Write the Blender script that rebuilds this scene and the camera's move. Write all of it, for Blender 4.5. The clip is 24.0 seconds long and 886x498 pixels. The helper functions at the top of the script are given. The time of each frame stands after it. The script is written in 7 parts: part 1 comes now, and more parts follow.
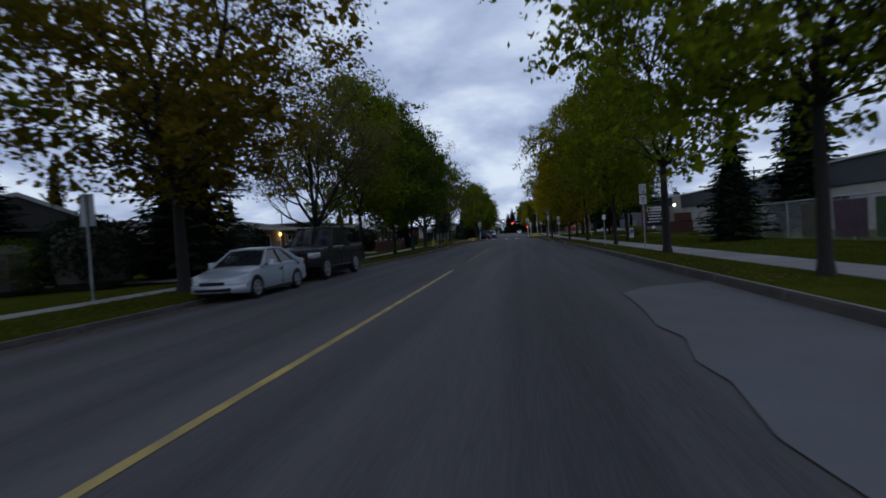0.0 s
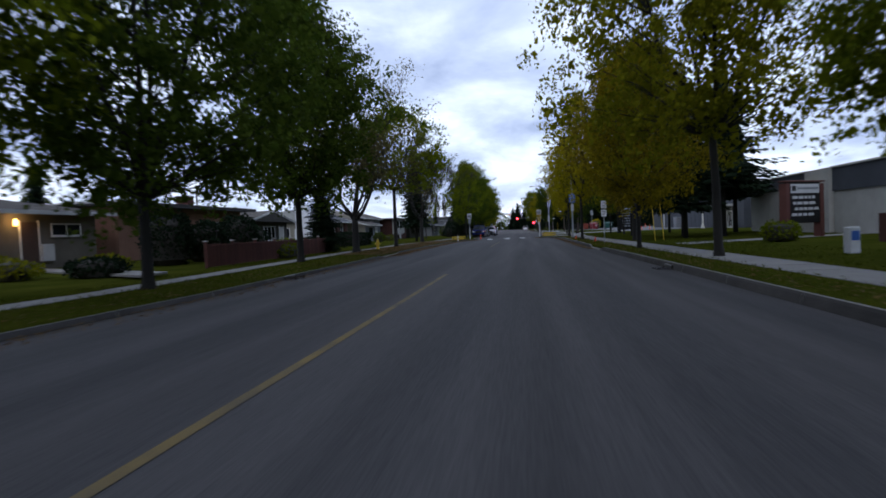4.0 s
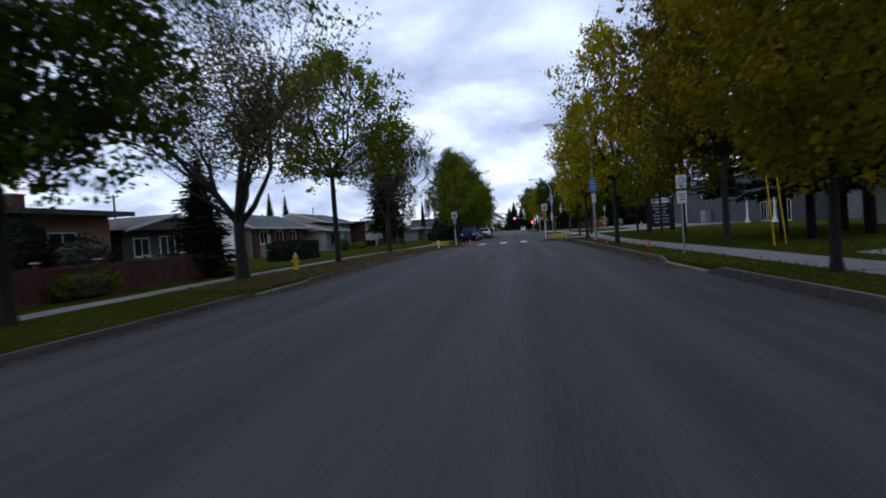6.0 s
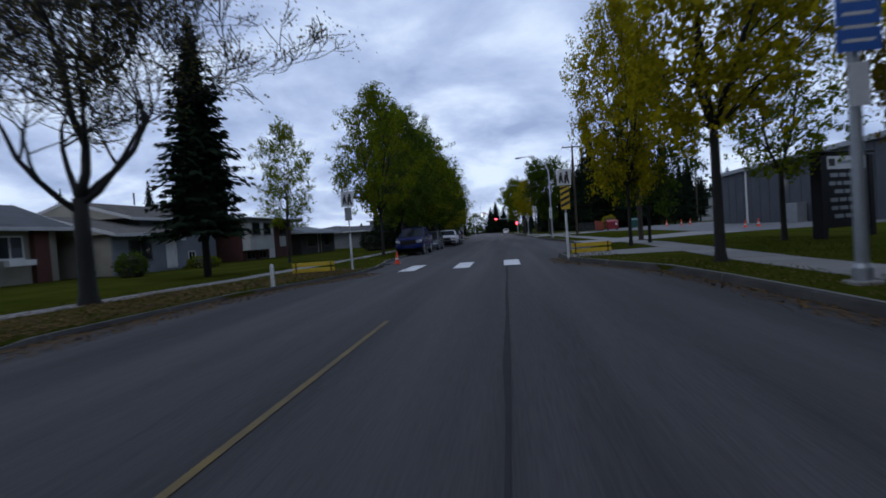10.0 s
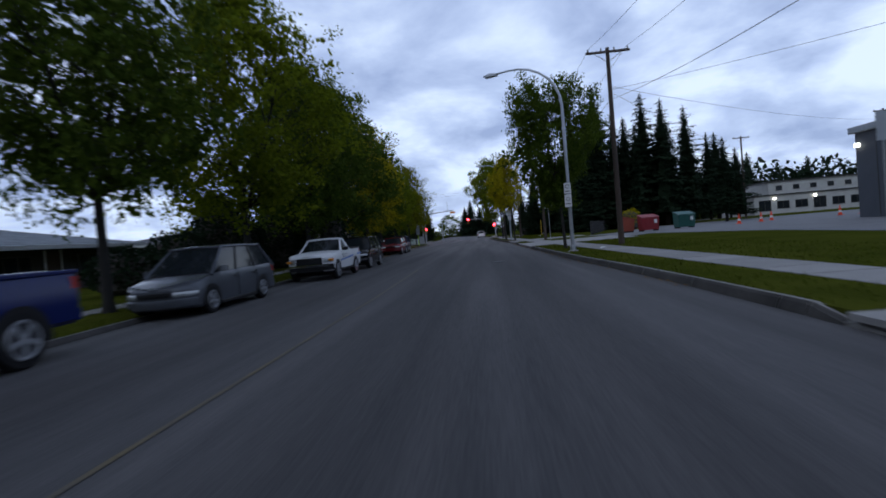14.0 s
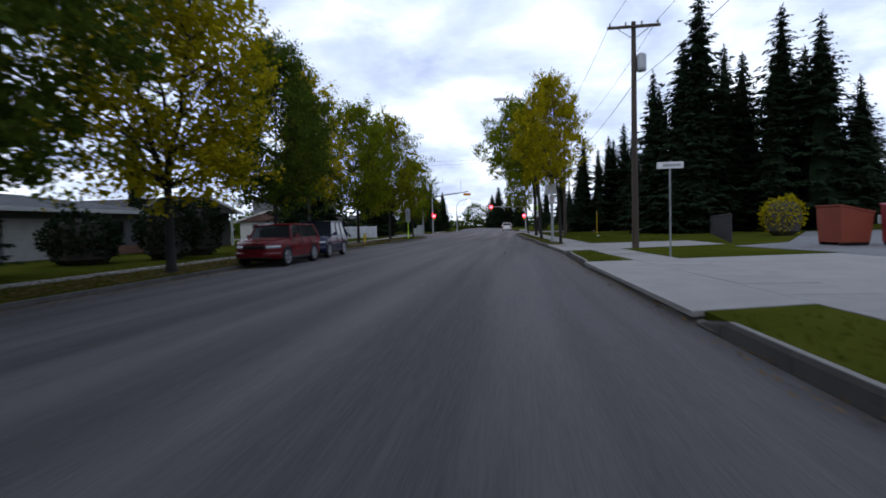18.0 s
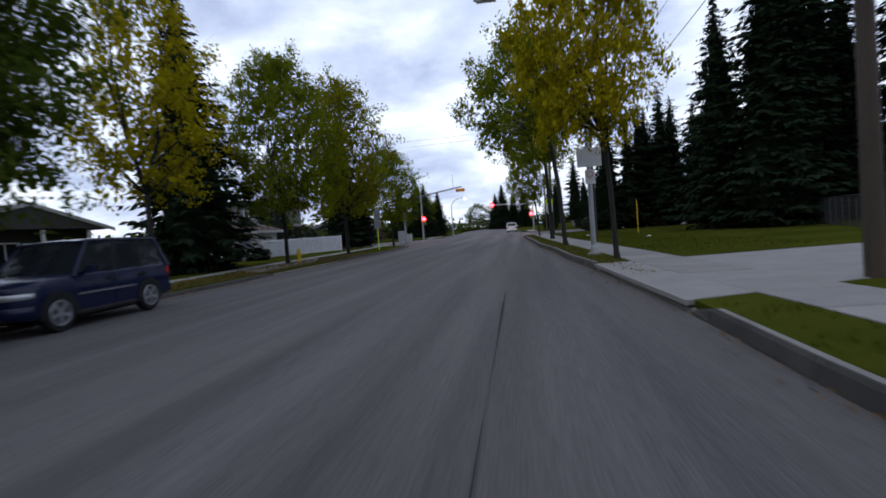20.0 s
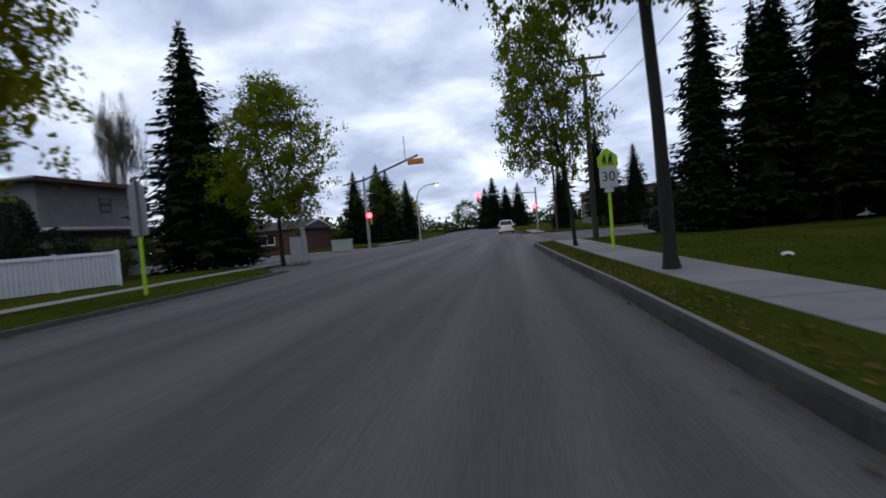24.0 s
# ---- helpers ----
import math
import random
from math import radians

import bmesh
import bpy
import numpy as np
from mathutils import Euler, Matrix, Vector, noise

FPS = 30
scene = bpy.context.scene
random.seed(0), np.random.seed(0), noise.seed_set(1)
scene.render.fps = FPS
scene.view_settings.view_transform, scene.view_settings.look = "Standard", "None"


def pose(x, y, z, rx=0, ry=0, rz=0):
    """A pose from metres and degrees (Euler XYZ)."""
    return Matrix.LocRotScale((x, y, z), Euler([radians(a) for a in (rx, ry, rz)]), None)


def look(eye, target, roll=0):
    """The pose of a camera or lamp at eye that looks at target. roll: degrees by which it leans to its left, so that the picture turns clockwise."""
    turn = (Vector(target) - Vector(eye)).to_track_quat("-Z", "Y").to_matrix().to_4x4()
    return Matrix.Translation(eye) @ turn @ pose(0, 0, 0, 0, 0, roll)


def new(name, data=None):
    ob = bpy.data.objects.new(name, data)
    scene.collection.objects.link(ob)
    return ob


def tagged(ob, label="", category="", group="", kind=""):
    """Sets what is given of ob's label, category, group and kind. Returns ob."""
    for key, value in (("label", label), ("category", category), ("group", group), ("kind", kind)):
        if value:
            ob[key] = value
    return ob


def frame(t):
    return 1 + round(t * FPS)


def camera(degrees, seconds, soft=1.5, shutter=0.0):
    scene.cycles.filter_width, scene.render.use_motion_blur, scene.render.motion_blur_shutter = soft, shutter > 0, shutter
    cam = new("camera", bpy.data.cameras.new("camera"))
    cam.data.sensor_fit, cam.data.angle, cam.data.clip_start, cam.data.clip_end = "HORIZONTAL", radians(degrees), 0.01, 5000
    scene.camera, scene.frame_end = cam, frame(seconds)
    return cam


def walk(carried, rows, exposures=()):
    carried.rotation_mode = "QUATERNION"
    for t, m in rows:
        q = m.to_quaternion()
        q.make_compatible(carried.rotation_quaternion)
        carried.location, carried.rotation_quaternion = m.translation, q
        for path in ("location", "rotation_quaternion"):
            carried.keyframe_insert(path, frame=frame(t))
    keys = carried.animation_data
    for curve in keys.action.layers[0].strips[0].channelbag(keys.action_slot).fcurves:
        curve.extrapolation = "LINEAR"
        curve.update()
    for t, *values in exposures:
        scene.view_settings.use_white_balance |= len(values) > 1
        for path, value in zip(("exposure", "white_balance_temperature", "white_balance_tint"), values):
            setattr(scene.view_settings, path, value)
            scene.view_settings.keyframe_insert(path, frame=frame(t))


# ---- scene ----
cam = camera(81.0, 24.0, soft=1.7, shutter=0.5)
PATH = [
    (0, (0.018, -0.000, 1.393), (-1.482, 9.883, 1.140), -3.78),
    (0.5, (-0.041, 4.086, 1.403), (-1.579, 13.964, 1.180), -4.23),
    (1, (-0.129, 8.208, 1.419), (-1.615, 18.095, 1.193), -4.85),
    (1.5, (-0.222, 11.658, 1.443), (-1.613, 21.558, 1.210), -4.93),
    (3.5, (-0.168, 26.346, 1.397), (-1.709, 36.222, 1.090), -3.43),
    (4, (-0.299, 30.042, 1.388), (-1.893, 39.908, 1.036), -2.49),
    (4.5, (-0.479, 33.863, 1.407), (-2.080, 43.730, 1.116), -2.86),
    (5, (-0.644, 37.726, 1.410), (-2.203, 47.599, 1.101), -3.18),
    (5.5, (-0.751, 41.564, 1.411), (-2.311, 51.438, 1.129), -3.85),
    (6, (-0.824, 45.391, 1.416), (-2.360, 55.267, 1.110), -4.07),
    (6.5, (-0.880, 49.186, 1.408), (-2.312, 59.078, 1.088), -4.04),
    (7, (-0.935, 52.993, 1.434), (-2.422, 62.875, 1.050), -3.76),
    (7.5, (-0.956, 56.787, 1.420), (-2.369, 66.681, 1.088), -4.82),
    (8, (-1.010, 60.748, 1.444), (-2.376, 70.648, 1.090), -4.57),
    (8.5, (-1.035, 64.628, 1.442), (-2.316, 74.538, 1.039), -4.55),
    (9, (-0.999, 68.456, 1.415), (-2.403, 78.351, 1.085), -3.52),
    (9.5, (-1.008, 72.301, 1.378), (-2.292, 82.214, 1.098), -4.99),
    (10, (-0.998, 75.831, 1.355), (-2.199, 85.755, 1.073), -4.03),
    (10.5, (-0.936, 79.491, 1.325), (-2.243, 89.400, 1.016), -2.96),
    (12.5, (-0.539, 96.055, 1.425), (-1.829, 105.965, 1.072), -3.06),
    (13, (-0.407, 100.372, 1.384), (-1.634, 110.290, 1.030), -3.90),
    (13.5, (-0.220, 104.736, 1.345), (-1.311, 114.673, 1.090), -4.32),
    (14, (0.001, 109.189, 1.436), (-0.794, 119.154, 1.179), -4.93),
    (14.5, (0.244, 113.550, 1.470), (-0.485, 123.517, 1.128), -3.23),
    (15, (0.474, 117.684, 1.403), (-0.259, 127.649, 0.995), -2.35),
    (15.5, (0.656, 121.400, 1.406), (-0.057, 131.363, 0.929), -2.18),
    (16, (0.774, 124.932, 1.349), (-0.098, 134.883, 0.877), -1.23),
    (16.5, (0.879, 128.475, 1.371), (-0.015, 138.425, 0.916), -1.51),
    (17, (0.917, 131.999, 1.354), (-0.192, 141.929, 0.943), -1.10),
    (17.5, (0.927, 135.354, 1.364), (-0.375, 145.259, 0.908), -1.08),
    (19.5, (0.817, 150.921, 1.388), (-0.625, 160.811, 1.038), -3.60),
    (20, (0.827, 154.525, 1.410), (-0.656, 164.407, 1.042), -4.30),
    (20.5, (0.762, 158.354, 1.427), (-0.669, 168.243, 1.024), -4.17),
    (21, (0.647, 162.224, 1.385), (-0.753, 172.118, 0.991), -4.46),
    (21.5, (0.518, 165.729, 1.419), (-0.855, 175.627, 1.033), -4.54),
    (22, (0.499, 169.155, 1.415), (-0.957, 179.040, 0.996), -4.18),
    (22.5, (0.455, 172.572, 1.372), (-0.980, 182.461, 0.993), -4.21),
    (23, (0.387, 176.007, 1.382), (-0.967, 185.906, 0.974), -4.32),
    (23.5, (0.283, 179.388, 1.349), (-1.150, 189.276, 0.937), -4.66),
    (24, (0.082, 182.915, 1.342), (-1.251, 192.818, 0.958), -4.99),
]
walk(cam, [(t, look(eye, target, roll)) for t, eye, target, roll in PATH], [(0, -0.45, 6450, 10), (1.5, -0.3, 6450, 10), (4, 0.17, 6480, 10), (5, 0.05, 6550, 10), (7, 0.16, 6550, 10), (8, 0.22, 6450, 10), (9, -0.33, 6200, 10), (10, -0.27, 6200, 10), (13, -0.2, 6050, 10), (16, -0.2, 6300, 10), (17, -0.35, 6350, 10), (17.5, 0.4, 6750, 10), (19.5, 0.38, 6950, 10), (20, 0.28, 6950, 10), (22, -0.03, 6950, 10), (23, -0.07, 6950, 10), (24, 0.03, 6950, 10)])

# ---- world, sun ----
world = bpy.data.worlds.new("overcast_sky")
scene.world = world
world.use_nodes = True
wn, wl = world.node_tree.nodes, world.node_tree.links
wn.clear()


def node(tree, kind, **values):
    n = tree.nodes.new(kind)
    for key, value in values.items():
        n.inputs[key].default_value = value
    return n


SUN_UP, SUN_ROUND = 24.0, 200.0
sky = wn.new("ShaderNodeTexSky")
sky.sky_type = "NISHITA"
sky.sun_disc = False
sky.sun_elevation, sky.sun_rotation = radians(SUN_UP), radians(SUN_ROUND)
coord = wn.new("ShaderNodeTexCoord")
split = wn.new("ShaderNodeSeparateXYZ")
wl.new(coord.outputs["Generated"], split.inputs[0])
lift = node(world.node_tree, "ShaderNodeMath")
lift.operation = "MAXIMUM"
wl.new(split.outputs["Z"], lift.inputs[0])
lift.inputs[1].default_value = 0.0
lift2 = node(world.node_tree, "ShaderNodeMath")
lift2.operation = "ADD"
wl.new(lift.outputs[0], lift2.inputs[0])
lift2.inputs[1].default_value = 0.27
flat = wn.new("ShaderNodeVectorMath")
flat.operation = "DIVIDE"
wl.new(coord.outputs["Generated"], flat.inputs[0])
wl.new(lift2.outputs[0], flat.inputs[1])
cloud = node(world.node_tree, "ShaderNodeTexNoise", Scale=1.9, Detail=6.0, Roughness=0.54, Distortion=0.25)
wl.new(flat.outputs[0], cloud.inputs["Vector"])
ramp = wn.new("ShaderNodeValToRGB")
ramp.color_ramp.elements[0].position, ramp.color_ramp.elements[0].color = 0.37, (0.41, 0.51, 0.78, 1)
ramp.color_ramp.elements[1].position, ramp.color_ramp.elements[1].color = 0.64, (0.98, 1.11, 1.31, 1)
mid = ramp.color_ramp.elements.new(0.5)
mid.color = (0.64, 0.76, 1.04, 1)
wl.new(cloud.outputs["Fac"], ramp.inputs[0])
clouds = node(world.node_tree, "ShaderNodeBackground", Strength=1.05)
wl.new(ramp.outputs[0], clouds.inputs["Color"])
clear = node(world.node_tree, "ShaderNodeBackground", Strength=0.06)
wl.new(sky.outputs[0], clear.inputs["Color"])
both = node(world.node_tree, "ShaderNodeMixShader", Fac=0.12)
wl.new(clouds.outputs[0], both.inputs[1])
wl.new(clear.outputs[0], both.inputs[2])
wout = wn.new("ShaderNodeOutputWorld")
wl.new(both.outputs[0], wout.inputs[0])

sun = new("sun", bpy.data.lights.new("sun", "SUN"))
sun.data.energy, sun.data.angle, sun.data.color = 0.3, radians(40), (1.0, 0.95, 0.9)
sun.matrix_world = look((0, 0, 60), (0 + math.sin(radians(SUN_ROUND)) * -40, math.cos(radians(SUN_ROUND)) * -40, 60 - 40 * math.tan(radians(SUN_UP + 20))))

# ---- materials ----


def material(name, low, high, rough=0.8, scale=6.0, fine=60.0, bump=0.0, metal=0.0, spec=0.5, island=0.0, object_random=0.0, coat=0.0, stretch=(1, 1, 1), glow=0.0, see=0.0, blotch=0.0):
    m = bpy.data.materials.new(name)
    m.use_nodes = True
    t = m.node_tree
    p = t.nodes["Principled BSDF"]
    where = t.nodes.new("ShaderNodeTexCoord")
    turn = t.nodes.new("ShaderNodeMapping")
    turn.inputs["Scale"].default_value = stretch
    t.links.new(where.outputs["Object"], turn.inputs[0])
    big = node(t, "ShaderNodeTexNoise", Scale=scale, Detail=5.0, Roughness=0.6)
    small = node(t, "ShaderNodeTexNoise", Scale=fine, Detail=3.0, Roughness=0.6)
    t.links.new(turn.outputs[0], big.inputs["Vector"])
    t.links.new(turn.outputs[0], small.inputs["Vector"])
    add = t.nodes.new("ShaderNodeMath")
    add.operation = "MULTIPLY_ADD"
    t.links.new(small.outputs["Fac"], add.inputs[0])
    add.inputs[1].default_value = 0.45
    t.links.new(big.outputs["Fac"], add.inputs[2])
    last = add
    if island or object_random:
        rnd = t.nodes.new("ShaderNodeNewGeometry") if island else t.nodes.new("ShaderNodeObjectInfo")
        more = t.nodes.new("ShaderNodeMath")
        more.operation = "MULTIPLY_ADD"
        t.links.new(rnd.outputs["Random Per Island" if island else "Random"], more.inputs[0])
        more.inputs[1].default_value = island or object_random
        t.links.new(add.outputs[0], more.inputs[2])
        last = more
    span = t.nodes.new("ShaderNodeMapRange")
    span.inputs["From Min"].default_value = 0.45
    span.inputs["From Max"].default_value = 1.0 + max(island, object_random)
    t.links.new(last.outputs[0], span.inputs["Value"])
    mix = t.nodes.new("ShaderNodeMix")
    mix.data_type = "RGBA"
    mix.inputs["A"].default_value = (*low, 1)
    mix.inputs["B"].default_value = (*high, 1)
    t.links.new(span.outputs[0], mix.inputs["Factor"])
    t.links.new(mix.outputs["Result"], p.inputs["Base Color"])
    p.inputs["Roughness"].default_value = rough
    p.inputs["Metallic"].default_value = metal
    p.inputs["Specular IOR Level"].default_value = spec
    p.inputs["Coat Weight"].default_value = coat
    p.inputs["Coat Roughness"].default_value = 0.06
    if bump:
        b = node(t, "ShaderNodeBump", Strength=min(1.0, bump), Distance=0.02)
        t.links.new(add.outputs[0], b.inputs["Height"])
        t.links.new(b.outputs[0], p.inputs["Normal"])
    if glow:
        p.inputs["Emission Color"].default_value = (*high, 1)
        p.inputs["Emission Strength"].default_value = glow
    if see:
        leafy = t.nodes.new("ShaderNodeBsdfTranslucent")
        t.links.new(mix.outputs["Result"], leafy.inputs["Color"])
        blend = node(t, "ShaderNodeMixShader", Fac=see)
        t.links.new(p.outputs[0], blend.inputs[1])
        t.links.new(leafy.outputs[0], blend.inputs[2])
        t.links.new(blend.outputs[0], t.nodes["Material Output"].inputs["Surface"])
    return m


def plain(name, c, rough=0.6, metal=0.0, coat=0.0, glow=0.0, wear=0.75):
    return material(name, tuple(v * wear for v in c), c, rough, 3.0, 40.0, 0.03, metal, 0.5, coat=coat, glow=glow)


ASPHALT = material("asphalt", (0.033, 0.033, 0.0348), (0.070, 0.067, 0.0678), 0.9, 0.85, 55.0, 0.5, stretch=(1, 0.045, 1), spec=0.25)
for _n in ASPHALT.node_tree.nodes:
    if _n.type == "MAP_RANGE":
        _n.inputs["From Min"].default_value, _n.inputs["From Max"].default_value = 0.54, 0.92
# the surface grows paler past the second driveway
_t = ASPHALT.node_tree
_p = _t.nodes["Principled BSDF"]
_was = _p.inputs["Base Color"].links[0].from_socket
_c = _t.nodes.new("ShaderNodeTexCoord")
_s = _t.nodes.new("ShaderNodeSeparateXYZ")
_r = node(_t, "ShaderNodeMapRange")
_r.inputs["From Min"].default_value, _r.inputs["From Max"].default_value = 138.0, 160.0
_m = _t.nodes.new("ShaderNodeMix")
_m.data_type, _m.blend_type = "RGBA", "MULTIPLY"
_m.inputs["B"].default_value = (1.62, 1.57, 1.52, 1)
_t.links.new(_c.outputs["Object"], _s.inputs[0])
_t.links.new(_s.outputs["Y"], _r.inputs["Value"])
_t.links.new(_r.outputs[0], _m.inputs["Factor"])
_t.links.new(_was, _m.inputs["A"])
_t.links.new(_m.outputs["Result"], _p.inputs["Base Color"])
_k = _t.nodes.new("ShaderNodeMapping")
_k.inputs["Scale"].default_value = (1.0, 0.018, 1.0)
_w = node(_t, "ShaderNodeTexNoise", Scale=0.8, Detail=2.0, Roughness=0.5)
_v = node(_t, "ShaderNodeMapRange")
_v.inputs["From Min"].default_value, _v.inputs["From Max"].default_value = 0.36, 0.64
_v.inputs["To Min"].default_value, _v.inputs["To Max"].default_value = 0.80, 1.16
_b = _t.nodes.new("ShaderNodeMix")
_b.data_type, _b.blend_type = "RGBA", "MULTIPLY"
_b.inputs["Factor"].default_value = 1.0
_t.links.new(_c.outputs["Object"], _k.inputs[0])
_t.links.new(_k.outputs[0], _w.inputs["Vector"])
_t.links.new(_w.outputs["Fac"], _v.inputs["Value"])
_t.links.new(_m.outputs["Result"], _b.inputs["A"])
_t.links.new(_v.outputs[0], _b.inputs["B"])
_t.links.new(_b.outputs["Result"], _p.inputs["Base Color"])
PATCH = material("old_asphalt", (0.056, 0.059, 0.064), (0.086, 0.090, 0.097), 0.85, 0.8, 70.0, 0.5)
TAR = material("tar", (0.014, 0.014, 0.015), (0.026, 0.026, 0.027), 0.95, 2.0, 50.0, 0.2, spec=0.1)
LANE = material("worn_yellow_paint", (0.10, 0.085, 0.045), (0.42, 0.30, 0.07), 0.7, 1.6, 50.0, 0.2)
WHITEPAINT = material("worn_white_paint", (0.42, 0.42, 0.42), (0.75, 0.75, 0.75), 0.7, 3.0, 50.0, 0.2)
CONCRETE = material("concrete", (0.125, 0.12, 0.115), (0.235, 0.225, 0.215), 0.9, 1.2, 40.0, 0.35, object_random=0.5)
# darker copy of the kerb concrete; the face's shade is in the colour
KERBFACE = material("shaded_kerb_face", (0.028, 0.027, 0.026), (0.07, 0.066, 0.062), 0.95, 0.9, 30.0, 0.4, spec=0.1)
KERB = material("kerb_concrete", (0.10, 0.096, 0.09), (0.20, 0.19, 0.175), 0.9, 0.7, 30.0, 0.4)
GRASS = material("grass_ground", (0.022, 0.030, 0.004), (0.058, 0.062, 0.010), 0.95, 0.35, 18.0, 0.8, spec=0.0)
BLADE = material("grass_blades", (0.030, 0.046, 0.004), (0.092, 0.104, 0.013), 0.9, 0.3, 3.0, 0.0, island=0.6, see=0.3, spec=0.02)
LITTER = material("fallen_leaves", (0.048, 0.024, 0.009), (0.17, 0.095, 0.024), 0.8, 0.5, 9.0, 0.0, island=0.9, spec=0.2)
BARK = material("bark", (0.006, 0.0056, 0.0052), (0.019, 0.017, 0.015), 0.95, 3.0, 26.0, 1.0, stretch=(1, 1, 0.25))
TWIG = material("twig_bark", (0.020, 0.018, 0.016), (0.060, 0.054, 0.048), 0.9, 3.0, 26.0, 0.5)
LEAF = {
    "green": material("leaf_green", (0.044, 0.074, 0.003), (0.19, 0.215, 0.012), 0.85, 0.5, 5.0, 0.0, island=0.8, see=0.4, spec=0.06),
    "dark": material("leaf_dark_green", (0.020, 0.044, 0.004), (0.095, 0.130, 0.016), 0.85, 0.5, 5.0, 0.0, island=0.8, see=0.4, spec=0.06),
    "yellow": material("leaf_yellow_green", (0.105, 0.110, 0.003), (0.43, 0.345, 0.010), 0.85, 0.35, 4.0, 0.0, island=0.8, see=0.4, spec=0.06),
    "olive": material("leaf_olive", (0.062, 0.080, 0.003), (0.26, 0.24, 0.012), 0.85, 0.4, 4.0, 0.0, island=0.8, see=0.4, spec=0.06),
    "gold": material("leaf_golden", (0.085, 0.082, 0.004), (0.33, 0.245, 0.010), 0.85, 0.4, 4.0, 0.0, island=0.8, see=0.4, spec=0.06),
    "rust": material("leaf_rust", (0.050, 0.050, 0.005), (0.22, 0.155, 0.014), 0.85, 0.4, 4.0, 0.0, island=0.9, see=0.4, spec=0.06),
    "sparse": material("leaf_dry", (0.045, 0.040, 0.012), (0.15, 0.125, 0.03), 0.7, 0.5, 5.0, 0.0, island=0.8, see=0.35, spec=0.2),
    "spruce": material("spruce_needles", (0.006, 0.013, 0.007), (0.020, 0.033, 0.017), 0.95, 0.6, 5.0, 0.0, island=0.7, see=0.1, spec=0.04),
}
HEDGE = LEAF["dark"]
STEEL = plain("galvanised_steel", (0.34, 0.36, 0.38), 0.45, 0.75)
DARKSTEEL = plain("dark_steel", (0.05, 0.05, 0.055), 0.5, 0.6)
POLE = material("weathered_pole_wood", (0.022, 0.016, 0.013), (0.062, 0.045, 0.033), 0.9, 2.0, 30.0, 0.7, stretch=(1, 1, 0.15))
TYRE = material("tyre_rubber", (0.012, 0.012, 0.013), (0.020, 0.020, 0.021), 0.9, 3.0, 40.0, 0.05, spec=0.1)
RIM = plain("alloy_rim", (0.30, 0.31, 0.33), 0.4, 0.5)
CHROME = plain("chrome", (0.75, 0.76, 0.78), 0.12, 1.0)
BLACK = material("black_plastic", (0.010, 0.010, 0.011), (0.016, 0.016, 0.017), 0.55, 3.0, 40.0, 0.03, spec=0.12)
SIGNWHITE = plain("sign_white", (0.62, 0.63, 0.64), 0.5)
SIGNGREY = plain("sign_back", (0.30, 0.32, 0.34), 0.45, 0.6)
SIGNBLACK = plain("sign_black", (0.012, 0.012, 0.012), 0.6)
SIGNBLUE = plain("sign_blue", (0.03, 0.12, 0.42), 0.5)
SIGNRED = plain("sign_red", (0.5, 0.03, 0.03), 0.5)
LIME = plain("fluorescent_lime", (0.45, 0.72, 0.02), 0.5)
YELLOW = plain("yellow_paint", (0.62, 0.42, 0.02), 0.5)
ORANGE = plain("cone_orange", (0.75, 0.06, 0.012), 0.5)
HEADLAMP = plain("lamp_lens", (0.40, 0.42, 0.43), 0.1, 0.3, 0.5)
TAIL = plain("tail_lamp", (0.35, 0.012, 0.012), 0.2, 0.0, 0.5)
AMBER = plain("amber_lens", (0.6, 0.22, 0.02), 0.25, 0.0, 0.4)
SIGNALRED = plain("red_signal_light", (1.0, 0.006, 0.010), 0.4, glow=110.0)
SIGNALDARK = plain("dark_signal_lens", (0.02, 0.02, 0.015), 0.3)
LAMPGLOW = plain("warm_lamp", (1.0, 0.52, 0.14), 0.4, glow=7.0)
WHITEGLOW = plain("white_lamp", (1.0, 0.95, 0.78), 0.4, glow=9.0)
GLASS = bpy.data.materials.new("dark_window_glass")
GLASS.use_nodes = True
_g = GLASS.node_tree.nodes["Principled BSDF"]
_g.inputs["Base Color"].default_value = (0.012, 0.015, 0.018, 1)
_g.inputs["Roughness"].default_value = 0.05
_g.inputs["Specular IOR Level"].default_value = 0.26

# ---- mesh helpers ----


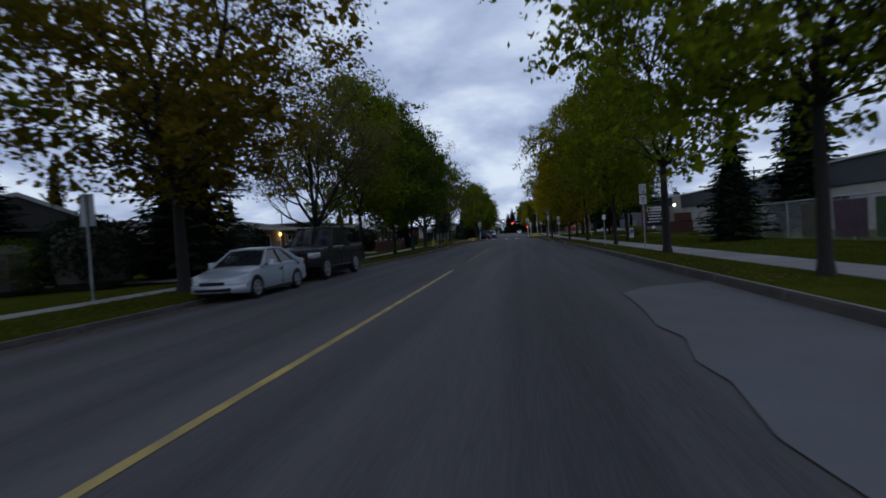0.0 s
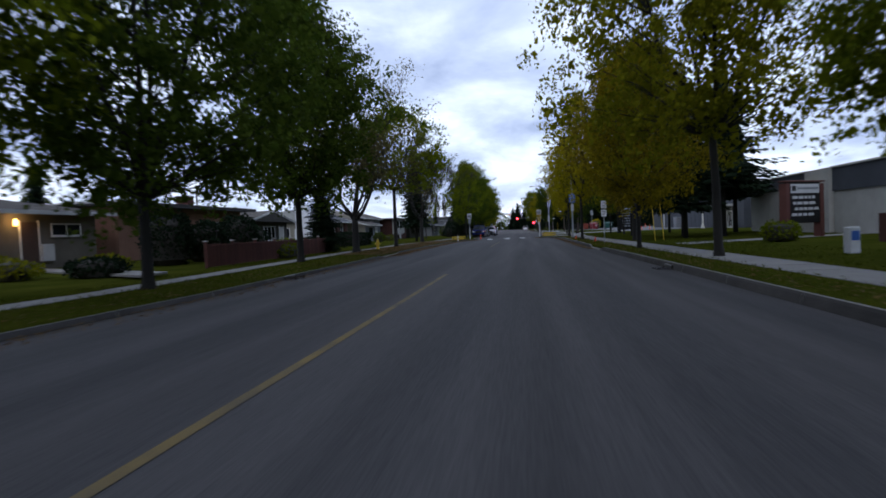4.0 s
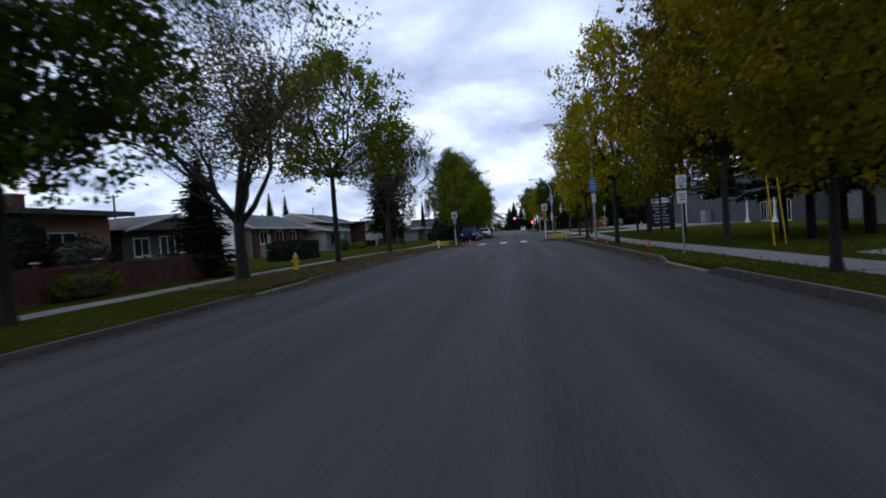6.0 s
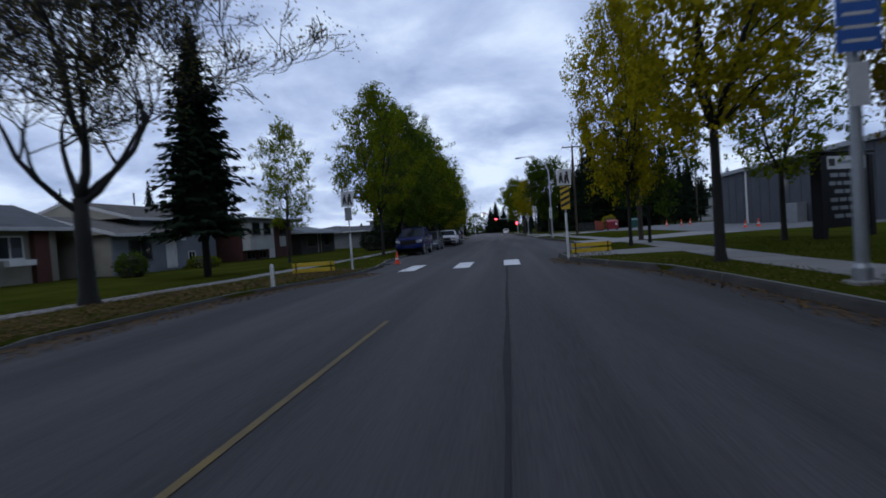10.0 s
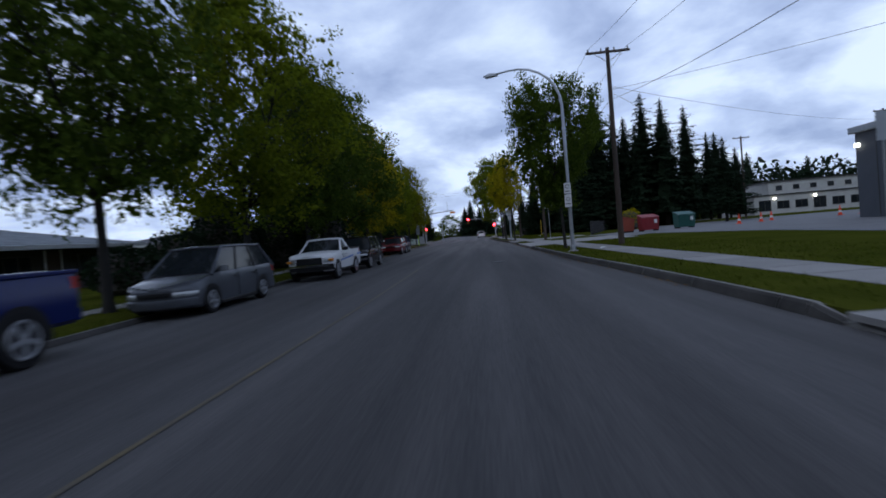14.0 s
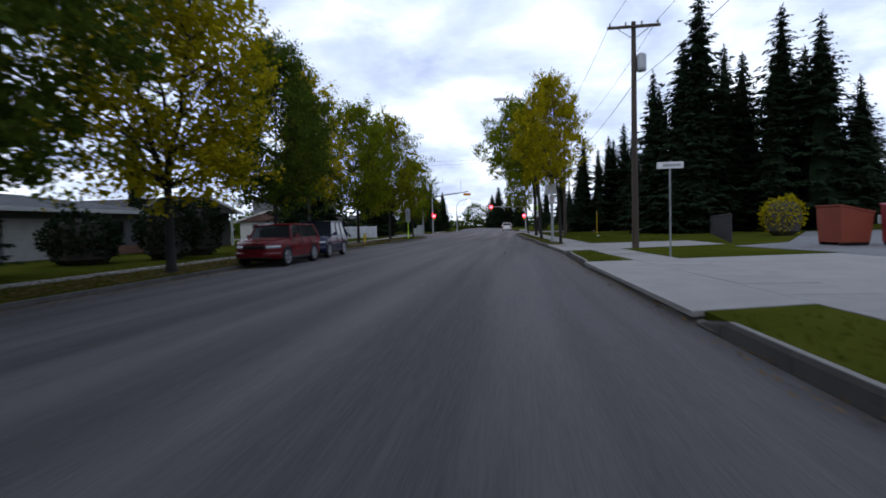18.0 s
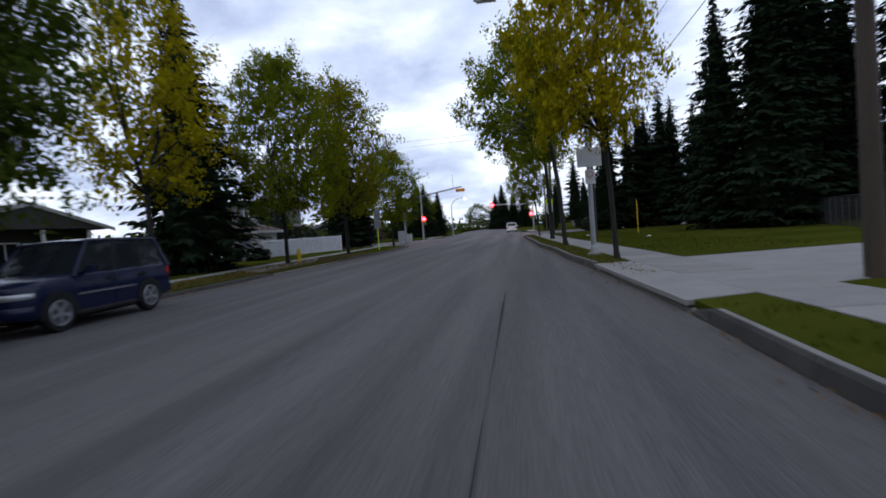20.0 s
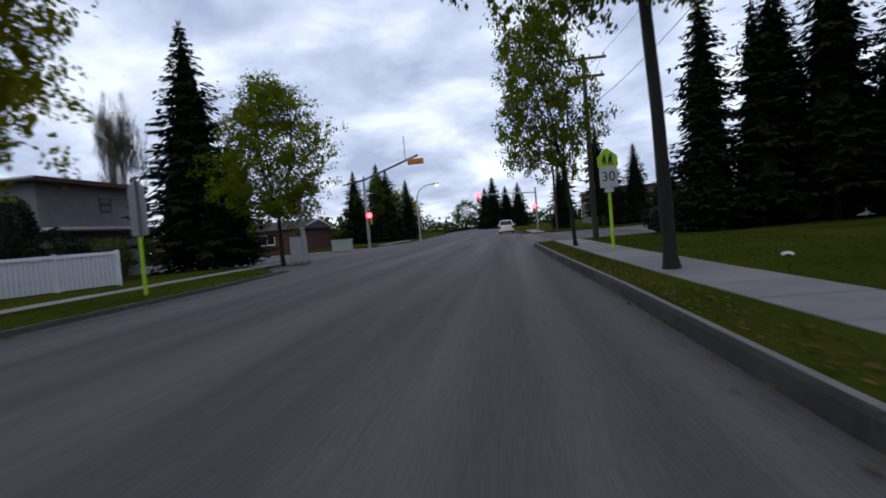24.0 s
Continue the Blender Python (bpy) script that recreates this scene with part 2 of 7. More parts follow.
class Shape:
    """Vertices and faces gathered for one mesh."""

    def __init__(self):
        self.v, self.f = [], []

    def add(self, verts, faces):
        n = len(self.v)
        self.v += [tuple(p) for p in verts]
        self.f += [tuple(i + n for i in face) for face in faces]
        return self

    def box(self, x0, x1, y0, y1, z0, z1, bevel=0.0):
        b = min(bevel, (x1 - x0) / 3, (y1 - y0) / 3, (z1 - z0) / 3)
        if b <= 0:
            vs = [(x, y, z) for z in (z0, z1) for y in (y0, y1) for x in (x0, x1)]
            return self.add(vs, [(0, 2, 3, 1), (4, 5, 7, 6), (0, 1, 5, 4), (2, 6, 7, 3), (0, 4, 6, 2), (1, 3, 7, 5)])

        def ring(x, y, z, c):
            return [(x0 + x + c, y0 + y, z), (x1 - x - c, y0 + y, z), (x1 - x, y0 + y + c, z), (x1 - x, y1 - y - c, z), (x1 - x - c, y1 - y, z), (x0 + x + c, y1 - y, z), (x0 + x, y1 - y - c, z), (x0 + x, y0 + y + c, z)]

        vs = ring(b, b, z0, 0.001) + ring(0, 0, z0 + b, b) + ring(0, 0, z1 - b, b) + ring(b, b, z1, 0.001)
        fs = [tuple(reversed(range(8))), tuple(range(24, 32))]
        fs += [(8 * k + i, 8 * k + (i + 1) % 8, 8 * k + 8 + (i + 1) % 8, 8 * k + 8 + i) for k in range(3) for i in range(8)]
        return self.add(vs, fs)

    def tube(self, points, radii, n=8, caps=True):
        pts = [Vector(p) for p in points]
        rings = []
        side = None
        for i, p in enumerate(pts):
            d = (pts[min(i + 1, len(pts) - 1)] - pts[max(i - 1, 0)]).normalized()
            if side is None:
                side = d.orthogonal().normalized()
            side = (side - d * side.dot(d)).normalized()
            up = d.cross(side)
            rings.append([p + radii[i] * (math.cos(a) * side + math.sin(a) * up) for a in (2 * math.pi * k / n for k in range(n))])
        fs = [(i * n + k, i * n + (k + 1) % n, (i + 1) * n + (k + 1) % n, (i + 1) * n + k) for i in range(len(pts) - 1) for k in range(n)]
        if caps:
            fs += [tuple(reversed(range(n))), tuple(range((len(pts) - 1) * n, len(pts) * n))]
        return self.add([p for r in rings for p in r], fs)

    def cyl(self, p0, p1, r0, r1=None, n=12):
        return self.tube([p0, p1], [r0, r0 if r1 is None else r1], n)

    def prism(self, outline, axis, a, b):
        """A closed outline of 2D points pushed along an axis from a to b."""
        k = len(outline)

        def at(p, d):
            return {"x": (d, p[0], p[1]), "y": (p[0], d, p[1]), "z": (p[0], p[1], d)}[axis]

        vs = [at(p, a) for p in outline] + [at(p, b) for p in outline]
        return self.add(vs, [tuple(reversed(range(k))), tuple(range(k, 2 * k))] + [(i, (i + 1) % k, k + (i + 1) % k, k + i) for i in range(k)])

    def lathe(self, profile, n=14, x=0.0, y=0.0):
        """(radius, height) pairs turned about a vertical axis."""
        vs = [(x + r * math.cos(2 * math.pi * k / n), y + r * math.sin(2 * math.pi * k / n), z) for r, z in profile for k in range(n)]
        m = len(profile)
        fs = [(i * n + k, i * n + (k + 1) % n, (i + 1) * n + (k + 1) % n, (i + 1) * n + k) for i in range(m - 1) for k in range(n)]
        return self.add(vs, fs + [tuple(reversed(range(n))), tuple(range((m - 1) * n, m * n))])

    def loft(self, rings, closed=True, caps=True):
        n, m = len(rings[0]), len(rings)
        last = n if closed else n - 1
        fs = [(i * n + k, i * n + (k + 1) % n, (i + 1) * n + (k + 1) % n, (i + 1) * n + k) for i in range(m - 1) for k in range(last)]
        if caps and closed:
            fs += [tuple(reversed(range(n))), tuple(range((m - 1) * n, m * n))]
        return self.add([p for r in rings for p in r], fs)

    def turned(self, m):
        self.v = [tuple(m @ Vector(p)) for p in self.v]
        return self

    def mesh(self, name, mat, smooth=False):
        me = bpy.data.meshes.new(name)
        me.from_pydata(self.v, [], self.f)
        me.materials.append(mat)
        bm = bmesh.new()
        bm.from_mesh(me)
        bmesh.ops.recalc_face_normals(bm, faces=bm.faces)
        bm.to_mesh(me)
        bm.free()
        if smooth:
            me.shade_smooth()
            me.set_sharp_from_angle(angle=radians(38))
        return me


def part(name, shape, mat, parent, label="", smooth=False):
    ob = new(name, shape.mesh(name, mat, smooth) if isinstance(shape, Shape) else shape)
    ob.parent = parent
    return tagged(ob, label)


def thing(name, label, category, m=None, group="", kind=""):
    ob = new(name)
    ob.empty_display_size = 0.2
    if m is not None:
        ob.matrix_basis = m
    return tagged(ob, label, category, group, kind)


def solid(name, shape, mat, label="", category="", kind="structure", smooth=False):
    return tagged(new(name, shape.mesh(name, mat, smooth)), label, category, "", kind)


def fast_mesh(name, verts, faces, mat):
    """A mesh from arrays, with no clean-up."""
    me = bpy.data.meshes.new(name)
    k = faces.shape[1]
    me.vertices.add(len(verts))
    me.vertices.foreach_set("co", np.asarray(verts, np.float32).ravel())
    me.loops.add(faces.size)
    me.loops.foreach_set("vertex_index", np.asarray(faces, np.int32).ravel())
    me.polygons.add(len(faces))
    me.polygons.foreach_set("loop_start", np.arange(0, faces.size, k, dtype=np.int32))
    me.update(calc_edges=True)
    me.materials.append(mat)
    return me


def along(table, y):
    return float(np.interp(y, [p[0] for p in table], [p[1] for p in table]))


# ---- plan: x across the road, y along it ----
KERB_RIGHT = [(-40, 4.1), (22, 4.1), (37, 3.98), (53, 3.75), (62, 3.5), (76, 3.42), (86, 3.4), (91, 3.0), (95, 1.35), (99, 1.27), (100.4, 1.6), (101.4, 2.0), (102.6, 2.7), (104.5, 3.85), (107.2, 4.05), (118, 4.15), (124, 4.0), (130, 3.65), (136, 3.52), (145, 3.3), (155, 3.1), (158, 3.06), (162.4, 3.15), (170, 2.85), (173, 2.54), (180, 2.35), (186, 1.9), (192, 1.8), (200, 1.52), (212, 1.2), (216, 4.0), (240, 4.0), (243, 1.2), (300, -1.0), (380, -8.0), (520, -30)]
KERB_LEFT = [(-40, -8.5), (12, -8.6), (30, -8.5), (42, -8.15), (54, -8.4), (68, -8.9), (84, -9.0), (91, -8.6), (94.5, -6.95), (101, -6.8), (103, -7.7), (110, -7.8), (120, -8.3), (143, -8.7), (156, -9.3), (165, -9.8), (177, -10.0), (190, -9.8), (200, -9.9), (206, -10.3), (212, -16.0), (238, -16.0), (243, -12.5), (300, -15), (380, -22), (520, -44)]
CROSS0, CROSS1 = 213.0, 240.0
VERGE, LOW = 0.14, 0.075


def right(y):
    return along(KERB_RIGHT, y)


def left(y):
    return along(KERB_LEFT, y)


# ---- ground: one sheet, lowered under the roads ----
ys = [-400, -40, -20] + list(range(0, 300, 4)) + [CROSS0 - 0.01, CROSS0, CROSS1, CROSS1 + 0.01, 320, 340, 380, 450, 520, 900, 3000]
ys = sorted(set(ys))
g = Shape()
rows = []
for y in ys:
    inside = CROSS0 <= y <= CROSS1
    a, b = left(y) - 0.14, right(y) + 0.14
    cols = [(-3000, VERGE), (-200, VERGE), (-60, VERGE), (-30, VERGE), (-18, VERGE), (a - 1.6, VERGE), (a, LOW), (a, -0.08), (b, -0.08), (b, VERGE), (12, VERGE), (22, VERGE), (45, VERGE), (90, VERGE), (200, VERGE), (3000, VERGE)]
    if inside:
        cols = [(x, -0.08) for x, z in cols]
    rows.append([(x, y, z) for x, z in cols])
g.loft(rows, closed=False, caps=False)
solid("ground", g, GRASS, "mown grass ground in early autumn", "grass")
# road sheet with a slight crown
r = Shape()
rows = []
for y in ys:
    if -400 <= y <= 900:
        a, b = left(min(y, 520)), right(min(y, 520))
        c = -2.6
        rows.append([(a, y, -0.02), (a + 1.5, y, 0.0), (c, y, 0.02), (b - 1.5, y, 0.0), (b, y, -0.02)])
r.loft(rows, closed=False, caps=False)
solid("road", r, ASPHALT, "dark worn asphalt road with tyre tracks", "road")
x = Shape()
x.loft([[(-220, CROSS0 + 1, -0.03), (-220, CROSS1 - 1, -0.03)], [(-14, CROSS0 + 1, -0.03), (-14, CROSS1 - 1, -0.03)], [(2.5, CROSS0 + 1, -0.03), (2.5, CROSS1 - 1, -0.03)], [(220, CROSS0 + 1, -0.03), (220, CROSS1 - 1, -0.03)]], closed=False, caps=False)
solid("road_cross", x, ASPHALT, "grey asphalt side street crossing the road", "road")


def strip(table, offset0, offset1, z, y0, y1, step=2.0):
    s = Shape()
    n = max(2, int((y1 - y0) / step) + 1)
    rows = []
    for k in range(n):
        y = y0 + (y1 - y0) * k / (n - 1)
        e = along(table, y)
        rows.append([(e + offset0, y, z), (e + offset1, y, z)])
    return s.loft(rows, closed=False, caps=False)


# kerbs in cast lengths, dropped at driveways
RIGHT_DRIVES = [(59.0, 62.5), (107.0, 115.6), (146.2, 155.6), (162.2, 169.4), (212.0, 241.0)]
LEFT_DRIVES = [(59.5, 63.5), (80.5, 83.0), (176.0, 184.0), (206.0, 243.0)]


def kerb(name, table, side, drives):
    """Cast lengths of kerb, ramped down to the dropped crossings."""
    s, f = Shape(), Shape()
    high = (VERGE if side > 0 else LOW) + 0.015
    cuts = sorted({-39.0 + 3.0 * k for k in range(124)} | {v for a, b in drives for v in (a - 0.7, a, b, b + 0.7)})

    def top_at(yy):
        gap = min([max(a - yy, yy - b, 0.0) for a, b in drives])
        return 0.03 + (high - 0.03) * min(1.0, gap / 0.7)

    for y, y1 in zip(cuts, cuts[1:]):
        if CROSS0 < (y + y1) / 2 < CROSS1:
            continue
        rings, skin = [], []
        for yy in (y, y1 - 0.02):
            e, top = along(table, yy), top_at(yy)
            lip = min(0.03, top * 0.5)
            rings.append([(e + side * 0.015, yy, -0.05), (e + side * 0.03, yy, top - lip), (e + side * 0.06, yy, top), (e + side * 0.17, yy, top), (e + side * 0.17, yy, -0.05)])
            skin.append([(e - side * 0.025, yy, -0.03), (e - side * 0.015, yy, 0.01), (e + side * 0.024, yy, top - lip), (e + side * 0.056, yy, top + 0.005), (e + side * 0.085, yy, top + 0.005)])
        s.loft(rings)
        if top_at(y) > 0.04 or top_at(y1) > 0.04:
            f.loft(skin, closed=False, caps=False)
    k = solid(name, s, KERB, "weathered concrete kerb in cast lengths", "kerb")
    # dark skin paints shade onto the kerb face and its rounded edge
    tagged(part("kerb_face", f, KERBFACE, k, "kerb face with shade painted in"), "kerb face with shade painted in", "", "", "stuff")


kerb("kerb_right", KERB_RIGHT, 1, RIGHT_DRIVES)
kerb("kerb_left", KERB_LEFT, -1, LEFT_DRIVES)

# lane line, tar seams, light patch
CENTRE = [(-40, -2.6), (10, -2.67), (40, -2.77), (66, -2.95), (92, -2.98)]
FAINT = material("faded_yellow_paint", (0.034, 0.033, 0.031), (0.085, 0.063, 0.022), 0.8, 1.2, 40.0, 0.2)
WORN = material("worn_down_yellow_paint", (0.045, 0.040, 0.030), (0.19, 0.125, 0.024), 0.8, 1.4, 40.0, 0.2)
solid("lane_line", strip(CENTRE, -0.06, 0.06, 0.026, -30, 20), LANE, "worn yellow painted centre line", "road marking")
solid("lane_line_faded", strip(CENTRE, -0.06, 0.06, 0.026, 26.5, 46), WORN, "faded yellow painted centre line", "road marking")
solid("lane_line_middle", strip(CENTRE, -0.038, 0.038, 0.026, 69, 84), WORN, "worn yellow painted centre line", "road marking")
solid("lane_line_far", strip([(100, -2.78), (122, -2.83), (132, -3.0)], -0.032, 0.032, 0.026, 104, 132), FAINT, "faded yellow painted centre line", "road marking")
patch = Shape()
edge = [(1.55, -6), (1.5, 1.5), (1.58, 2.6), (1.5, 3.4), (1.68, 4.6), (1.62, 5.3), (1.85, 6.4), (1.72, 7.2), (1.86, 8.4), (1.95, 10.7), (2.6, 11.6), (4.25, 12.4)]
patch.loft([[(e, y, 0.016 + 0.006), (4.28, y, -0.002)] for e, y in edge], closed=False, caps=False)
solid("road_patch", patch, PATCH, "pale older asphalt patch with a ragged edge", "road patch")
SEAM = material("tar_seam", (0.024, 0.024, 0.025), (0.042, 0.041, 0.042), 0.95, 2.0, 50.0, 0.2, spec=0.1)
for k, (x0, x1, y0, y1, w) in enumerate([(-1.1, -1.0, 72, 97, 0.07), (0.5, 0.44, 154, 166, 0.022)]):
    s = Shape()
    n = int((y1 - y0) / 1.5)
    s.loft([[(x0 + (x1 - x0) * i / n + 0.012 * math.sin(i * 1.7 + k) - w / 2 * min(1.0, 0.1 + i / 6) * (0.8 + 0.2 * math.sin(i * 2.3)), y0 + 1.5 * i, 0.0245), (x0 + (x1 - x0) * i / n + 0.012 * math.sin(i * 1.1 + k) + w / 2 * min(1.0, 0.1 + i / 6) * (0.85 + 0.15 * math.cos(i * 1.3)), y0 + 1.5 * i, 0.0245)] for i in range(n + 1)], closed=False, caps=False)
    solid("tar_seam", s, SEAM, "dark tar seam along the asphalt", "road seam")
for bx in (-4.9, -2.75, -0.8):
    s = Shape().box(bx - 0.32, bx + 0.32, 95.6, 99.0, 0.02, 0.027)
    solid("crosswalk_bar", s, WHITEPAINT, "wide white painted crosswalk bar", "road marking")
s = Shape().lathe([(0.30, 0.012), (0.30, 0.026), (0.27, 0.029)], 20, 0.62, 133.2)
solid("manhole_cover", s, PATCH, "round pale manhole cover in the asphalt", "manhole")

# ---- trees ----


def limb(s, start, direction, length, radius, rng, level, tips, curve=0.25, levels=3, spread=1.0, rise=0.12):
    pts, radii = [Vector(start)], [radius]
    d = Vector(direction).normalized()
    n = 5 if level < 2 else 4
    for k in range(n):
        d = (d + Vector((rng.gauss(0, curve), rng.gauss(0, curve), rng.gauss(0, curve) + rise)) * 0.5).normalized()
        pts.append(pts[-1] + d * length / n)
        radii.append(max(0.011, radius * (1 - 0.62 * (k + 1) / n)))
    s.tube(pts, radii, 7 if level < 1 else (5 if level < 2 else 4), caps=level == 0)
    if level >= levels:
        tips.append((pts[-1], pts[-2], pts[-3]))
        return
    count = rng.choice((3, 4)) if level < levels - 1 else rng.choice((3, 4, 4))
    for k in range(count):
        at = rng.uniform(0.35, 1.0) if k else 1.0
        i = min(len(pts) - 2, int(at * (len(pts) - 1)))
        p = pts[i].lerp(pts[i + 1], at * (len(pts) - 1) - i) if k else pts[-1]
        turn = rng.uniform(0, 2 * math.pi)
        side = d.orthogonal().normalized()
        side = (Matrix.Rotation(turn, 3, d) @ side)
        nd = (d * rng.uniform(0.6, 1.0) + side * rng.uniform(0.5, 0.95) * spread + Vector((0, 0, rise))).normalized()
        limb(s, p, nd, length * rng.uniform(0.55, 0.8), radii[i] * rng.uniform(0.55, 0.75), rng, level + 1, tips, curve, levels, spread, rise)


def leaf_array(points, size, rng_np, droop=0.0):
    """A folded four-cornered leaf at each point, turned at random."""
    n = len(points)
    a = rng_np.normal(size=(n, 3))
    a[:, 2] -= droop
    a /= np.linalg.norm(a, axis=1)[:, None]
    b = np.cross(a, rng_np.normal(size=(n, 3)))
    b /= np.linalg.norm(b, axis=1)[:, None] + 1e-9
    c = np.cross(a, b)
    L = size * rng_np.uniform(0.7, 1.4, n)[:, None]
    verts = np.stack([points, points + a * L * 0.5 + b * L * 0.33 + c * L * 0.08, points + a * L, points + a * L * 0.5 - b * L * 0.33 + c * L * 0.08], 1).reshape(-1, 3)
    return verts, np.arange(4 * n).reshape(-1, 4)


def branch_tree(name, seed, height, trunk, spread, colour, leaves, size, radius=0.16, cluster=0.55, levels=3, lean=(0, 0), forks=4, low=0):
    rng, rnp = random.Random(seed), np.random.RandomState(seed)
    s, tips = Shape(), []
    top = Vector((lean[0], lean[1], trunk))
    s.tube([(0, 0, -0.15), (0, 0, 0.02), (lean[0] * 0.12, lean[1] * 0.12, 0.3), (lean[0] * 0.5, lean[1] * 0.5, trunk * 0.55), top], [radius * 1.7, radius * 1.5, radius * 1.12, radius, radius * 0.92], 10)
    reach = (height - trunk) * 0.50
    for k in range(forks):
        a = 2 * math.pi * (k + rng.uniform(-0.3, 0.3)) / forks
        d = (math.cos(a) * spread * rng.uniform(0.5, 1.0), math.sin(a) * spread * rng.uniform(0.5, 1.0), 1.0)
        limb(s, top - Vector((0, 0, rng.uniform(0, trunk * 0.2))), d, reach * rng.uniform(0.85, 1.15), radius * rng.uniform(0.5, 0.68), rng, 0, tips, levels=levels - 1, spread=0.95)
    limb(s, top, (rng.uniform(-0.1, 0.1), rng.uniform(-0.1, 0.1), 1), reach * 1.2, radius * 0.75, rng, 0, tips, levels=levels - 1, spread=0.8)
    for k in range(low):
        a = rng.uniform(0, 2 * math.pi)
        limb(s, top * rng.uniform(0.75, 1.0), (math.cos(a), math.sin(a), 0.6), reach * 0.75, radius * 0.4, rng, 0, tips, levels=levels - 1, spread=1.0, rise=0.12)
    wood = fast_wood(name + "_trunk", s)
    pts = []
    per = max(1, int(leaves / max(1, len(tips))))
    for tip, a, b in tips:
        k = max(1, int(per * rng.uniform(0.35, 1.65)))
        base = np.array(tip)[None] * 0.5 + np.array(a)[None] * 0.35 + np.array(b)[None] * 0.15
        sway = rnp.normal(size=(k, 3)) * cluster * np.array([1, 1, 0.72])
        pts.append(base + sway)
    pts = np.concatenate(pts)
    pts = pts[pts[:, 2] > 0.22 * height]
    hi = np.array([t[0] for t in tips])[:, 2].max()
    verts, faces = leaf_array(pts, size, rnp, 0.3)
    crown = fast_mesh(name + "_crown", verts, faces, LEAF[colour])
    return wood, crown, hi


def tree_meshes(name, seed, trunk, wide, colour, clumps=90, per=210, size=0.118, radius=0.11, stems=3, lean=(0, 0), puff=0.52, open_low=0.0, peak=-0.12):
    """A tree of unit height 10: a trunk, upright stems, limbs out to leaf clumps that fill an uneven oval crown."""
    rng, rnp = random.Random(seed), np.random.RandomState(seed)
    s = Shape()
    top = Vector((lean[0] * 0.28, lean[1] * 0.28, trunk))
    s.tube([(0, 0, -0.15), (0, 0, 0.02), (lean[0] * 0.02, lean[1] * 0.02, 0.25), (lean[0] * 0.10, lean[1] * 0.10, trunk * 0.55), top], [radius * 1.75, radius * 1.5, radius * 1.12, radius, radius * 0.92], 10)
    paths = []
    for k in range(stems):
        a = 2 * math.pi * (k + rng.uniform(-0.25, 0.25)) / stems
        out = wide * (0.42 if stems > 1 else 0.05)
        end = Vector((lean[0] + math.cos(a) * out * rng.uniform(0.7, 1.2), lean[1] + math.sin(a) * out * rng.uniform(0.7, 1.2), rng.uniform(8.2, 9.5)))
        pts = []
        n = 7
        for i in range(n + 1):
            u = i / n
            q = top.lerp(end, u)
            bow = math.sin(u * math.pi) * 0.22
            q += Vector((math.cos(a) * bow * wide * 0.5 + rng.gauss(0, 0.07) * (i > 0), math.sin(a) * bow * wide * 0.5 + rng.gauss(0, 0.07) * (i > 0), 0))
            pts.append(q)
        r0 = radius * (0.72 if stems > 1 else 0.9)
        s.tube(pts, [r0 * (1 - 0.86 * i / n) for i in range(n + 1)], 7)
        paths.append(pts)
    low, high = trunk * 0.98, 10.0
    mid, half = (low + high) / 2, (high - low) / 2
    leaves, sprays = [], []
    lobes = [(rng.uniform(0, 6.28), rng.uniform(-0.7, 0.7), rng.uniform(0.72, 1.12)) for k in range(9)]
    for k in range(clumps):
        u = -1 + 2 * (k + rng.random()) / clumps
        a = k * 2.39996 + rng.uniform(-0.5, 0.5)
        swell = 1.0
        for la, lz, lr in lobes:
            d = math.cos(a - la) * 0.6 + (1 - abs(u - lz)) * 0.4
            if d > 0.75:
                swell *= lr
        prof = max(0.06, 1 - min(1.0, abs(u - peak)) ** 2.3) ** 0.6
        rr = wide * prof * swell * (rng.uniform(0.12, 1.0) ** 0.5)
        c = Vector((lean[0] + math.cos(a) * rr, lean[1] + math.sin(a) * rr, mid + u * half * 0.94))
        if open_low and u < -0.35 and rng.random() < open_low:
            continue
        best = None
        for pts in paths:
            for q in pts[:-1]:
                drop = c.z - q.z
                reach = math.hypot(c.x - q.x, c.y - q.y)
                cost = abs(drop - reach * 0.75) + reach * 0.4 + (3 if drop < -0.6 else 0)
                if best is None or cost < best[0]:
                    best = (cost, q)
        q = best[1]
        bend = q.lerp(c, 0.5) + Vector((rng.gauss(0, 0.12), rng.gauss(0, 0.12), 0.12 + rng.gauss(0, 0.1)))
        r = radius * 0.30 * min(1.0, 0.35 + (c - q).length / wide)
        s.tube([q, q.lerp(bend, 0.6), bend, bend.lerp(c, 0.6), c], [r, r * 0.75, r * 0.55, r * 0.35, r * 0.12], 5, False)
        for j in range(2):
            f = q.lerp(c, rng.uniform(0.45, 0.95))
            e = c + Vector((rng.gauss(0, puff), rng.gauss(0, puff), rng.gauss(0.1, puff * 0.6)))
            s.tube([f, f.lerp(e, 0.5) + Vector((0, 0, 0.06)), e], [r * 0.32, r * 0.22, r * 0.08], 4, False)
        m = int(1.45 * per * rng.uniform(0.55, 1.45))
        kids = [np.array(c) + rnp.normal(size=3) * puff * np.array([1.05, 1.05, 0.8]) for j in range(9)]
        pick = rnp.randint(0, 9, m)
        leaves.append(np.array(kids)[pick] + rnp.normal(size=(m, 3)) * puff * 0.34 * np.array([1, 1, 0.8]))
        k2 = max(6, int(per * 0.13))
        sprays.append(np.array(kids)[rnp.randint(0, 9, k2)] * 0.75 + np.array(c) * 0.25 + rnp.normal(size=(k2, 3)) * puff * 0.22)
    pts = np.concatenate(leaves)
    verts, faces = leaf_array(pts, size, rnp, 0.35)
    v2, f2 = leaf_array(np.concatenate(sprays), size * 2.1, rnp, 0.2)
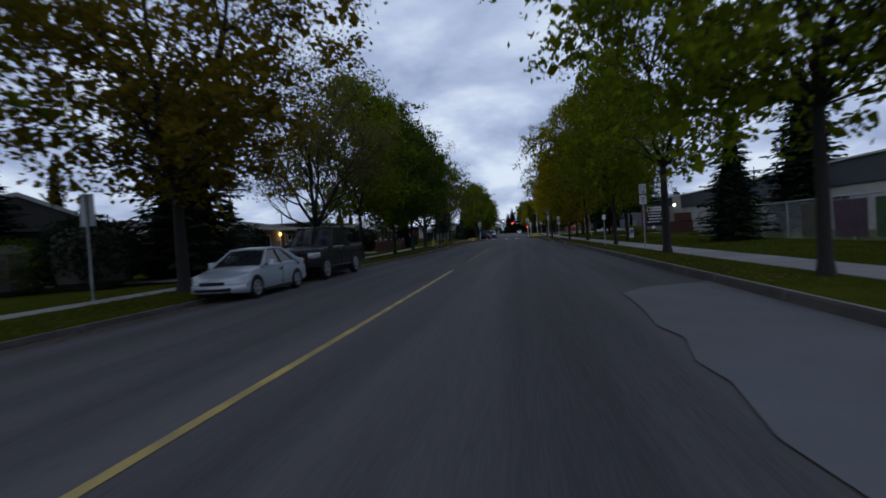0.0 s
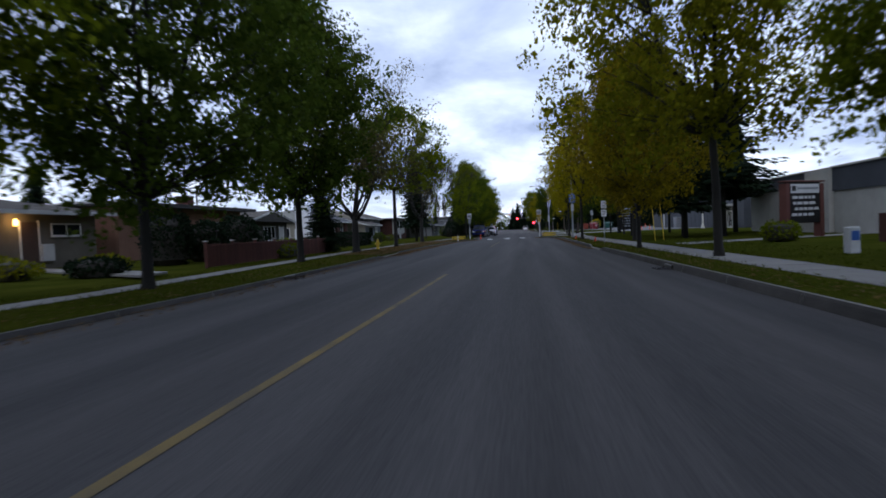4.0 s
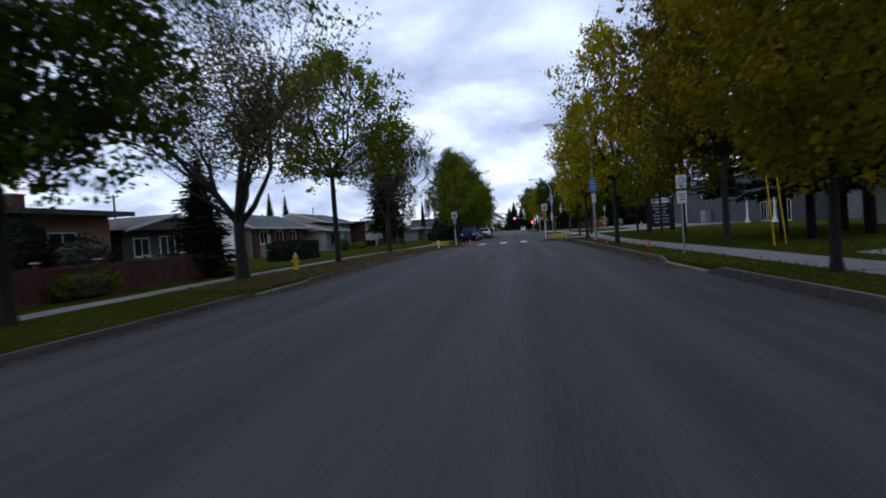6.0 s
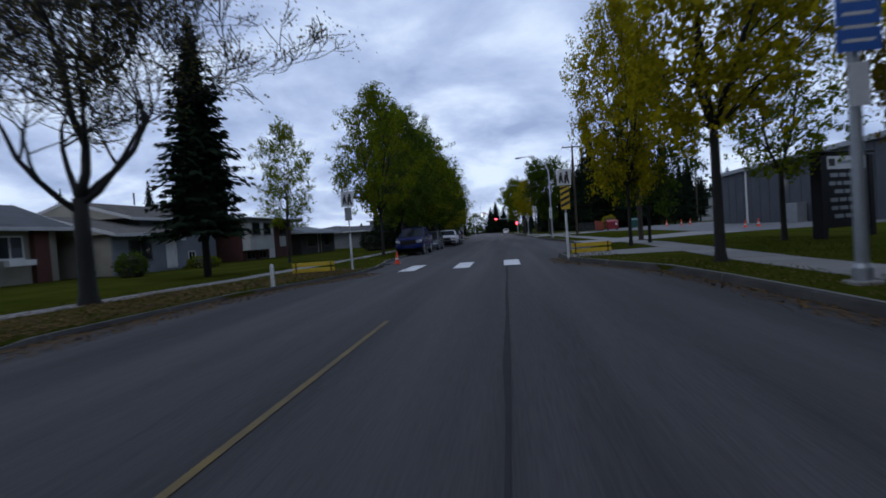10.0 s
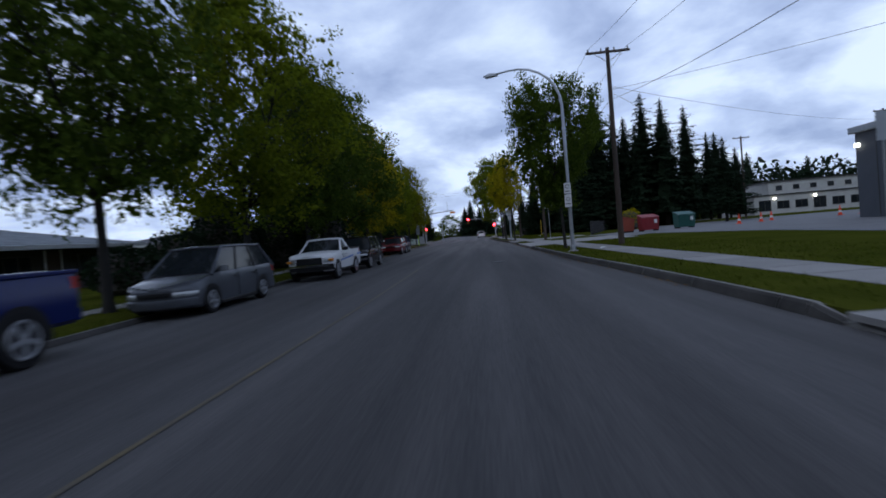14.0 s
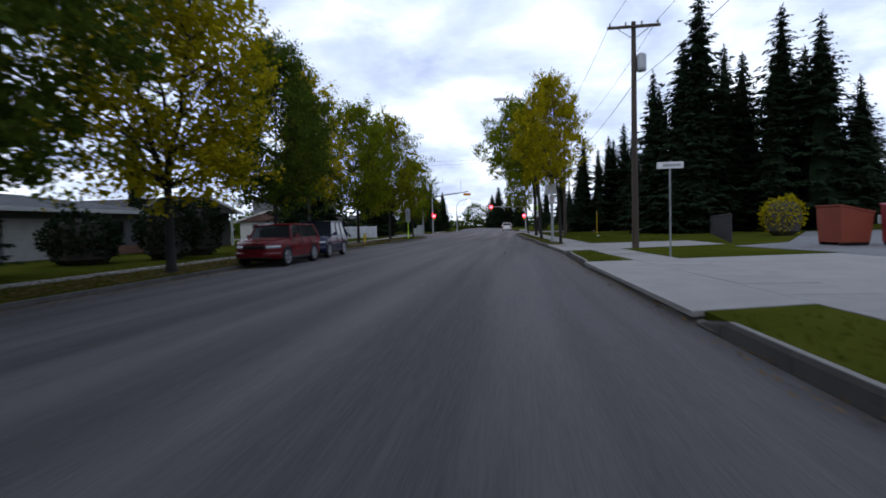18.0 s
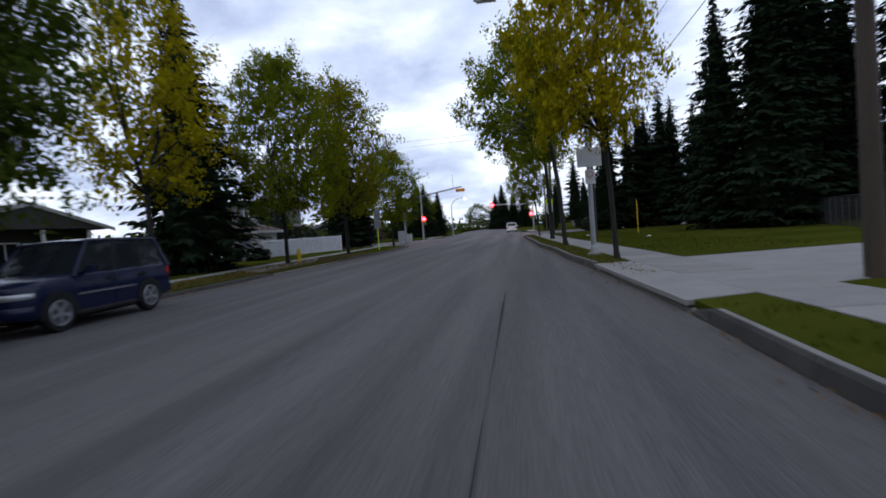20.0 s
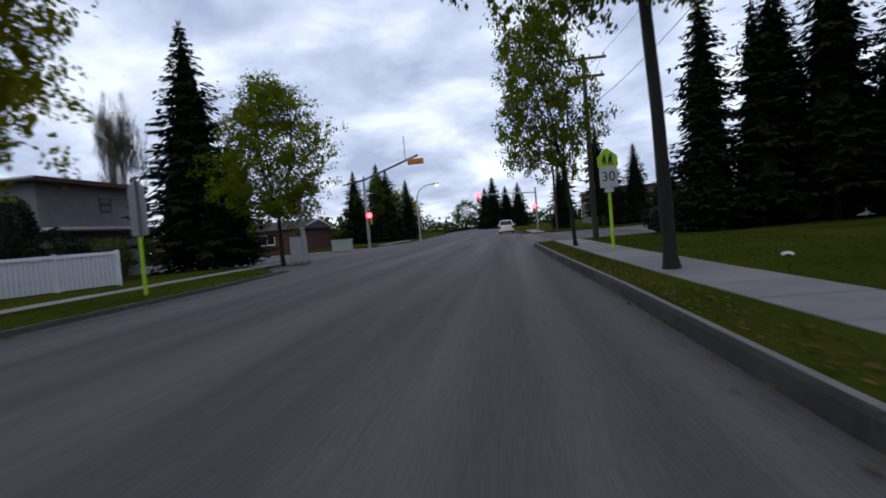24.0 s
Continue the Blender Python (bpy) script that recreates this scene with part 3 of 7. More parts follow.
    faces, verts = np.concatenate([faces, f2 + len(verts)]), np.concatenate([verts, v2])
    return fast_wood(name + "_trunk", s), fast_mesh(name + "_crown", verts, faces, LEAF[colour]), 10.0


def fast_wood(name, s):
    me = bpy.data.meshes.new(name)
    me.from_pydata(s.v, [], s.f)
    me.materials.append(BARK)
    me.shade_smooth()
    return me


def spruce_meshes(name, seed, height, base, skirt=0.5, colour="spruce", dense=1.0, ragged=False):
    rng = random.Random(seed)
    s = Shape().tube([(0, 0, -0.15), (0, 0, height * 0.5), (0, 0, height)], [0.19, 0.11, 0.015], 8)
    quads = []
    z = skirt
    while z < height - 0.15:
        f = (height - z) / (height - skirt)
        reach = base * (f ** (0.5 if ragged else 0.72)) * rng.choice((0.35, 0.7, 0.95, 1.25) if ragged else (0.68, 0.85, 1.0, 1.15)) + 0.03
        count = max(6, int((10 + 8 * f) * dense))
        off = rng.uniform(0, 6.3)
        for k in range(count):
            a = off + 2 * math.pi * k / count + rng.uniform(-0.25, 0.25)
            R = reach * (rng.uniform(0.3, 1.3) if ragged else rng.uniform(0.65, 1.12))
            dx, dy = math.cos(a), math.sin(a)
            m = max(4, int(R * 4.4))
            z0 = z + rng.uniform(-0.14, 0.14)
            for j in range(m):
                u = ((j + rng.uniform(0, 0.9)) / m) ** 0.62
                p = np.array([dx * R * u, dy * R * u, z0 - 0.30 * R * u + 0.16 * R * u * u])
                for side in (-1, 1):
                    w = 0.42 * (0.3 + 0.7 * min(1.0, 2.2 * f)) * (1.15 - 0.45 * u) * rng.uniform(0.7, 1.3)
                    d = np.array([dx * 0.8 - side * dy * 0.6, dy * 0.8 + side * dx * 0.6, -0.35 + rng.uniform(-0.35, 0.2)])
                    e = np.array([-d[1], d[0], rng.uniform(-0.7, 0.7)])
                    quads += [p, p + d * w * 0.5 + e * w * 0.26, p + d * w * 1.15, p + d * w * 0.5 - e * w * 0.26]
        z += 0.17 + 0.09 * f
    n = 9
    for i in range(6):
        for k in range(n):
            corner = []
            for di, dk in ((0, 0), (0, 1), (1, 1), (1, 0)):
                zz = skirt + 0.3 + (height - skirt - 1.0) * (i + di) / 6
                rr = base * 0.55 * (1 - (i + di) / 6.05) ** 0.8 * (0.85 + 0.2 * math.sin(3.1 * (k + dk) % n + i + di))
                aa = 2 * math.pi * ((k + dk) % n) / n
                corner.append(np.array([rr * math.cos(aa), rr * math.sin(aa), zz]))
            quads += corner
    for k in range(24):
        a, zz = rng.uniform(0, 6.3), height - rng.uniform(0.0, 0.6)
        p = np.array([0, 0, zz])
        d = np.array([math.cos(a) * 0.5, math.sin(a) * 0.5, 0.8])
        e = np.array([-d[1], d[0], 0])
        quads += [p, p + d * 0.12 + e * 0.05, p + d * 0.3, p + d * 0.12 - e * 0.05]
    crown = fast_mesh(name + "_boughs", np.array(quads), np.arange(len(quads)).reshape(-1, 4), LEAF[colour])
    return fast_wood(name + "_trunk", s), crown, height


MODELS = {}


def model(key, maker, *args, **kw):
    if key not in MODELS:
        MODELS[key] = maker(key, *args, **kw)
    return MODELS[key]


def plant_tree(key, x, y, height, turn=0.0, wide=1.0, label="", category="tree", z=VERGE, group="street trees"):
    wood, crown, full = MODELS[key]
    k = height / full
    t = thing("spruce_tree" if key.startswith(("spruce", "pine")) else "street_tree", label, category, pose(x, y, z, 0, 0, turn) @ Matrix.Diagonal((k * wide, k * wide, k, 1)), group)
    part("trunk", wood, None, t)
    part("crown", crown, None, t)
    return t


model("ash_a", tree_meshes, 11, 2.5, 3.3, "green", 95, 210)
model("dome_dark", tree_meshes, 31, 2.9, 3.3, "dark", 120, 250, stems=3, lean=(-0.6, 0), peak=0.3)
model("ash_open", tree_meshes, 28, 2.7, 3.4, "green", 80, 175, stems=4, puff=0.44)
model("ash_low", tree_meshes, 41, 1.9, 3.5, "dark", 115, 200, stems=4, puff=0.5)
model("ash_high", tree_meshes, 29, 4.0, 3.6, "green", 75, 150, stems=4, puff=0.44)
model("ash_b", tree_meshes, 12, 2.4, 3.5, "green", 95, 200, stems=4, radius=0.088)
model("ash_dark", tree_meshes, 13, 2.4, 3.3, "dark", 110, 220, stems=3)
model("elm_yellow", tree_meshes, 14, 2.4, 3.2, "yellow", 90, 200)
model("elm_gold", tree_meshes, 15, 2.2, 3.3, "gold", 95, 200, stems=2)
model("olive_high", tree_meshes, 25, 3.2, 4.2, "olive", 90, 210, stems=4, lean=(-0.4, 0))
model("olive_low", tree_meshes, 27, 2.5, 3.3, "olive", 90, 190)
model("ash_rust", tree_meshes, 16, 2.7, 3.7, "rust", 85, 190, stems=4)
model("rust_dense", tree_meshes, 30, 2.7, 3.6, "rust", 105, 190, stems=4)
model("ash_airy", tree_meshes, 17, 2.6, 2.9, "green", 60, 130, stems=2, puff=0.42)
model("yellow_airy", tree_meshes, 20, 2.9, 3.0, "yellow", 62, 150, stems=3, puff=0.42)
model("high_green", tree_meshes, 21, 5.0, 3.6, "green", 75, 160, lean=(-1.7, 0.2), puff=0.45, stems=4, radius=0.11)
model("high_upright", tree_meshes, 42, 5.0, 3.4, "green", 75, 160, lean=(-0.6, 0.1), puff=0.45, stems=4, radius=0.125)
model("high_yellow", tree_meshes, 22, 4.0, 3.6, "yellow", 85, 210, lean=(-1.2, -0.2), puff=0.45, stems=4, radius=0.11)
model("mid_green", tree_meshes, 35, 3.4, 3.1, "green", 80, 170, lean=(-1.3, 0.1), puff=0.45, stems=3, radius=0.1)
model("small_green", tree_meshes, 23, 2.6, 3.4, "green", 50, 130, 0.15)
model("small_dark", tree_meshes, 24, 2.2, 3.6, "dark", 50, 130, 0.16)
model("small_yellow", tree_meshes, 26, 2.4, 3.4, "yellow", 50, 130, 0.15)
model("bare", branch_tree, 18, 9.0, 2.9, 1.1, "sparse", 15000, 0.075, cluster=0.22, forks=4, levels=6, radius=0.15)
model("half_bare", branch_tree, 19, 10.0, 2.3, 1.0, "sparse", 17000, 0.12, cluster=0.42, forks=5, levels=4, low=2, radius=0.2)
model("spruce_a", spruce_meshes, 31, 12.0, 3.0)
model("spruce_b", spruce_meshes, 32, 12.0, 2.6)
model("spruce_far", spruce_meshes, 34, 12.0, 3.0, dense=0.55)
model("spruce_rag", spruce_meshes, 36, 12.0, 1.7, 1.6, dense=0.9, ragged=True)
model("spruce_rag_b", spruce_meshes, 37, 12.0, 2.0, 1.2, dense=0.9, ragged=True)
model("spruce_lift", spruce_meshes, 38, 12.0, 2.4, 2.3)
model("pine_high", spruce_meshes, 39, 12.0, 2.3, 3.4, dense=0.9, ragged=True)
model("spruce_thin", spruce_meshes, 33, 12.0, 1.7)
G, Y, D = "tall green-leaved street tree with a dark trunk", "tall street tree with yellowing leaves", "dense dark green street tree"
O = "tall olive-green street tree with a dark trunk"
TREES = [
    # right verge
    ("ash_b", 5.8, 11.0, 13.5, 40, 1.0, G), ("ash_airy", 5.7, 21.6, 13.0, 10, 0.95, "tall airy green street tree with gaps in its crown"),
    ("ash_a", 5.9, 34, 12.0, 90, 0.75, G), ("ash_a", 8.0, 41, 11.5, 200, 0.8, G), ("olive_high", 6.0, 48.5, 12.5, 10, 0.92, O),
    ("elm_gold", 5.1, 56.4, 9.8, 130, 0.88, "golden-leaved street tree in autumn"), ("rust_dense", 7.0, 67, 13.0, 20, 0.85, "street tree with rust and yellow leaves"),
    ("yellow_airy", 4.45, 76.0, 12.2, 60, 0.85, Y), ("yellow_airy", 4.5, 90.0, 11.6, 200, 0.95, Y), ("elm_yellow", 5.2, 102.6, 12.3, 10, 0.6, Y), ("small_dark", 6.6, 104.4, 9.0, 10, 0.8, D),
    ("ash_rust", 10.4, 90.0, 12.5, 150, 0.62, "tall street tree with dark rust leaves"), ("ash_airy", 10.3, 98.5, 10.5, 290, 0.85, G), ("ash_rust", 9.4, 80.5, 12.0, 70, 0.75, "street tree with rust and yellow leaves"),
    ("dome_dark", 4.5, 138.5, 9.0, 0, 0.84, D),
    ("high_yellow", 3.7, 170.9, 9.6, 20, 0.7, Y), ("high_green", 3.15, 182.1, 11.0, 10, 0.9, G), ("high_upright", 3.2, 193.8, 11.5, 350, 0.9, G), ("mid_green", 2.71, 205.3, 9.8, 10, 0.75, G),
    # left verge
    ("ash_b", -11.5, 6.0, 12.0, 130, 0.9, G), ("ash_rust", -10.9, 15.4, 13.2, 10, 1.25, "broad street tree with rust-coloured leaves"), ("half_bare", -11.2, 27.5, 12.0, 60, 0.9, "half-bare street tree with thin brown leaves"),
    ("ash_b", -11.3, 36.0, 12.8, 80, 1.05, G), ("ash_low", -10.6, 42.8, 12.8, 120, 1.0, G), ("ash_dark", -11.5, 54.6, 13.0, 20, 1.05, D),
    ("half_bare", -12.0, 64.7, 13.0, 160, 1.0, "half-bare street tree with thin brown leaves"), ("ash_high", -11.7, 74.8, 12.4, 250, 1.1, G), ("bare", -12.1, 88.4, 11.8, 75, 1.35, "nearly leafless street tree with wide limbs"),
    ("ash_airy", -15.8, 110.0, 9.6, 90, 0.75, "young light-leaved tree on a lawn"), ("ash_open", -9.65, 112.0, 11.8, 130, 0.72, G), ("ash_dark", -10.2, 122.4, 12.8, 200, 0.86, D), ("ash_a", -10.2, 131.0, 12.5, 20, 1.0, G),
    ("ash_dark", -10.4, 139.5, 12.0, 300, 0.95, D), ("ash_low", -11.0, 147.0, 12.2, 100, 1.08, G), ("elm_yellow", -10.2, 154.6, 11.2, 0, 1.1, Y), ("ash_dark", -10.8, 163.5, 10.5, 70, 0.85, D),
    ("yellow_airy", -12.3, 171.5, 11.4, 160, 0.8, Y), ("ash_a", -12.5, 182.8, 11.8, 40, 0.85, G), ("olive_low", -11.7, 191.2, 12.5, 250, 0.85, O), ("ash_a", -13.4, 212.0, 10.6, 150, 0.98, G),
    # beyond the crossing
    ("small_dark", -20, 262, 10.0, 0, 1.0, D), ("small_yellow", -23, 290, 10.0, 50, 1.0, Y), ("small_yellow", -28, 330, 11.0, 100, 1.0, Y), ("small_green", -34, 360, 11.0, 100, 1.1, G), ("small_green", -46, 420, 13.0, 30, 1.4, G), ("small_dark", -20, 420, 13.0, 30, 1.6, D),
    ("bare", -30, 221, 14.5, 30, 0.35, "slender leafless poplar behind the houses"), ("bare", -33, 223, 15.5, 80, 0.3, "slender leafless poplar behind the houses"),
]
for key, x, y, h, turn, wide, label in TREES:
    plant_tree(key, x, y, h, turn, wide, label)
S = "dark green spruce with drooping boughs"
SPRUCES = [
    ("spruce_a", -15.5, 22.5, 10.2, 1.3), ("spruce_b", -21, 17.5, 6.0, 1.9), ("spruce_b", -39, 66, 8.5, 1.1), ("spruce_lift", -14.9, 98.6, 12.3, 1.0), ("spruce_b", -15.5, 67.5, 6.0, 1.5), ("spruce_b", -14.6, 146, 9.0, 1.6), ("spruce_a", -16.6, 151, 9.0, 1.3), ("spruce_thin", -25, 172, 9.6, 0.8), ("spruce_a", -16.0, 179.5, 15.0, 1.0),
    ("spruce_a", -19.4, 213.5, 15.4, 1.15), ("spruce_b", -18.0, 215.5, 8.5, 1.2), ("spruce_a", -23.5, 261, 11.2, 1.3), ("spruce_b", -20.8, 265, 12.5, 1.4), ("spruce_a", -18.4, 261, 11.0, 1.2), ("spruce_b", -16.2, 265, 9.5, 1.3), ("spruce_a", -8, 360, 14.0, 1.5), ("spruce_b", -5, 352, 16.5, 1.5), ("spruce_b", -1, 356, 13.5, 1.7), ("spruce_a", 3, 352, 14.0, 1.5), ("spruce_b", 6.2, 248, 7.5, 1.2),
    ("spruce_a", 11.2, 29.5, 7.2, 1.05), ("spruce_b", 20, 40, 12.0, 1.4), ("pine_high", 15.1, 89.7, 10.0, 1.0), ("spruce_lift", 10.6, 68.2, 12.0, 1.05), ("pine_high", 15.0, 74, 11.0, 1.3), ("pine_high", 13.5, 69.5, 12.6, 1.3), ("pine_high", 18, 79.5, 11.6, 1.3), ("pine_high", 12.0, 73.5, 13.0, 1.1),
    ("spruce_a", 14.5, 192, 15.5, 0.85), ("spruce_rag", 18.0, 190, 22.0, 1.12), ("spruce_a", 21.5, 193.5, 18.0, 0.85), ("spruce_rag", 25, 190, 20.0, 1.12), ("spruce_a", 29, 194, 17.5, 0.85), ("spruce_rag_b", 16.4, 197, 15.0, 1.12), ("spruce_rag", 19.8, 198, 15.5, 1.12), ("spruce_rag", 23.2, 187.5, 15.0, 1.12), ("spruce_rag_b", 27.2, 188, 18.5, 1.12), ("spruce_rag", 31.5, 190, 13.5, 1.12), ("spruce_rag", 33, 203, 18.0, 1.12), ("spruce_rag_b", 37, 205, 20.6, 1.06), ("spruce_rag", 41, 206, 15.5, 1.12),
    ("spruce_rag", 10.4, 211.3, 12.5, 1.12), ("spruce_rag_b", 12.0, 209.4, 10.7, 1.06), ("spruce_rag", 13.7, 211.4, 12.5, 1.19), ("spruce_rag", 15.3, 209.6, 13.8, 1.06), ("spruce_rag_b", 16.9, 211.4, 13.2, 1.19), ("spruce_rag", 18.6, 209.8, 12.0, 1.12), ("spruce_rag", 22.5, 210.5, 10.2, 1.12), ("spruce_rag_b", 26, 209, 10.0, 1.12), ("spruce_rag", 10.5, 246, 11.8, 1.38), ("spruce_rag", 8.5, 262, 10.0, 1.38),
    ("spruce_rag_b", 45, 212, 16.3, 1.50), ("spruce_rag", 49, 216, 11.5, 1.50), ("spruce_rag", 62, 250, 14.0, 1.62), ("spruce_rag_b", 72, 255, 16.5, 1.62), ("spruce_rag", 84, 262, 12.7, 1.62), ("spruce_rag", 95, 268, 15.3, 1.62),
    ("spruce_a", 11.8, 243.6, 8.2, 1.2), ("spruce_b", 14.4, 244.5, 9.0, 1.3), ("spruce_a", 17.6, 243.8, 7.6, 1.4),
    ("spruce_b", 9.7, 209.6, 9.5, 1.1), ("spruce_a", 14.5, 212.4, 12.2, 1.15), ("spruce_b", 20.2, 211.6, 11.2, 1.2), ("spruce_a", 24.2, 209.6, 10.4, 1.1), ("spruce_b", 28.6, 211.4, 10.5, 1.2), ("spruce_a", 32.4, 208.4, 11.0, 1.15),
    ("spruce_b", 16.2, 188.5, 17.0, 1.1), ("spruce_a", 20.0, 195.0, 14.0, 1.05), ("spruce_b", 23.6, 194.6, 17.5, 1.1), ("spruce_a", 27.2, 192.0, 13.0, 1.1),
    ("spruce_rag", 30.6, 177, 10.5, 1.3), ("spruce_rag_b", 33.5, 180, 9.5, 1.3), ("spruce_thin", -52, 146, 12.0, 1.0), ("spruce_thin", -49.5, 148, 11.5, 1.0),
    ("spruce_far", -42, 120, 8.0, 0.8), ("spruce_thin", -38, 105, 7.0, 1.0), ("spruce_far", -48, 75, 8.0, 0.8), ("spruce_far", -44, 60, 9.0, 0.8), ("spruce_thin", -30, 30, 8.0, 1.0),
]
for k, (key, x, y, h, wide) in enumerate(SPRUCES):
    plant_tree(key, x, y, h, (k * 67) % 360, wide * 0.92, S, "spruce", group="spruces")


def bush(x, y, w, d, h, colour="dark", leaves=2200, size=0.11, label="rounded dark green garden bush", seed=0, box=False, name="bush"):
    rnp = np.random.RandomState(int(abs(x * 31 + y * 17)) + seed)
    n = leaves
    u = rnp.normal(size=(n, 3))
    label = label if len(label.split()) > 3 else "rounded " + label
    if box:
        p = rnp.uniform(-1, 1, (n, 3))
        k = rnp.randint(0, 3, n)
        p[np.arange(n), k] = np.sign(p[np.arange(n), k]) * rnp.uniform(0.86, 1.02, n)
    else:
        p = u / np.linalg.norm(u, axis=1)[:, None] * rnp.uniform(0.72, 1.06, n)[:, None]
        bumps = 1 + 0.12 * np.sin(p[:, 0] * 5 + x) * np.cos(p[:, 1] * 4 + y)
        p *= bumps[:, None]
    p = p * np.array([w / 2, d / 2, h / 2]) + np.array([0, 0, h / 2])
    p = p[p[:, 2] > 0.02]
    t = thing(name, label, name, pose(x, y, VERGE))
    verts, faces = leaf_array(p, size, rnp)
    part("foliage", fast_mesh("foliage", verts, faces, LEAF[colour]), None, t)
    core = Shape()
    if box:
        core.box(-w * 0.44, w * 0.44, -d * 0.44, d * 0.44, 0.0, h * 0.93, 0.08)
    else:
        core.lathe([(0.2, -0.02), (0.38, h * 0.12), (0.42, h * 0.5), (0.36, h * 0.75), (0.15, h * 0.9)], 10)
        core.v = [(a * w, b * d, c) for a, b, c in core.v]
    part("core", core, TWIG, t)
    return t

# ---- vehicles ----


def wheel(parent, x, y, radius, side, wide=0.21):
    w = Shape()
    prof = [(radius * 0.62, -wide / 2), (radius * 0.93, -wide / 2), (radius, -wide * 0.3), (radius, wide * 0.3), (radius * 0.93, wide / 2), (radius * 0.62, wide / 2)]
    w.lathe(prof, 22).turned(pose(x, y, radius, 0, 90, 0))
    hub = part("wheel", w, TYRE, parent, smooth=False)
    rim = Shape()
    rim.tube([(radius * 0.63 * math.cos(2 * math.pi * k / 20), radius * 0.63 * math.sin(2 * math.pi * k / 20), wide * 0.52) for k in range(21)], [radius * 0.055] * 21, 5, False)
    rim.lathe([(radius * 0.16, wide * 0.5), (radius * 0.14, wide * 0.57), (0.02, wide * 0.58)], 10)
    for k in range(5):
        a = 2 * math.pi * k / 5
        rim.prism([(radius * 0.08 * math.cos(a + 1.2), radius * 0.08 * math.sin(a + 1.2)), (radius * 0.57 * math.cos(a + 0.16), radius * 0.57 * math.sin(a + 0.16)), (radius * 0.57 * math.cos(a - 0.16), radius * 0.57 * math.sin(a - 0.16)), (radius * 0.08 * math.cos(a - 1.2), radius * 0.08 * math.sin(a - 1.2))], "z", wide * 0.50, wide * 0.56)
    rim.turned(pose(x, y, radius, 0, 90 * side, 0))
    part("hub_disc", Shape().lathe([(radius * 0.63, wide * 0.5), (radius * 0.63, wide * 0.51), (0.02, wide * 0.515)], 18).turned(pose(x, y, radius, 0, 90 * side, 0)), DARKSTEEL, hub)
    part("rim", rim, RIM, hub, "silver alloy rim")


def bow(parent, name, hw, y0, u0, u1, z0, z1, mat, label="", depth=0.42, proud=0.03, thick=0.12, end=1, n=9):
    """A panel that follows the rounded nose (end 1) or tail (end -1) of a car between u0 and u1 of its half width."""
    rings = []
    for k in range(n):
        u = u0 + (u1 - u0) * k / (n - 1)
        y = y0 + end * (depth * abs(u) ** 3 - proud)
        rings.append([(u * hw, y, z0 + 0.015), (u * hw, y - end * 0.012, (z0 + z1) / 2), (u * hw, y, z1 - 0.015), (u * hw, y + end * 0.02, z1), (u * hw, y + end * thick, z1), (u * hw, y + end * thick, z0), (u * hw, y + end * 0.02, z0)])
    return part(name, Shape().loft(rings), mat, parent, label, smooth=True)


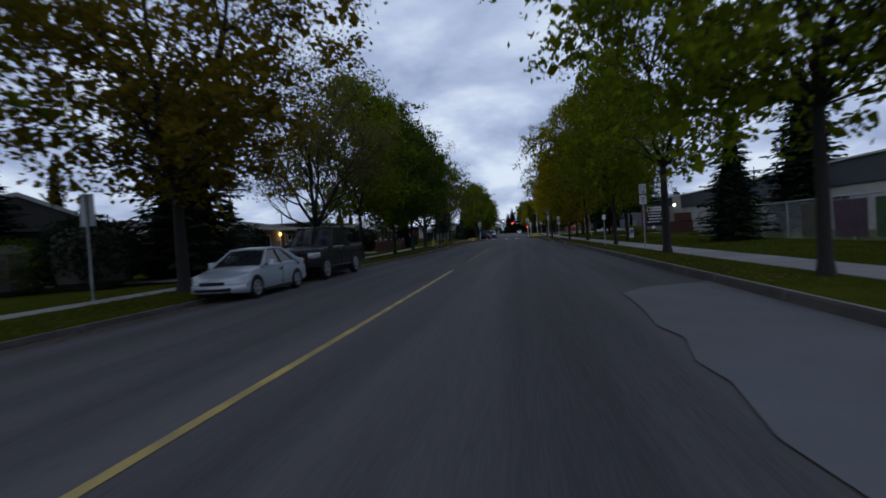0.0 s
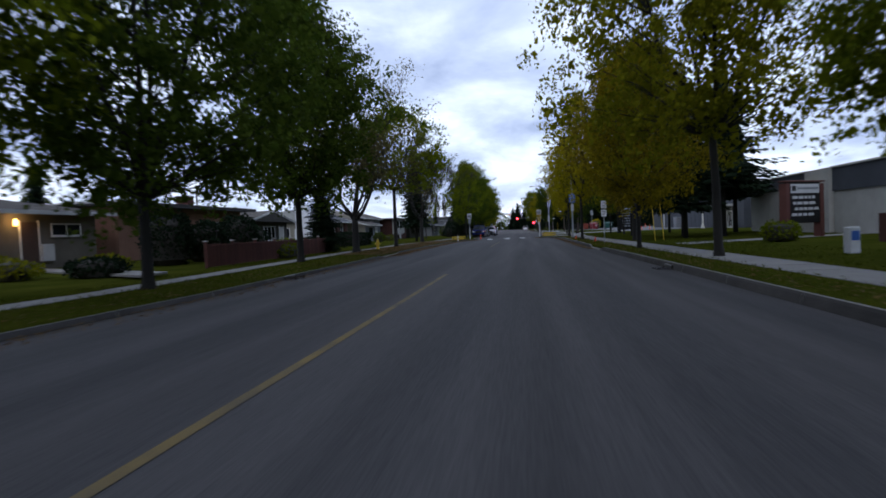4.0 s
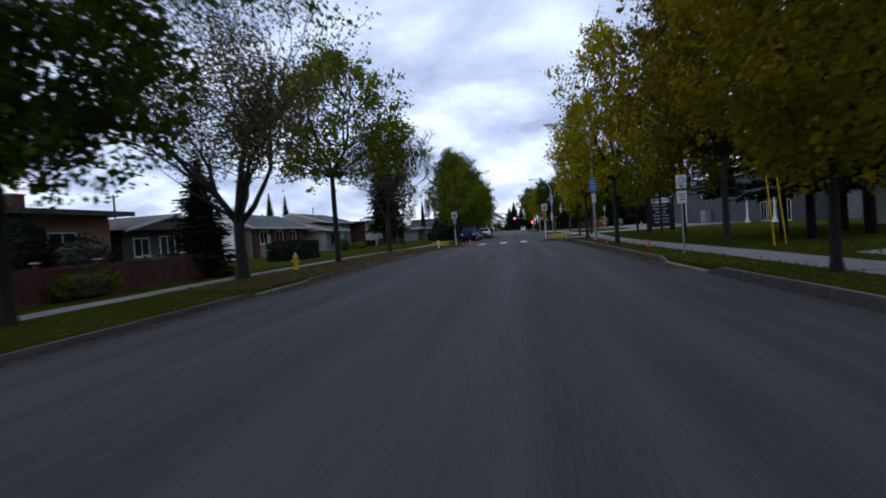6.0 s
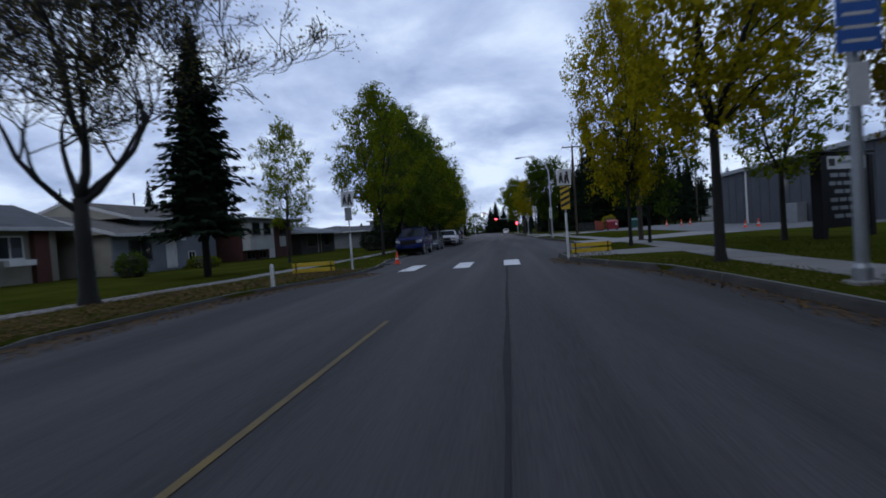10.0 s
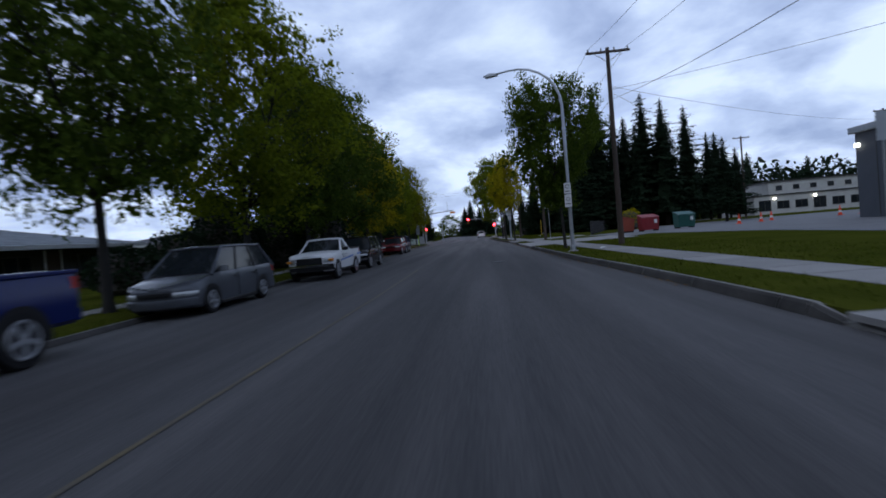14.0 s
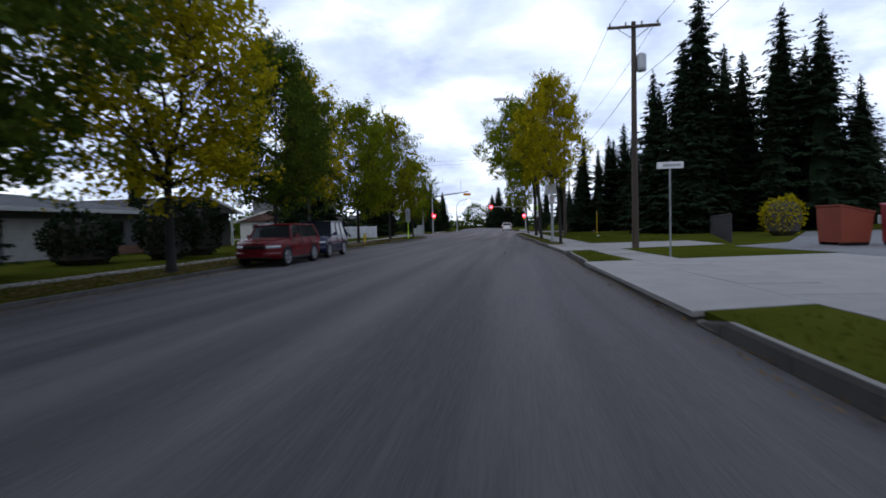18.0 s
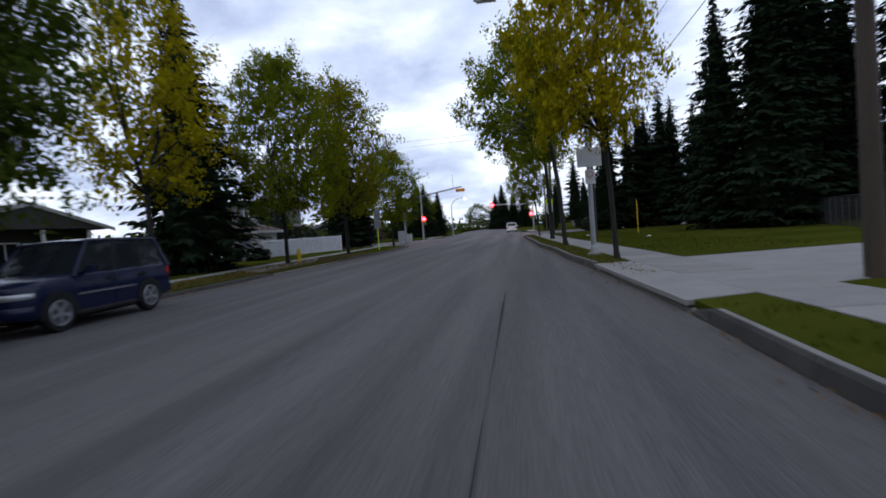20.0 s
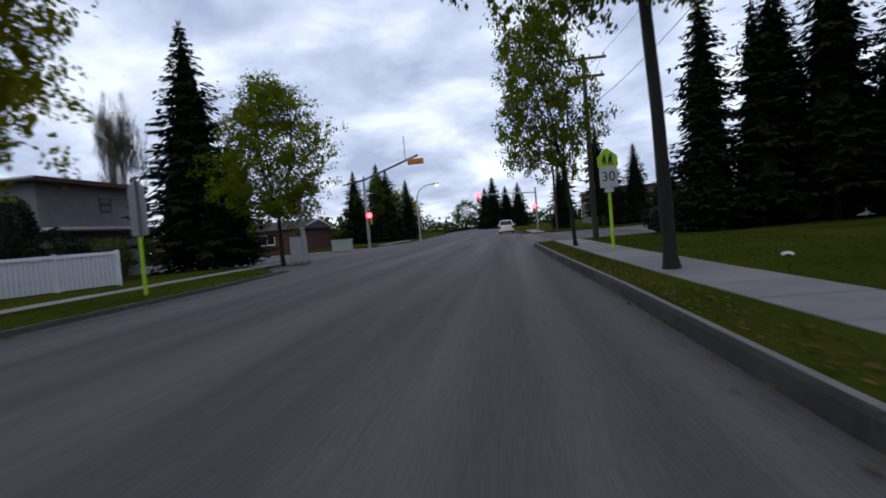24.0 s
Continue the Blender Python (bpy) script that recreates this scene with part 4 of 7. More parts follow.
def vehicle(name, label, category, x, y, turn, paint, L, W, H, base, front, radius, rows, house, pillars=(0.5,), style="car", group="parked vehicles"):
    """rows: (y, underside, top) from nose to tail. house: belt front, roof front, roof rear, belt rear, belt height, roof half width."""
    t = thing(name, label, category, pose(x, y, 0.0, 0, 0, turn), group)
    hw = W / 2
    nose, tail = 0.40, 0.20
    ys = [(nose * u ** 3, u) for u in (0.25, 0.5, 0.7, 0.85, 0.94)] + [(nose + (L - tail - nose) * k / 15, 1.0) for k in range(16)] + [(L - tail * u ** 3, u) for u in (0.94, 0.85, 0.7, 0.5, 0.25)]
    rings = []
    for yy, u in ys:
        zb, zt = np.interp(yy, [r[0] for r in rows], [r[1] for r in rows]), np.interp(yy, [r[0] for r in rows], [r[2] for r in rows])
        h, w = zt - zb, hw * u
        half = [(0.90 * w, zb), (0.975 * w, zb + 0.07), (0.99 * w, zb + 0.30 * h), (1.0 * w, zb + 0.58 * h), (0.985 * w, zb + 0.66 * h), (0.965 * w, zt - 0.10), (0.93 * w, zt - 0.035), (0.84 * w, zt - 0.004), (0.45 * w, zt + 0.02), (0.0, zt + 0.026)]
        rings.append([(-p, yy, q) for p, q in half] + [(p, yy, q) for p, q in half[-2::-1]])
    part("body", Shape().loft(rings), paint, t, smooth=True)
    bf, rf, rr, br, zb, wr = house
    wb, zr = hw * 0.93, H - 0.07

    def sheet(nm, low, high, mat):
        """A curved pane between a lower and an upper row of points."""
        return part(nm, Shape().loft([low, [tuple((Vector(p) * 0.5 + Vector(q) * 0.5)) for p, q in zip(low, high)], high], closed=False, caps=False), mat, t, smooth=True)

    sheet("windscreen", [(u * wb, bf + 0.16 * u * u, zb) for u in (-1, -0.5, 0, 0.5, 1)], [(u * wr, rf + 0.08 * u * u, zr) for u in (-1, -0.5, 0, 0.5, 1)], GLASS)
    sheet("rear_window", [(u * wb, br - 0.10 * u * u, zb) for u in (-1, -0.5, 0, 0.5, 1)], [(u * wr, rr - 0.06 * u * u, zr) for u in (-1, -0.5, 0, 0.5, 1)], GLASS)
    y0, y1, y2, y3 = bf + 0.16, rf + 0.08, rr - 0.06, br - 0.10
    stops = [0.0] + list(pillars) + [1.0]
    for side in (-1, 1):
        def at(f, k, out=0.0):
            lo, hi = y0 + (y3 - y0) * f, y1 + (y2 - y1) * f
            return (side * (wb + (wr - wb) * k + out), lo + (hi - lo) * k, zb + (zr - zb) * k)
        for f0, f1 in zip(stops, stops[1:]):
            sheet("side_window", [at(f0, 0), at((f0 + f1) / 2, 0), at(f1, 0)], [at(f0, 1), at((f0 + f1) / 2, 1), at(f1, 1)], GLASS)
        for f in pillars:
            part("pillar", Shape().tube([at(f, -0.04, 0.004), at(f, 1.0, 0.004)], [0.032, 0.026], 6), BLACK, t)
            ys0 = at(f, 0)[1]
            part("door_seam", Shape().box(min(side * (hw - 0.02), side * (hw + 0.003)), max(side * (hw - 0.02), side * (hw + 0.003)), ys0 - 0.006, ys0 + 0.006, rows[3][1] + 0.12, zb - 0.1), BLACK, t)
            part("door_handle", Shape().box(min(side * (hw - 0.01), side * (hw + 0.022)), max(side * (hw - 0.01), side * (hw + 0.022)), ys0 - 0.24, ys0 - 0.06, zb - 0.20, zb - 0.16, 0.008), CHROME if style == "chrome" else BLACK, t)
        part("front_pillar", Shape().tube([at(0, -0.1), at(0, 0.5), at(0, 1.02)], [0.05, 0.036, 0.036], 7), paint, t, smooth=True)
        thick = 0.09 if style in ("car", "work", "chrome", "plain") else 0.055
        part("rear_pillar", Shape().tube([at(1, -0.1), at(1, 0.5), at(1, 1.02)], [thick * 1.4, thick, 0.045], 7), paint, t, smooth=True)
        part("roof_rail", Shape().tube([at(0, 1.0), at(0.5, 1.015), at(1, 1.0)], [0.034] * 3, 7), paint, t, smooth=True)
        m = Shape().loft([[(side * (hw - 0.04), bf + 0.40, zb + 0.00), (side * (hw - 0.04), bf + 0.52, zb), (side * (hw - 0.04), bf + 0.52, zb + 0.06), (side * (hw - 0.04), bf + 0.40, zb + 0.06)], [(side * (hw + 0.06), bf + 0.36, zb - 0.02), (side * (hw + 0.06), bf + 0.50, zb - 0.02), (side * (hw + 0.06), bf + 0.50, zb + 0.15), (side * (hw + 0.06), bf + 0.38, zb + 0.15)], [(side * (hw + 0.20), bf + 0.40, zb), (side * (hw + 0.20), bf + 0.48, zb), (side * (hw + 0.20), bf + 0.48, zb + 0.13), (side * (hw + 0.20), bf + 0.42, zb + 0.13)]])
        part("wing_mirror", m, BLACK if style in ("chrome", "work", "plain") else paint, t)
        for yy in (front, front + base):
            R = radius + (0.075 if style != "car" else 0.05)
            pts = [(yy + R * math.cos(math.pi * i / 16 - 0.2), radius + R * math.sin(math.pi * i / 16 - 0.2) * 0.97) for i in range(19)]
            part("wheel_arch", Shape().prism(pts, "x", side * (hw - 0.22), side * (hw + 0.004)), BLACK, t)
            wheel(t, side * (hw - 0.10), yy, radius, side, 0.21)
        part("sill", Shape().box(min(side * (hw - 0.12), side * (hw - 0.004)), max(side * (hw - 0.12), side * (hw - 0.004)), front + radius + 0.1, front + base - radius - 0.1, rows[3][1] - 0.03, rows[3][1] + 0.07, 0.02), BLACK, t)
    crown = []
    for k in range(7):
        u = k / 6
        yy = rf - 0.01 + (rr - rf + 0.02) * u
        z = H - 0.045 * (2 * u - 1) ** 4
        w = wr + 0.02
        crown.append([(-w, yy, zr - 0.03), (-w - 0.004, yy, zr + 0.012), (-w * 0.86, yy, z - 0.018), (-w * 0.45, yy, z - 0.004), (0, yy, z), (w * 0.45, yy, z - 0.004), (w * 0.86, yy, z - 0.018), (w + 0.004, yy, zr + 0.012), (w, yy, zr - 0.03)])
    part("roof", Shape().loft(crown), paint, t, smooth=True)
    z0, z1 = rows[0][1], rows[0][2]
    truckish = style in ("chrome", "work", "plain")
    metal = {"chrome": paint, "work": BLACK, "plain": BLACK}.get(style, paint)
    bow(t, "front_bumper", hw, 0.0, -0.97, 0.97, z0 + 0.02, z0 + (0.26 if truckish else 0.22), metal, proud=0.06)
    bow(t, "grille", hw, 0.0, -0.56 if truckish else -0.42, 0.56 if truckish else 0.42, z1 - (0.46 if truckish else 0.20), z1 - 0.07, BLACK, "black grille", proud=0.02)
    bow(t, "air_intake", hw, 0.0, -0.6, 0.6, z0 - 0.03, z0 + 0.05, BLACK, proud=0.05)
    if style == "car":
        bow(t, "lower_grille", hw, 0.0, -0.62, 0.62, z0 + 0.05, z0 + 0.15, BLACK, "dark lower air intake", proud=0.075)
    for side in (-1, 1):
        bow(t, "headlight", hw, 0.0, side * 0.60 if truckish else side * 0.50, side * 0.96, z1 - (0.30 if truckish else 0.20), z1 - 0.08, HEADLAMP, "clear glass headlight", proud=0.012, n=5)
        zt = np.interp(L - 0.15, [r[0] for r in rows], [r[2] for r in rows])
        bow(t, "tail_light", hw, L, side * 0.72, side * 0.985, zt - 0.42, zt - 0.10, TAIL, "red tail light", 0.20, 0.012, end=-1, n=5)
    bow(t, "rear_bumper", hw, L, -0.97, 0.97, rows[-1][1] + 0.02, rows[-1][1] + 0.22, metal, "", 0.20, 0.05, end=-1)
    part("number_plate", Shape().box(-0.15, 0.15, L + 0.005, L + 0.03, rows[-1][1] + 0.27, rows[-1][1] + 0.40), SIGNWHITE, t, "plain white plate")
    if truckish:
        b0, b1 = br + 0.06, L - 0.12
        top = rows[-1][2]
        part("bed_opening", Shape().box(-hw + 0.16, hw - 0.16, b0, b1, top - 0.2, top + 0.034), BLACK, t, "dark open load bed")
        for side in (-1, 1):
            part("bed_rail", Shape().box(min(side * (hw - 0.15), side * (hw - 0.03)), max(side * (hw - 0.15), side * (hw - 0.03)), b0, b1, top - 0.04, top + 0.03, 0.015), BLACK if style != "chrome" else paint, t)
        if style == "chrome":
            for side in (-1, 1):
                part("running_board", Shape().cyl((side * (hw + 0.03), front + radius + 0.2, 0.40), (side * (hw + 0.03), front + base - radius - 0.15, 0.40), 0.045, n=8), CHROME, t, "chrome running board")
    part("underside", Shape().box(-hw * 0.8, hw * 0.8, front - 0.1, front + base + 0.1, 0.2, rows[2][1] + 0.08), BLACK, t)
    return t


def paint(name, c, metal=0.0):
    return material(name, tuple(v * 0.86 for v in c), c, 0.22, 1.5, 60.0, 0.0, metal, 0.3, coat=0.0)


SILVER, NAVY, BLUE, GREYPAINT = paint("silver_paint", (0.36, 0.40, 0.45), 0.3), paint("navy_paint", (0.005, 0.009, 0.032)), paint("deep_blue_paint", (0.004, 0.010, 0.075)), paint("grey_paint", (0.075, 0.082, 0.095), 0.3)
WHITECAR, BLACKCAR, REDCAR, DARKCAR = paint("white_paint", (0.66, 0.67, 0.68)), paint("black_paint", (0.004, 0.004, 0.005)), paint("dark_red_paint", (0.11, 0.006, 0.009)), paint("charcoal_paint", (0.006, 0.008, 0.010))


def sedan(x, y, turn, colour, label, name="sedan_car"):
    return vehicle(name, label, "car", x, y, turn, colour, 4.36, 1.70, 1.43, 2.615, 0.87, 0.31,
                   [(0.0, 0.24, 0.62), (0.4, 0.20, 0.74), (0.9, 0.18, 0.84), (1.3, 0.18, 0.91), (2.2, 0.18, 0.94), (3.4, 0.18, 0.97), (3.95, 0.22, 1.02), (4.36, 0.28, 0.96)], (1.15, 1.95, 3.0, 3.75, 0.90, 0.56), (0.5,))


def truck(x, y, turn, colour, label, long_cab=True, L=5.7, base=3.5, H=1.88, style="chrome", lift=0.0):
    cab0, cab1 = 1.5, (3.65 if long_cab else 2.85)
    return vehicle("pickup_truck", label, "pickup truck", x, y, turn, colour, L, 1.96, H, base, 0.90, 0.39 + lift * 0.35,
                   [(yy, zb + lift * 0.7, zt + lift) for yy, zb, zt in ((0.0, 0.42, 1.04), (0.4, 0.38, 1.13), (1.0, 0.36, 1.17), (1.5, 0.36, 1.20), (cab1 + 0.08, 0.36, 1.20), (cab1 + 0.10, 0.38, 1.23), (L - 0.2, 0.42, 1.26), (L, 0.44, 1.24))], (cab0, cab0 + 0.72, cab1 - 0.12, cab1, 1.19 + lift, 0.72), (0.52,) if long_cab else (), style)


def van(x, y, turn, colour, label):
    return vehicle("minivan", label, "minivan", x, y, turn, colour, 5.0, 1.90, 1.74, 3.0, 0.95, 0.34,
                   [(0.0, 0.26, 0.72), (0.4, 0.22, 0.84), (0.9, 0.2, 0.95), (1.2, 0.2, 1.03), (2.6, 0.2, 1.05), (4.2, 0.2, 1.07), (4.8, 0.24, 1.09), (5.0, 0.30, 1.06)], (0.98, 1.95, 4.4, 4.9, 1.02, 0.70), (0.34, 0.66), "van")


def suv(x, y, turn, colour, label, H=1.78, L=4.6, box=False):
    return vehicle("suv_car", label, "SUV", x, y, turn, colour, L, 1.88, H, 2.7, 0.88, 0.37,
                   [(0.0, 0.36, 0.90), (0.4, 0.30, 1.02), (0.9, 0.28, 1.07), (1.3, 0.28, 1.10), (2.6, 0.28, 1.11), (3.9, 0.28, 1.13), (4.4, 0.32, 1.13), (L, 0.38, 1.10)], (1.2, 1.55 if box else 1.85, L - 0.35, L - 0.1, 1.09, 0.72), (0.36, 0.68), "suv")


sedan(-8.2, 12.7, 0, SILVER, "silver four-door sedan parked at the kerb facing traffic")
truck(-8.45, 18.3, 0, DARKCAR, "dark crew-cab pickup truck parked behind a silver sedan", True, 5.7, 3.5, 2.14, "plain", 0.12)
truck(-7.8, 111.85, 0, BLUE, "deep blue pickup truck with chrome steps parked at the kerb", True, 5.7, 3.5, 2.06, "chrome", 0.14)
van(-7.85, 120.8, 0, GREYPAINT, "grey minivan parked at the kerb")
w = truck(-7.2, 129.9, 0, WHITECAR, "white single-cab work pickup with a blue side stripe", False, 5.1, 3.02, 1.78, "work")
for side in (-1, 1):
    x0, x1 = min(side * 0.95, side * 0.988), max(side * 0.95, side * 0.988)
    part("side_stripe", Shape().prism([(1.42, 0.74), (3.50, 0.86), (3.50, 0.93), (1.42, 0.80)], "x", x0, x1), SIGNBLUE, w, "blue stripe")
    part("side_stripe", Shape().prism([(4.35, 0.90), (5.0, 0.93), (5.0, 1.0), (4.35, 0.97)], "x", x0, x1), SIGNBLUE, w, "blue stripe")
    for k in range(2):
        part("lettering", Shape().box(x0, x1, 1.75, 2.45 - 0.15 * k, 0.98 - 0.1 * k, 1.03 - 0.1 * k), SIGNGREY, w)
    part("indicator", Shape().box(min(side * 0.80, side * 0.975), max(side * 0.80, side * 0.975), 0.12, 0.36, 0.80, 0.90, 0.02), AMBER, w, "amber indicator")
part("bumper_strip", Shape().box(-0.86, 0.86, -0.10, -0.04, 0.60, 0.70, 0.02), CHROME, w, "chrome bumper strip")
suv(-7.2, 136.4, 0, BLACKCAR, "black boxy SUV parked at the kerb", 1.8, 4.6, True)
r = suv(-8.75, 157.3, 0, REDCAR, "dark red boxy SUV parked at the kerb", 1.68, 4.45, True)
n = suv(-8.85, 162.3, 4, NAVY, "dark navy SUV parked at the kerb", 1.82)
for side in (-1, 1):
    part("side_moulding", Shape().box(min(side * 0.93, side * 0.955), max(side * 0.93, side * 0.955), 1.35, 3.1, 0.66, 0.70), CHROME, n, "silver side moulding")
suv(-0.55, 254.0, 180, WHITECAR, "white car standing in the lane at the lights")

# ---- buildings ----
SHINGLE = material("grey_shingles", (0.055, 0.058, 0.064), (0.12, 0.125, 0.135), 0.95, 1.2, 22.0, 0.8, island=0.25)
BROWNSHINGLE = material("brown_shingles", (0.075, 0.066, 0.058), (0.15, 0.135, 0.12), 0.95, 1.2, 22.0, 0.8, island=0.25)
DARKROOF = material("dark_roof", (0.02, 0.02, 0.021), (0.05, 0.048, 0.047), 0.9, 1.2, 22.0, 0.6)
STUCCO = {
    "beige": material("beige_stucco", (0.085, 0.074, 0.058), (0.145, 0.125, 0.10), 0.95, 0.8, 60.0, 0.6),
    "cream": material("cream_stucco", (0.20, 0.183, 0.145), (0.29, 0.272, 0.225), 0.95, 0.8, 60.0, 0.6),
    "grey": material("grey_stucco", (0.095, 0.101, 0.107), (0.155, 0.161, 0.167), 0.95, 0.8, 60.0, 0.6),
    "dark": material("dark_cladding", (0.023, 0.022, 0.021), (0.055, 0.051, 0.047), 0.9, 0.8, 40.0, 0.4),
    "white": material("white_siding", (0.30, 0.30, 0.282), (0.42, 0.42, 0.395), 0.8, 0.8, 40.0, 0.3),
    "bluegrey": material("blue_grey_cladding", (0.109, 0.125, 0.140), (0.179, 0.195, 0.218), 0.9, 0.8, 40.0, 0.4),
    "steelgrey": material("slate_grey_cladding", (0.035, 0.041, 0.053), (0.058, 0.065, 0.078), 0.8, 0.5, 30.0, 0.3),
    "brick": material("salmon_brick", (0.148, 0.066, 0.043), (0.265, 0.148, 0.101), 0.95, 1.0, 40.0, 0.5, object_random=0.6),
    "redbrick": material("red_brick", (0.042, 0.014, 0.011), (0.090, 0.033, 0.023), 0.95, 1.0, 40.0, 0.5, object_random=0.6),
}
RENDERWHITE = material("white_render", (0.62, 0.63, 0.64), (0.74, 0.75, 0.76), 0.8, 0.8, 40.0, 0.2)
FASCIA = plain("white_fascia", (0.46, 0.46, 0.45), 0.7)
FRAMEWHITE = plain("white_window_frame", (0.66, 0.66, 0.64), 0.6)
FRAMEDARK = plain("dark_window_frame", (0.05, 0.045, 0.04), 0.6)
DOOR = plain("dark_door", (0.06, 0.035, 0.025), 0.6)
DOORWHITE = plain("white_door", (0.55, 0.55, 0.54), 0.6)
CURTAIN = plain("pale_curtain", (0.28, 0.28, 0.27), 0.9)


def window(parent, face, a, z, w, h, frame_mat=FRAMEWHITE, cols=2, curtain=False):
    """A framed window on the plane named by face: ("x", place, outward) or ("y", place, outward)."""
    axis, at, out = face

    def bx(a0, a1, z0, z1, d0, d1, bev=0.0):
        lo, hi = min(at + out * d0, at + out * d1), max(at + out * d0, at + out * d1)
        return Shape().box(lo, hi, a0, a1, z0, z1, bev) if axis == "x" else Shape().box(a0, a1, lo, hi, z0, z1, bev)

    win = part("window", bx(a - w / 2 + 0.02, a + w / 2 - 0.02, z - h / 2 + 0.02, z + h / 2 - 0.02, -0.04, 0.012), CURTAIN if curtain else BLACK, parent)
    t = 0.07
    for s in (bx(a - w / 2, a + w / 2, z + h / 2 - t, z + h / 2, 0.0, 0.05), bx(a - w / 2, a + w / 2, z - h / 2, z - h / 2 + t, 0.0, 0.05), bx(a - w / 2, a - w / 2 + t, z - h / 2 + t, z + h / 2 - t, 0.0, 0.05), bx(a + w / 2 - t, a + w / 2, z - h / 2 + t, z + h / 2 - t, 0.0, 0.05)):
        part("window_frame", s, frame_mat, win)
    for k in range(1, cols):
        c = a - w / 2 + w * k / cols
        part("mullion", bx(c - 0.025, c + 0.025, z - h / 2 + t, z + h / 2 - t, 0.0, 0.045), frame_mat, win)
    for k in range(cols):
        c0, c1 = a - w / 2 + w * k / cols + 0.04, a - w / 2 + w * (k + 1) / cols - 0.04
        part("pane", bx(c0, c1, z - h / 2 + t, z + h / 2 - t, 0.016, 0.024), GLASS, win)
    part("window_sill", bx(a - w / 2 - 0.05, a + w / 2 + 0.05, z - h / 2 - 0.05, z - h / 2 - 0.002, 0.0, 0.1, 0.01), frame_mat, win)


def door(parent, face, a, z0, w=0.95, h=2.05, mat=DOOR):
    axis, at, out = face

    def bx(a0, a1, z0, z1, d0, d1):
        lo, hi = min(at + out * d0, at + out * d1), max(at + out * d0, at + out * d1)
        return Shape().box(lo, hi, a0, a1, z0, z1, 0.008) if axis == "x" else Shape().box(a0, a1, lo, hi, z0, z1, 0.008)

    d = part("door", bx(a - w / 2, a + w / 2, z0, z0 + h, 0.0, 0.05), mat, parent)
    part("door_frame", bx(a - w / 2 - 0.09, a - w / 2 - 0.002, z0, z0 + h + 0.09, 0.0, 0.07), FRAMEWHITE, d)
    part("door_frame", bx(a + w / 2 + 0.002, a + w / 2 + 0.09, z0, z0 + h + 0.09, 0.0, 0.07), FRAMEWHITE, d)
    part("door_handle", bx(a + w / 2 - 0.12, a + w / 2 - 0.07, z0 + 1.0, z0 + 1.06, 0.05, 0.09), CHROME, d)


def siding(parent, face, a0, a1, z0, z1, mat, pitch=0.22):
    axis, at, out = face
    z = z0
    while z < z1 - 0.02:
        s = Shape()
        zt = min(z + pitch, z1)
        sec = [(at + out * 0.003, z), (at + out * 0.032, z), (at + out * 0.012, zt), (at + out * 0.003, zt)]
        s.prism([(p, q) for p, q in sec], "y", a0, a1) if axis == "x" else s.add([(a, p, q) for a in (a0, a1) for p, q in sec], [(0, 1, 2, 3), (7, 6, 5, 4), (0, 4, 5, 1), (1, 5, 6, 2), (2, 6, 7, 3), (3, 7, 4, 0)])
        part("siding_board", s, mat, parent)
        z += pitch


def walls(parent, x0, x1, y0, y1, z0, z1, mat, name="wall"):
    t = 0.25
    part(name, Shape().box(x1 - t, x1, y0, y1, z0, z1), mat, parent)
    part(name, Shape().box(x0, x0 + t, y0, y1, z0, z1), mat, parent)
    part(name, Shape().box(x0 + t, x1 - t, y0, y0 + t, z0, z1), mat, parent)
    part(name, Shape().box(x0 + t, x1 - t, y1 - t, y1, z0, z1), mat, parent)


def shingle_rows(parent, p00, p01, p10, p11, mat, rows=12):
    """Overlapping courses from the eave edge p00-p01 to the ridge edge p10-p11."""
    a, b, c, d = (Vector(p) for p in (p00, p01, p10, p11))
    nrm = (b - a).cross(c - a).normalized()
    if nrm.z < 0:
        nrm = -nrm
    s = Shape()
    strips = []
    for k in range(rows):
        u0, u1 = k / rows, (k + 1) / rows
        q = [a.lerp(c, u0), b.lerp(d, u0), b.lerp(d, u1), a.lerp(c, u1)]
        strips += [[q[0] + nrm * 0.035, q[1] + nrm * 0.035], [q[3] + nrm * 0.008, q[2] + nrm * 0.008]]
    s.loft([[a - nrm * 0.02, b - nrm * 0.02]] + strips, closed=False, caps=False)
    part("roof_covering", s, mat, parent)


